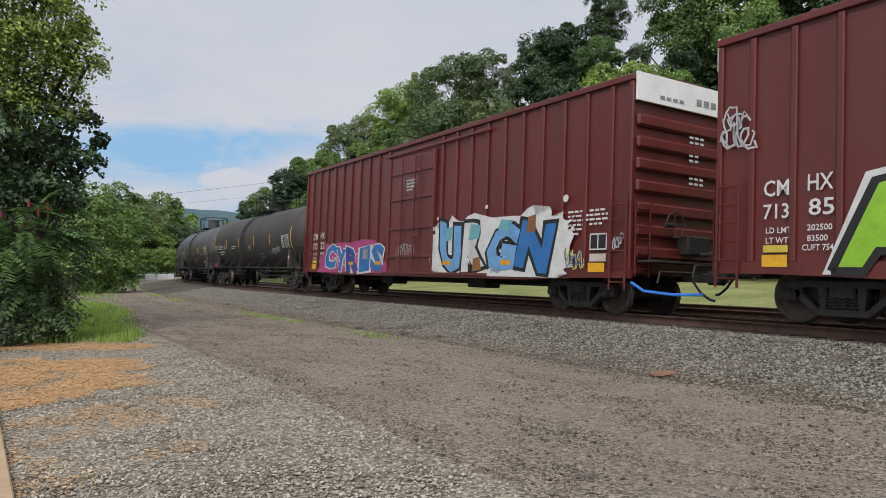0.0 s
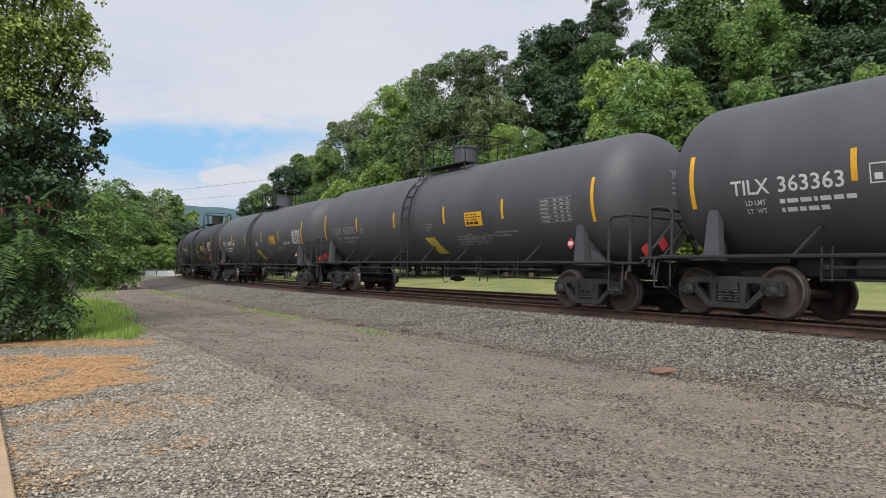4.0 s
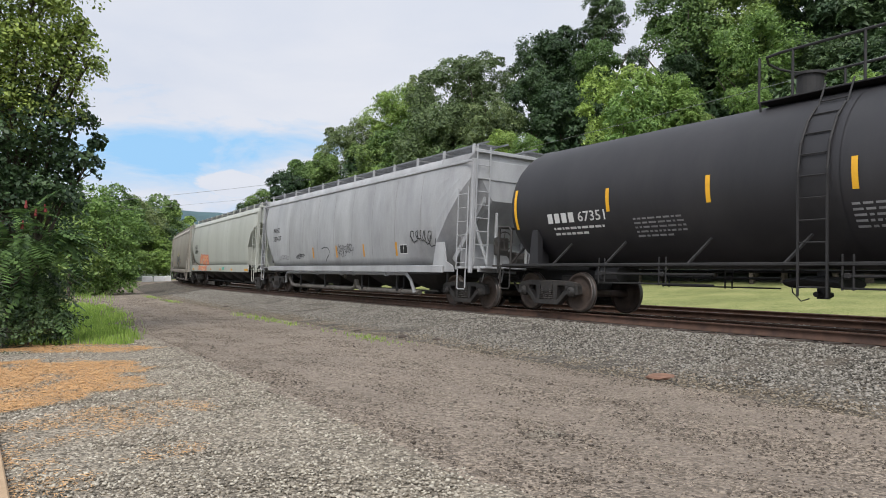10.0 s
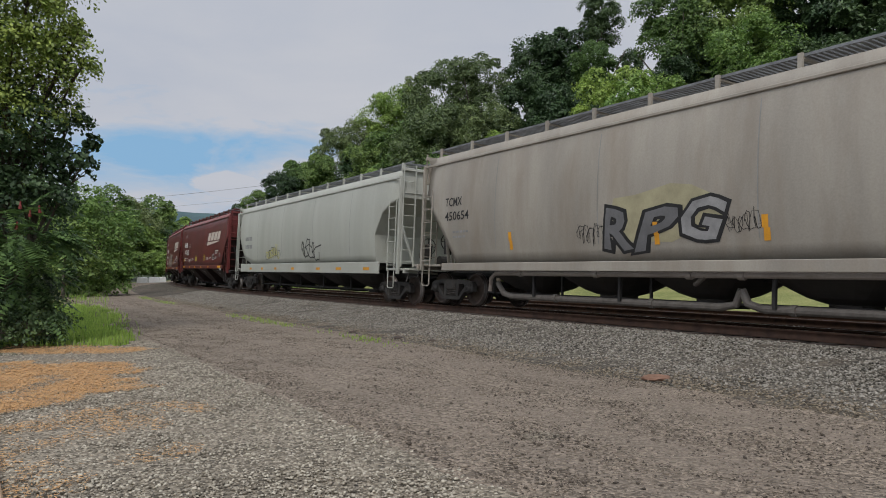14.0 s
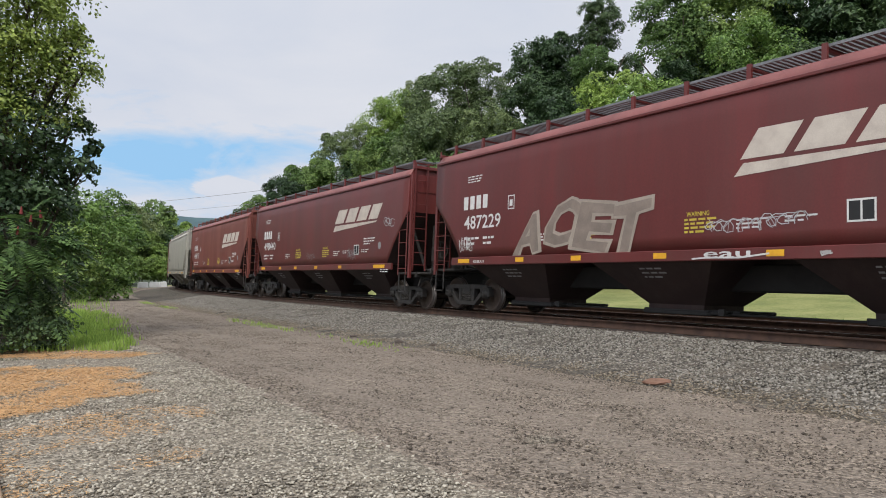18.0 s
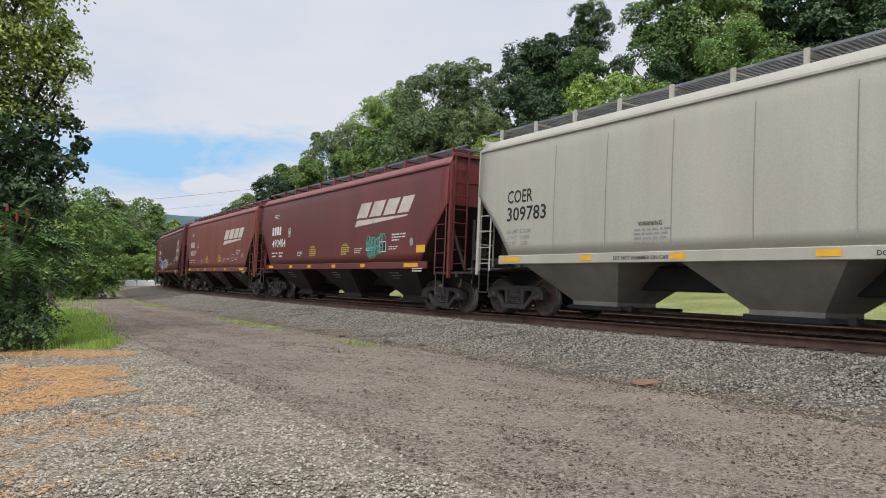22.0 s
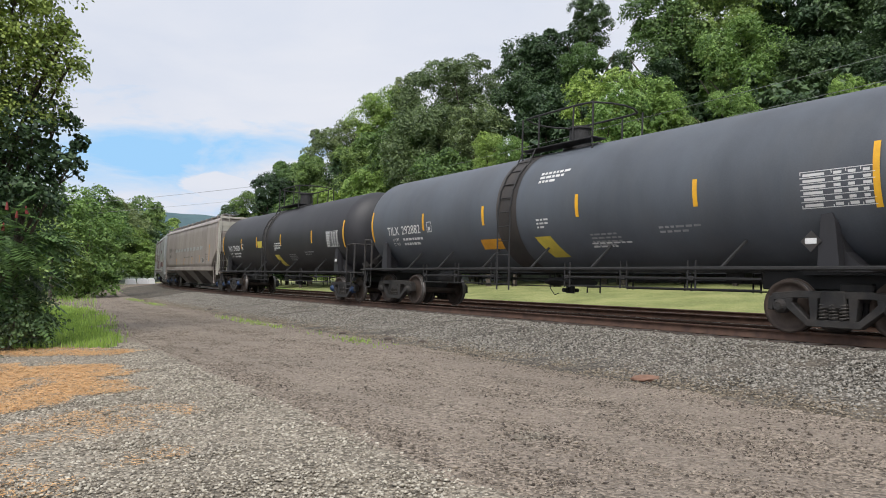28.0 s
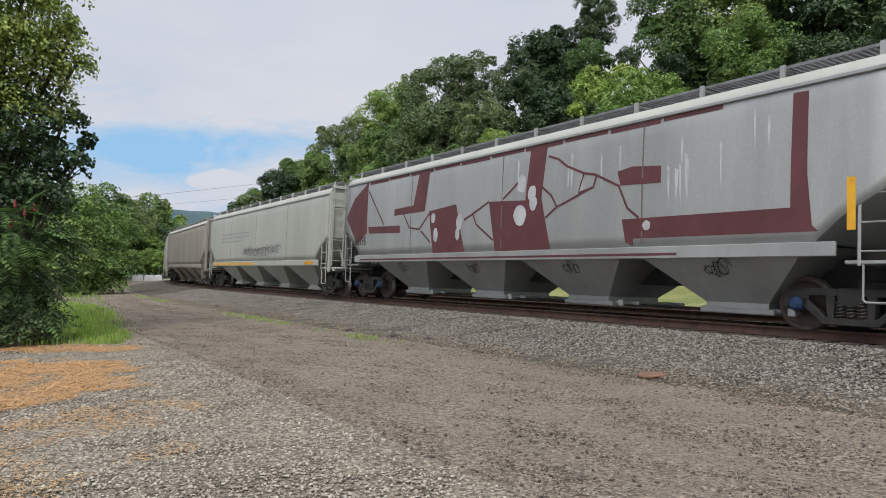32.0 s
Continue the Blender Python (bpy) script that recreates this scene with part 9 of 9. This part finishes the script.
# dark leaf colour stands in for the shade at the thicket's foot
thicket("weeds", -9.2, 15.9, [(-9.3, 15.5, 0.35, 0.45), (-8.75, 15.9, 0.3, 0.4), (-10.1, 15.1, 0.4, 0.55), (-8.7, 16.5, 0.35, 0.4), (-9.3, 16.4, 0.6, 0.6), (-9.7, 15.6, 0.9, 0.7), (-10.4, 15.2, 1.0, 0.8), (-9.2, 16.1, 0.95, 0.65), (-8.85, 16.4, 0.75, 0.5)], 36, M["leaf_dark"], "low weeds under the sumac, its shade in their dark leaf colour", 0.085, 1.1, category="weeds", stems=0.012, reach=0.5)


# ---- small things about the place ----
# timber edging of the lot
bm = bmesh.new()
a, b = Vector((-5.49, 8.74, 0)), Vector((-1.93, 3.38, 0))
d = (b - a).normalized()
rot = Matrix.Rotation(math.atan2(d.y, d.x), 4, "Z")
solid(bm, ((b - a).length, 0.16, 0.16), (0, 0, 0), 0.012)
M["timber"] = material("weathered_pine_timber", (0.42, 0.30, 0.185), (0.33, 0.225, 0.135), 3.0, 40.0, 0.85, 0, 0.3)
edging = thing("timber_edging", "pale weathered timber beam edging the gravel lot", "edging", data=done("timber_edging", bm, M["timber"]))
edging.matrix_basis = Matrix.Translation((a + b) / 2 + Vector((-0.067, -0.044, 0.03))) @ rot

# white concrete blocks at the far end of the road
M["white_block"] = material("white_painted_concrete", (0.85, 0.85, 0.84), (0.74, 0.74, 0.72), 2.0, 30.0, 0.8, 0, 0.2)
for i, (az, d, w) in enumerate(((-22.35, 112.0, 1.5), (-21.55, 113.0, 1.5), (-20.95, 114.0, 1.0))):
    bm = bmesh.new()
    prism(bm, [(-w / 2, 0), (w / 2, 0), (w / 2 - 0.05, 0.72), (w / 2 - 0.2, 0.85), (-w / 2 + 0.2, 0.85), (-w / 2 + 0.05, 0.72)], -0.35, 0.35)
    bmesh.ops.bevel(bm, geom=list(bm.edges), offset=0.05, segments=1, affect="EDGES")
    p = seen(az, 0, d)
    o = thing("barrier_block", "white-painted concrete barrier block at the road's end", "barrier", "barrier blocks", data=done("barrier_block", bm, M["white_block"]))
    o.matrix_basis = pose(p.x, p.y, float(ground_z([p.x], [p.y])[0]) - 0.03, 0, 0, 20 + 5 * i)

# rocks at the thicket's foot and a flat rusty stone on the ballast
M["rock"] = material("grey_rock", (0.36, 0.355, 0.35), (0.22, 0.215, 0.21), 4.0, 30.0, 0.9, 0, 0.6)
M["rust_stone"] = material("rusty_flat_stone", (0.24, 0.13, 0.085), (0.16, 0.09, 0.06), 5.0, 40.0, 0.9, 0, 0.5)


def rock(x, y, z, r, seed, mat, label, flat=0.6):
    bm = bmesh.new()
    bmesh.ops.create_icosphere(bm, subdivisions=2, radius=r)
    for v in bm.verts:
        v.co *= 1 + 0.28 * noise.noise(v.co * (1.6 / r) + Vector((seed, 0, 0)))
        v.co.z *= flat
    o = thing("rock", label, "rock", "rocks", data=done("rock", bm, mat))
    o.matrix_basis = pose(x, y, z, 0, 0, seed * 40)
    return o


rock(-8.95, 16.7, 0.03, 0.16, 1, M["rock"], "pale grey rock at the thicket's foot")
rock(-9.2, 16.5, 0.02, 0.12, 2, M["rock"], "small pale rock at the thicket's foot")
p = on_track(4.4, 4.3, 0, 0)
rock(p.x, p.y, p.z - 0.46, 0.22, 3, M["rust_stone"], "flat rusty brown stone on the ballast", 0.22)
for s, lat, r_ in ((-5.4, 4.55, 0.1), (-3.2, 4.4, 0.12), (-2.0, 4.2, 0.09), (-19.5, 4.2, 0.12)):
    p = on_track(s, lat, 0, 0)
    rock(p.x, p.y, p.z + float(np.interp(lat, _L, _U)) + 0.02, r_, r_ * 50, M["tie"], "dark lump of old wood on the ballast", 0.35)


# overhead wires
M["wire"] = material("grey_wire", (0.30, 0.31, 0.32), (0.2, 0.2, 0.21), 3.0, 40.0, 0.6, 0.3, 0.0)
def wire(a, b, sag, radius, label):
    bm = bmesh.new()
    pts = []
    for i in range(25):
        t = i / 24
        p = a.lerp(b, t)
        p.z -= sag * 4 * t * (1 - t)
        pts.append(p)
    tube(bm, pts, radius, 5)
    thing("overhead_wire", label, "wire", "overhead wires", data=done("overhead_wire", bm, M["wire"]))


for lat, z in ((-19.0, 11.2), (-19.4, 10.2), (-18.6, 8.6)):
    a, b = on_track(-64, lat, 0, 0), on_track(40, lat, 0, 0)
    a.z, b.z = z - 0.6, z + 0.6
    wire(a, b, 0.7, 0.012, "thin black overhead wire along the wood's edge")
wire(seen(-31.0, 4.0, 86), seen(-8.0, 7.1, 95), 0.3, 0.020, "thin grey wire crossing the sky over the line")
wire(seen(-31.0, 3.4, 104), seen(-8.0, 6.0, 100), 0.3, 0.015, "thin grey wire crossing low over the far bend")


# ---- what moves ----
def motions():
    """The train rolls past at an even speed; its wheels turn with it."""
    for car, s, b in TRAIN:
        walk(car, [(0.5 * i, car_pose(s + SPEED * 0.5 * i, b)) for i in range(65)])
    step = 1.0 / FPS
    turn = SPEED / WR * step
    first, side = WHEELS[0]
    walk(first, [(i * step, Matrix.Rotation(i * turn, 4, "Y")) for i in range(32 * FPS + 1)])
    act, slot = first.animation_data.action, first.animation_data.action_slot
    for w, _ in WHEELS[1:]:
        w.rotation_mode = "QUATERNION"
        keys = w.animation_data_create()
        keys.action, keys.action_slot = act, slot


motions()
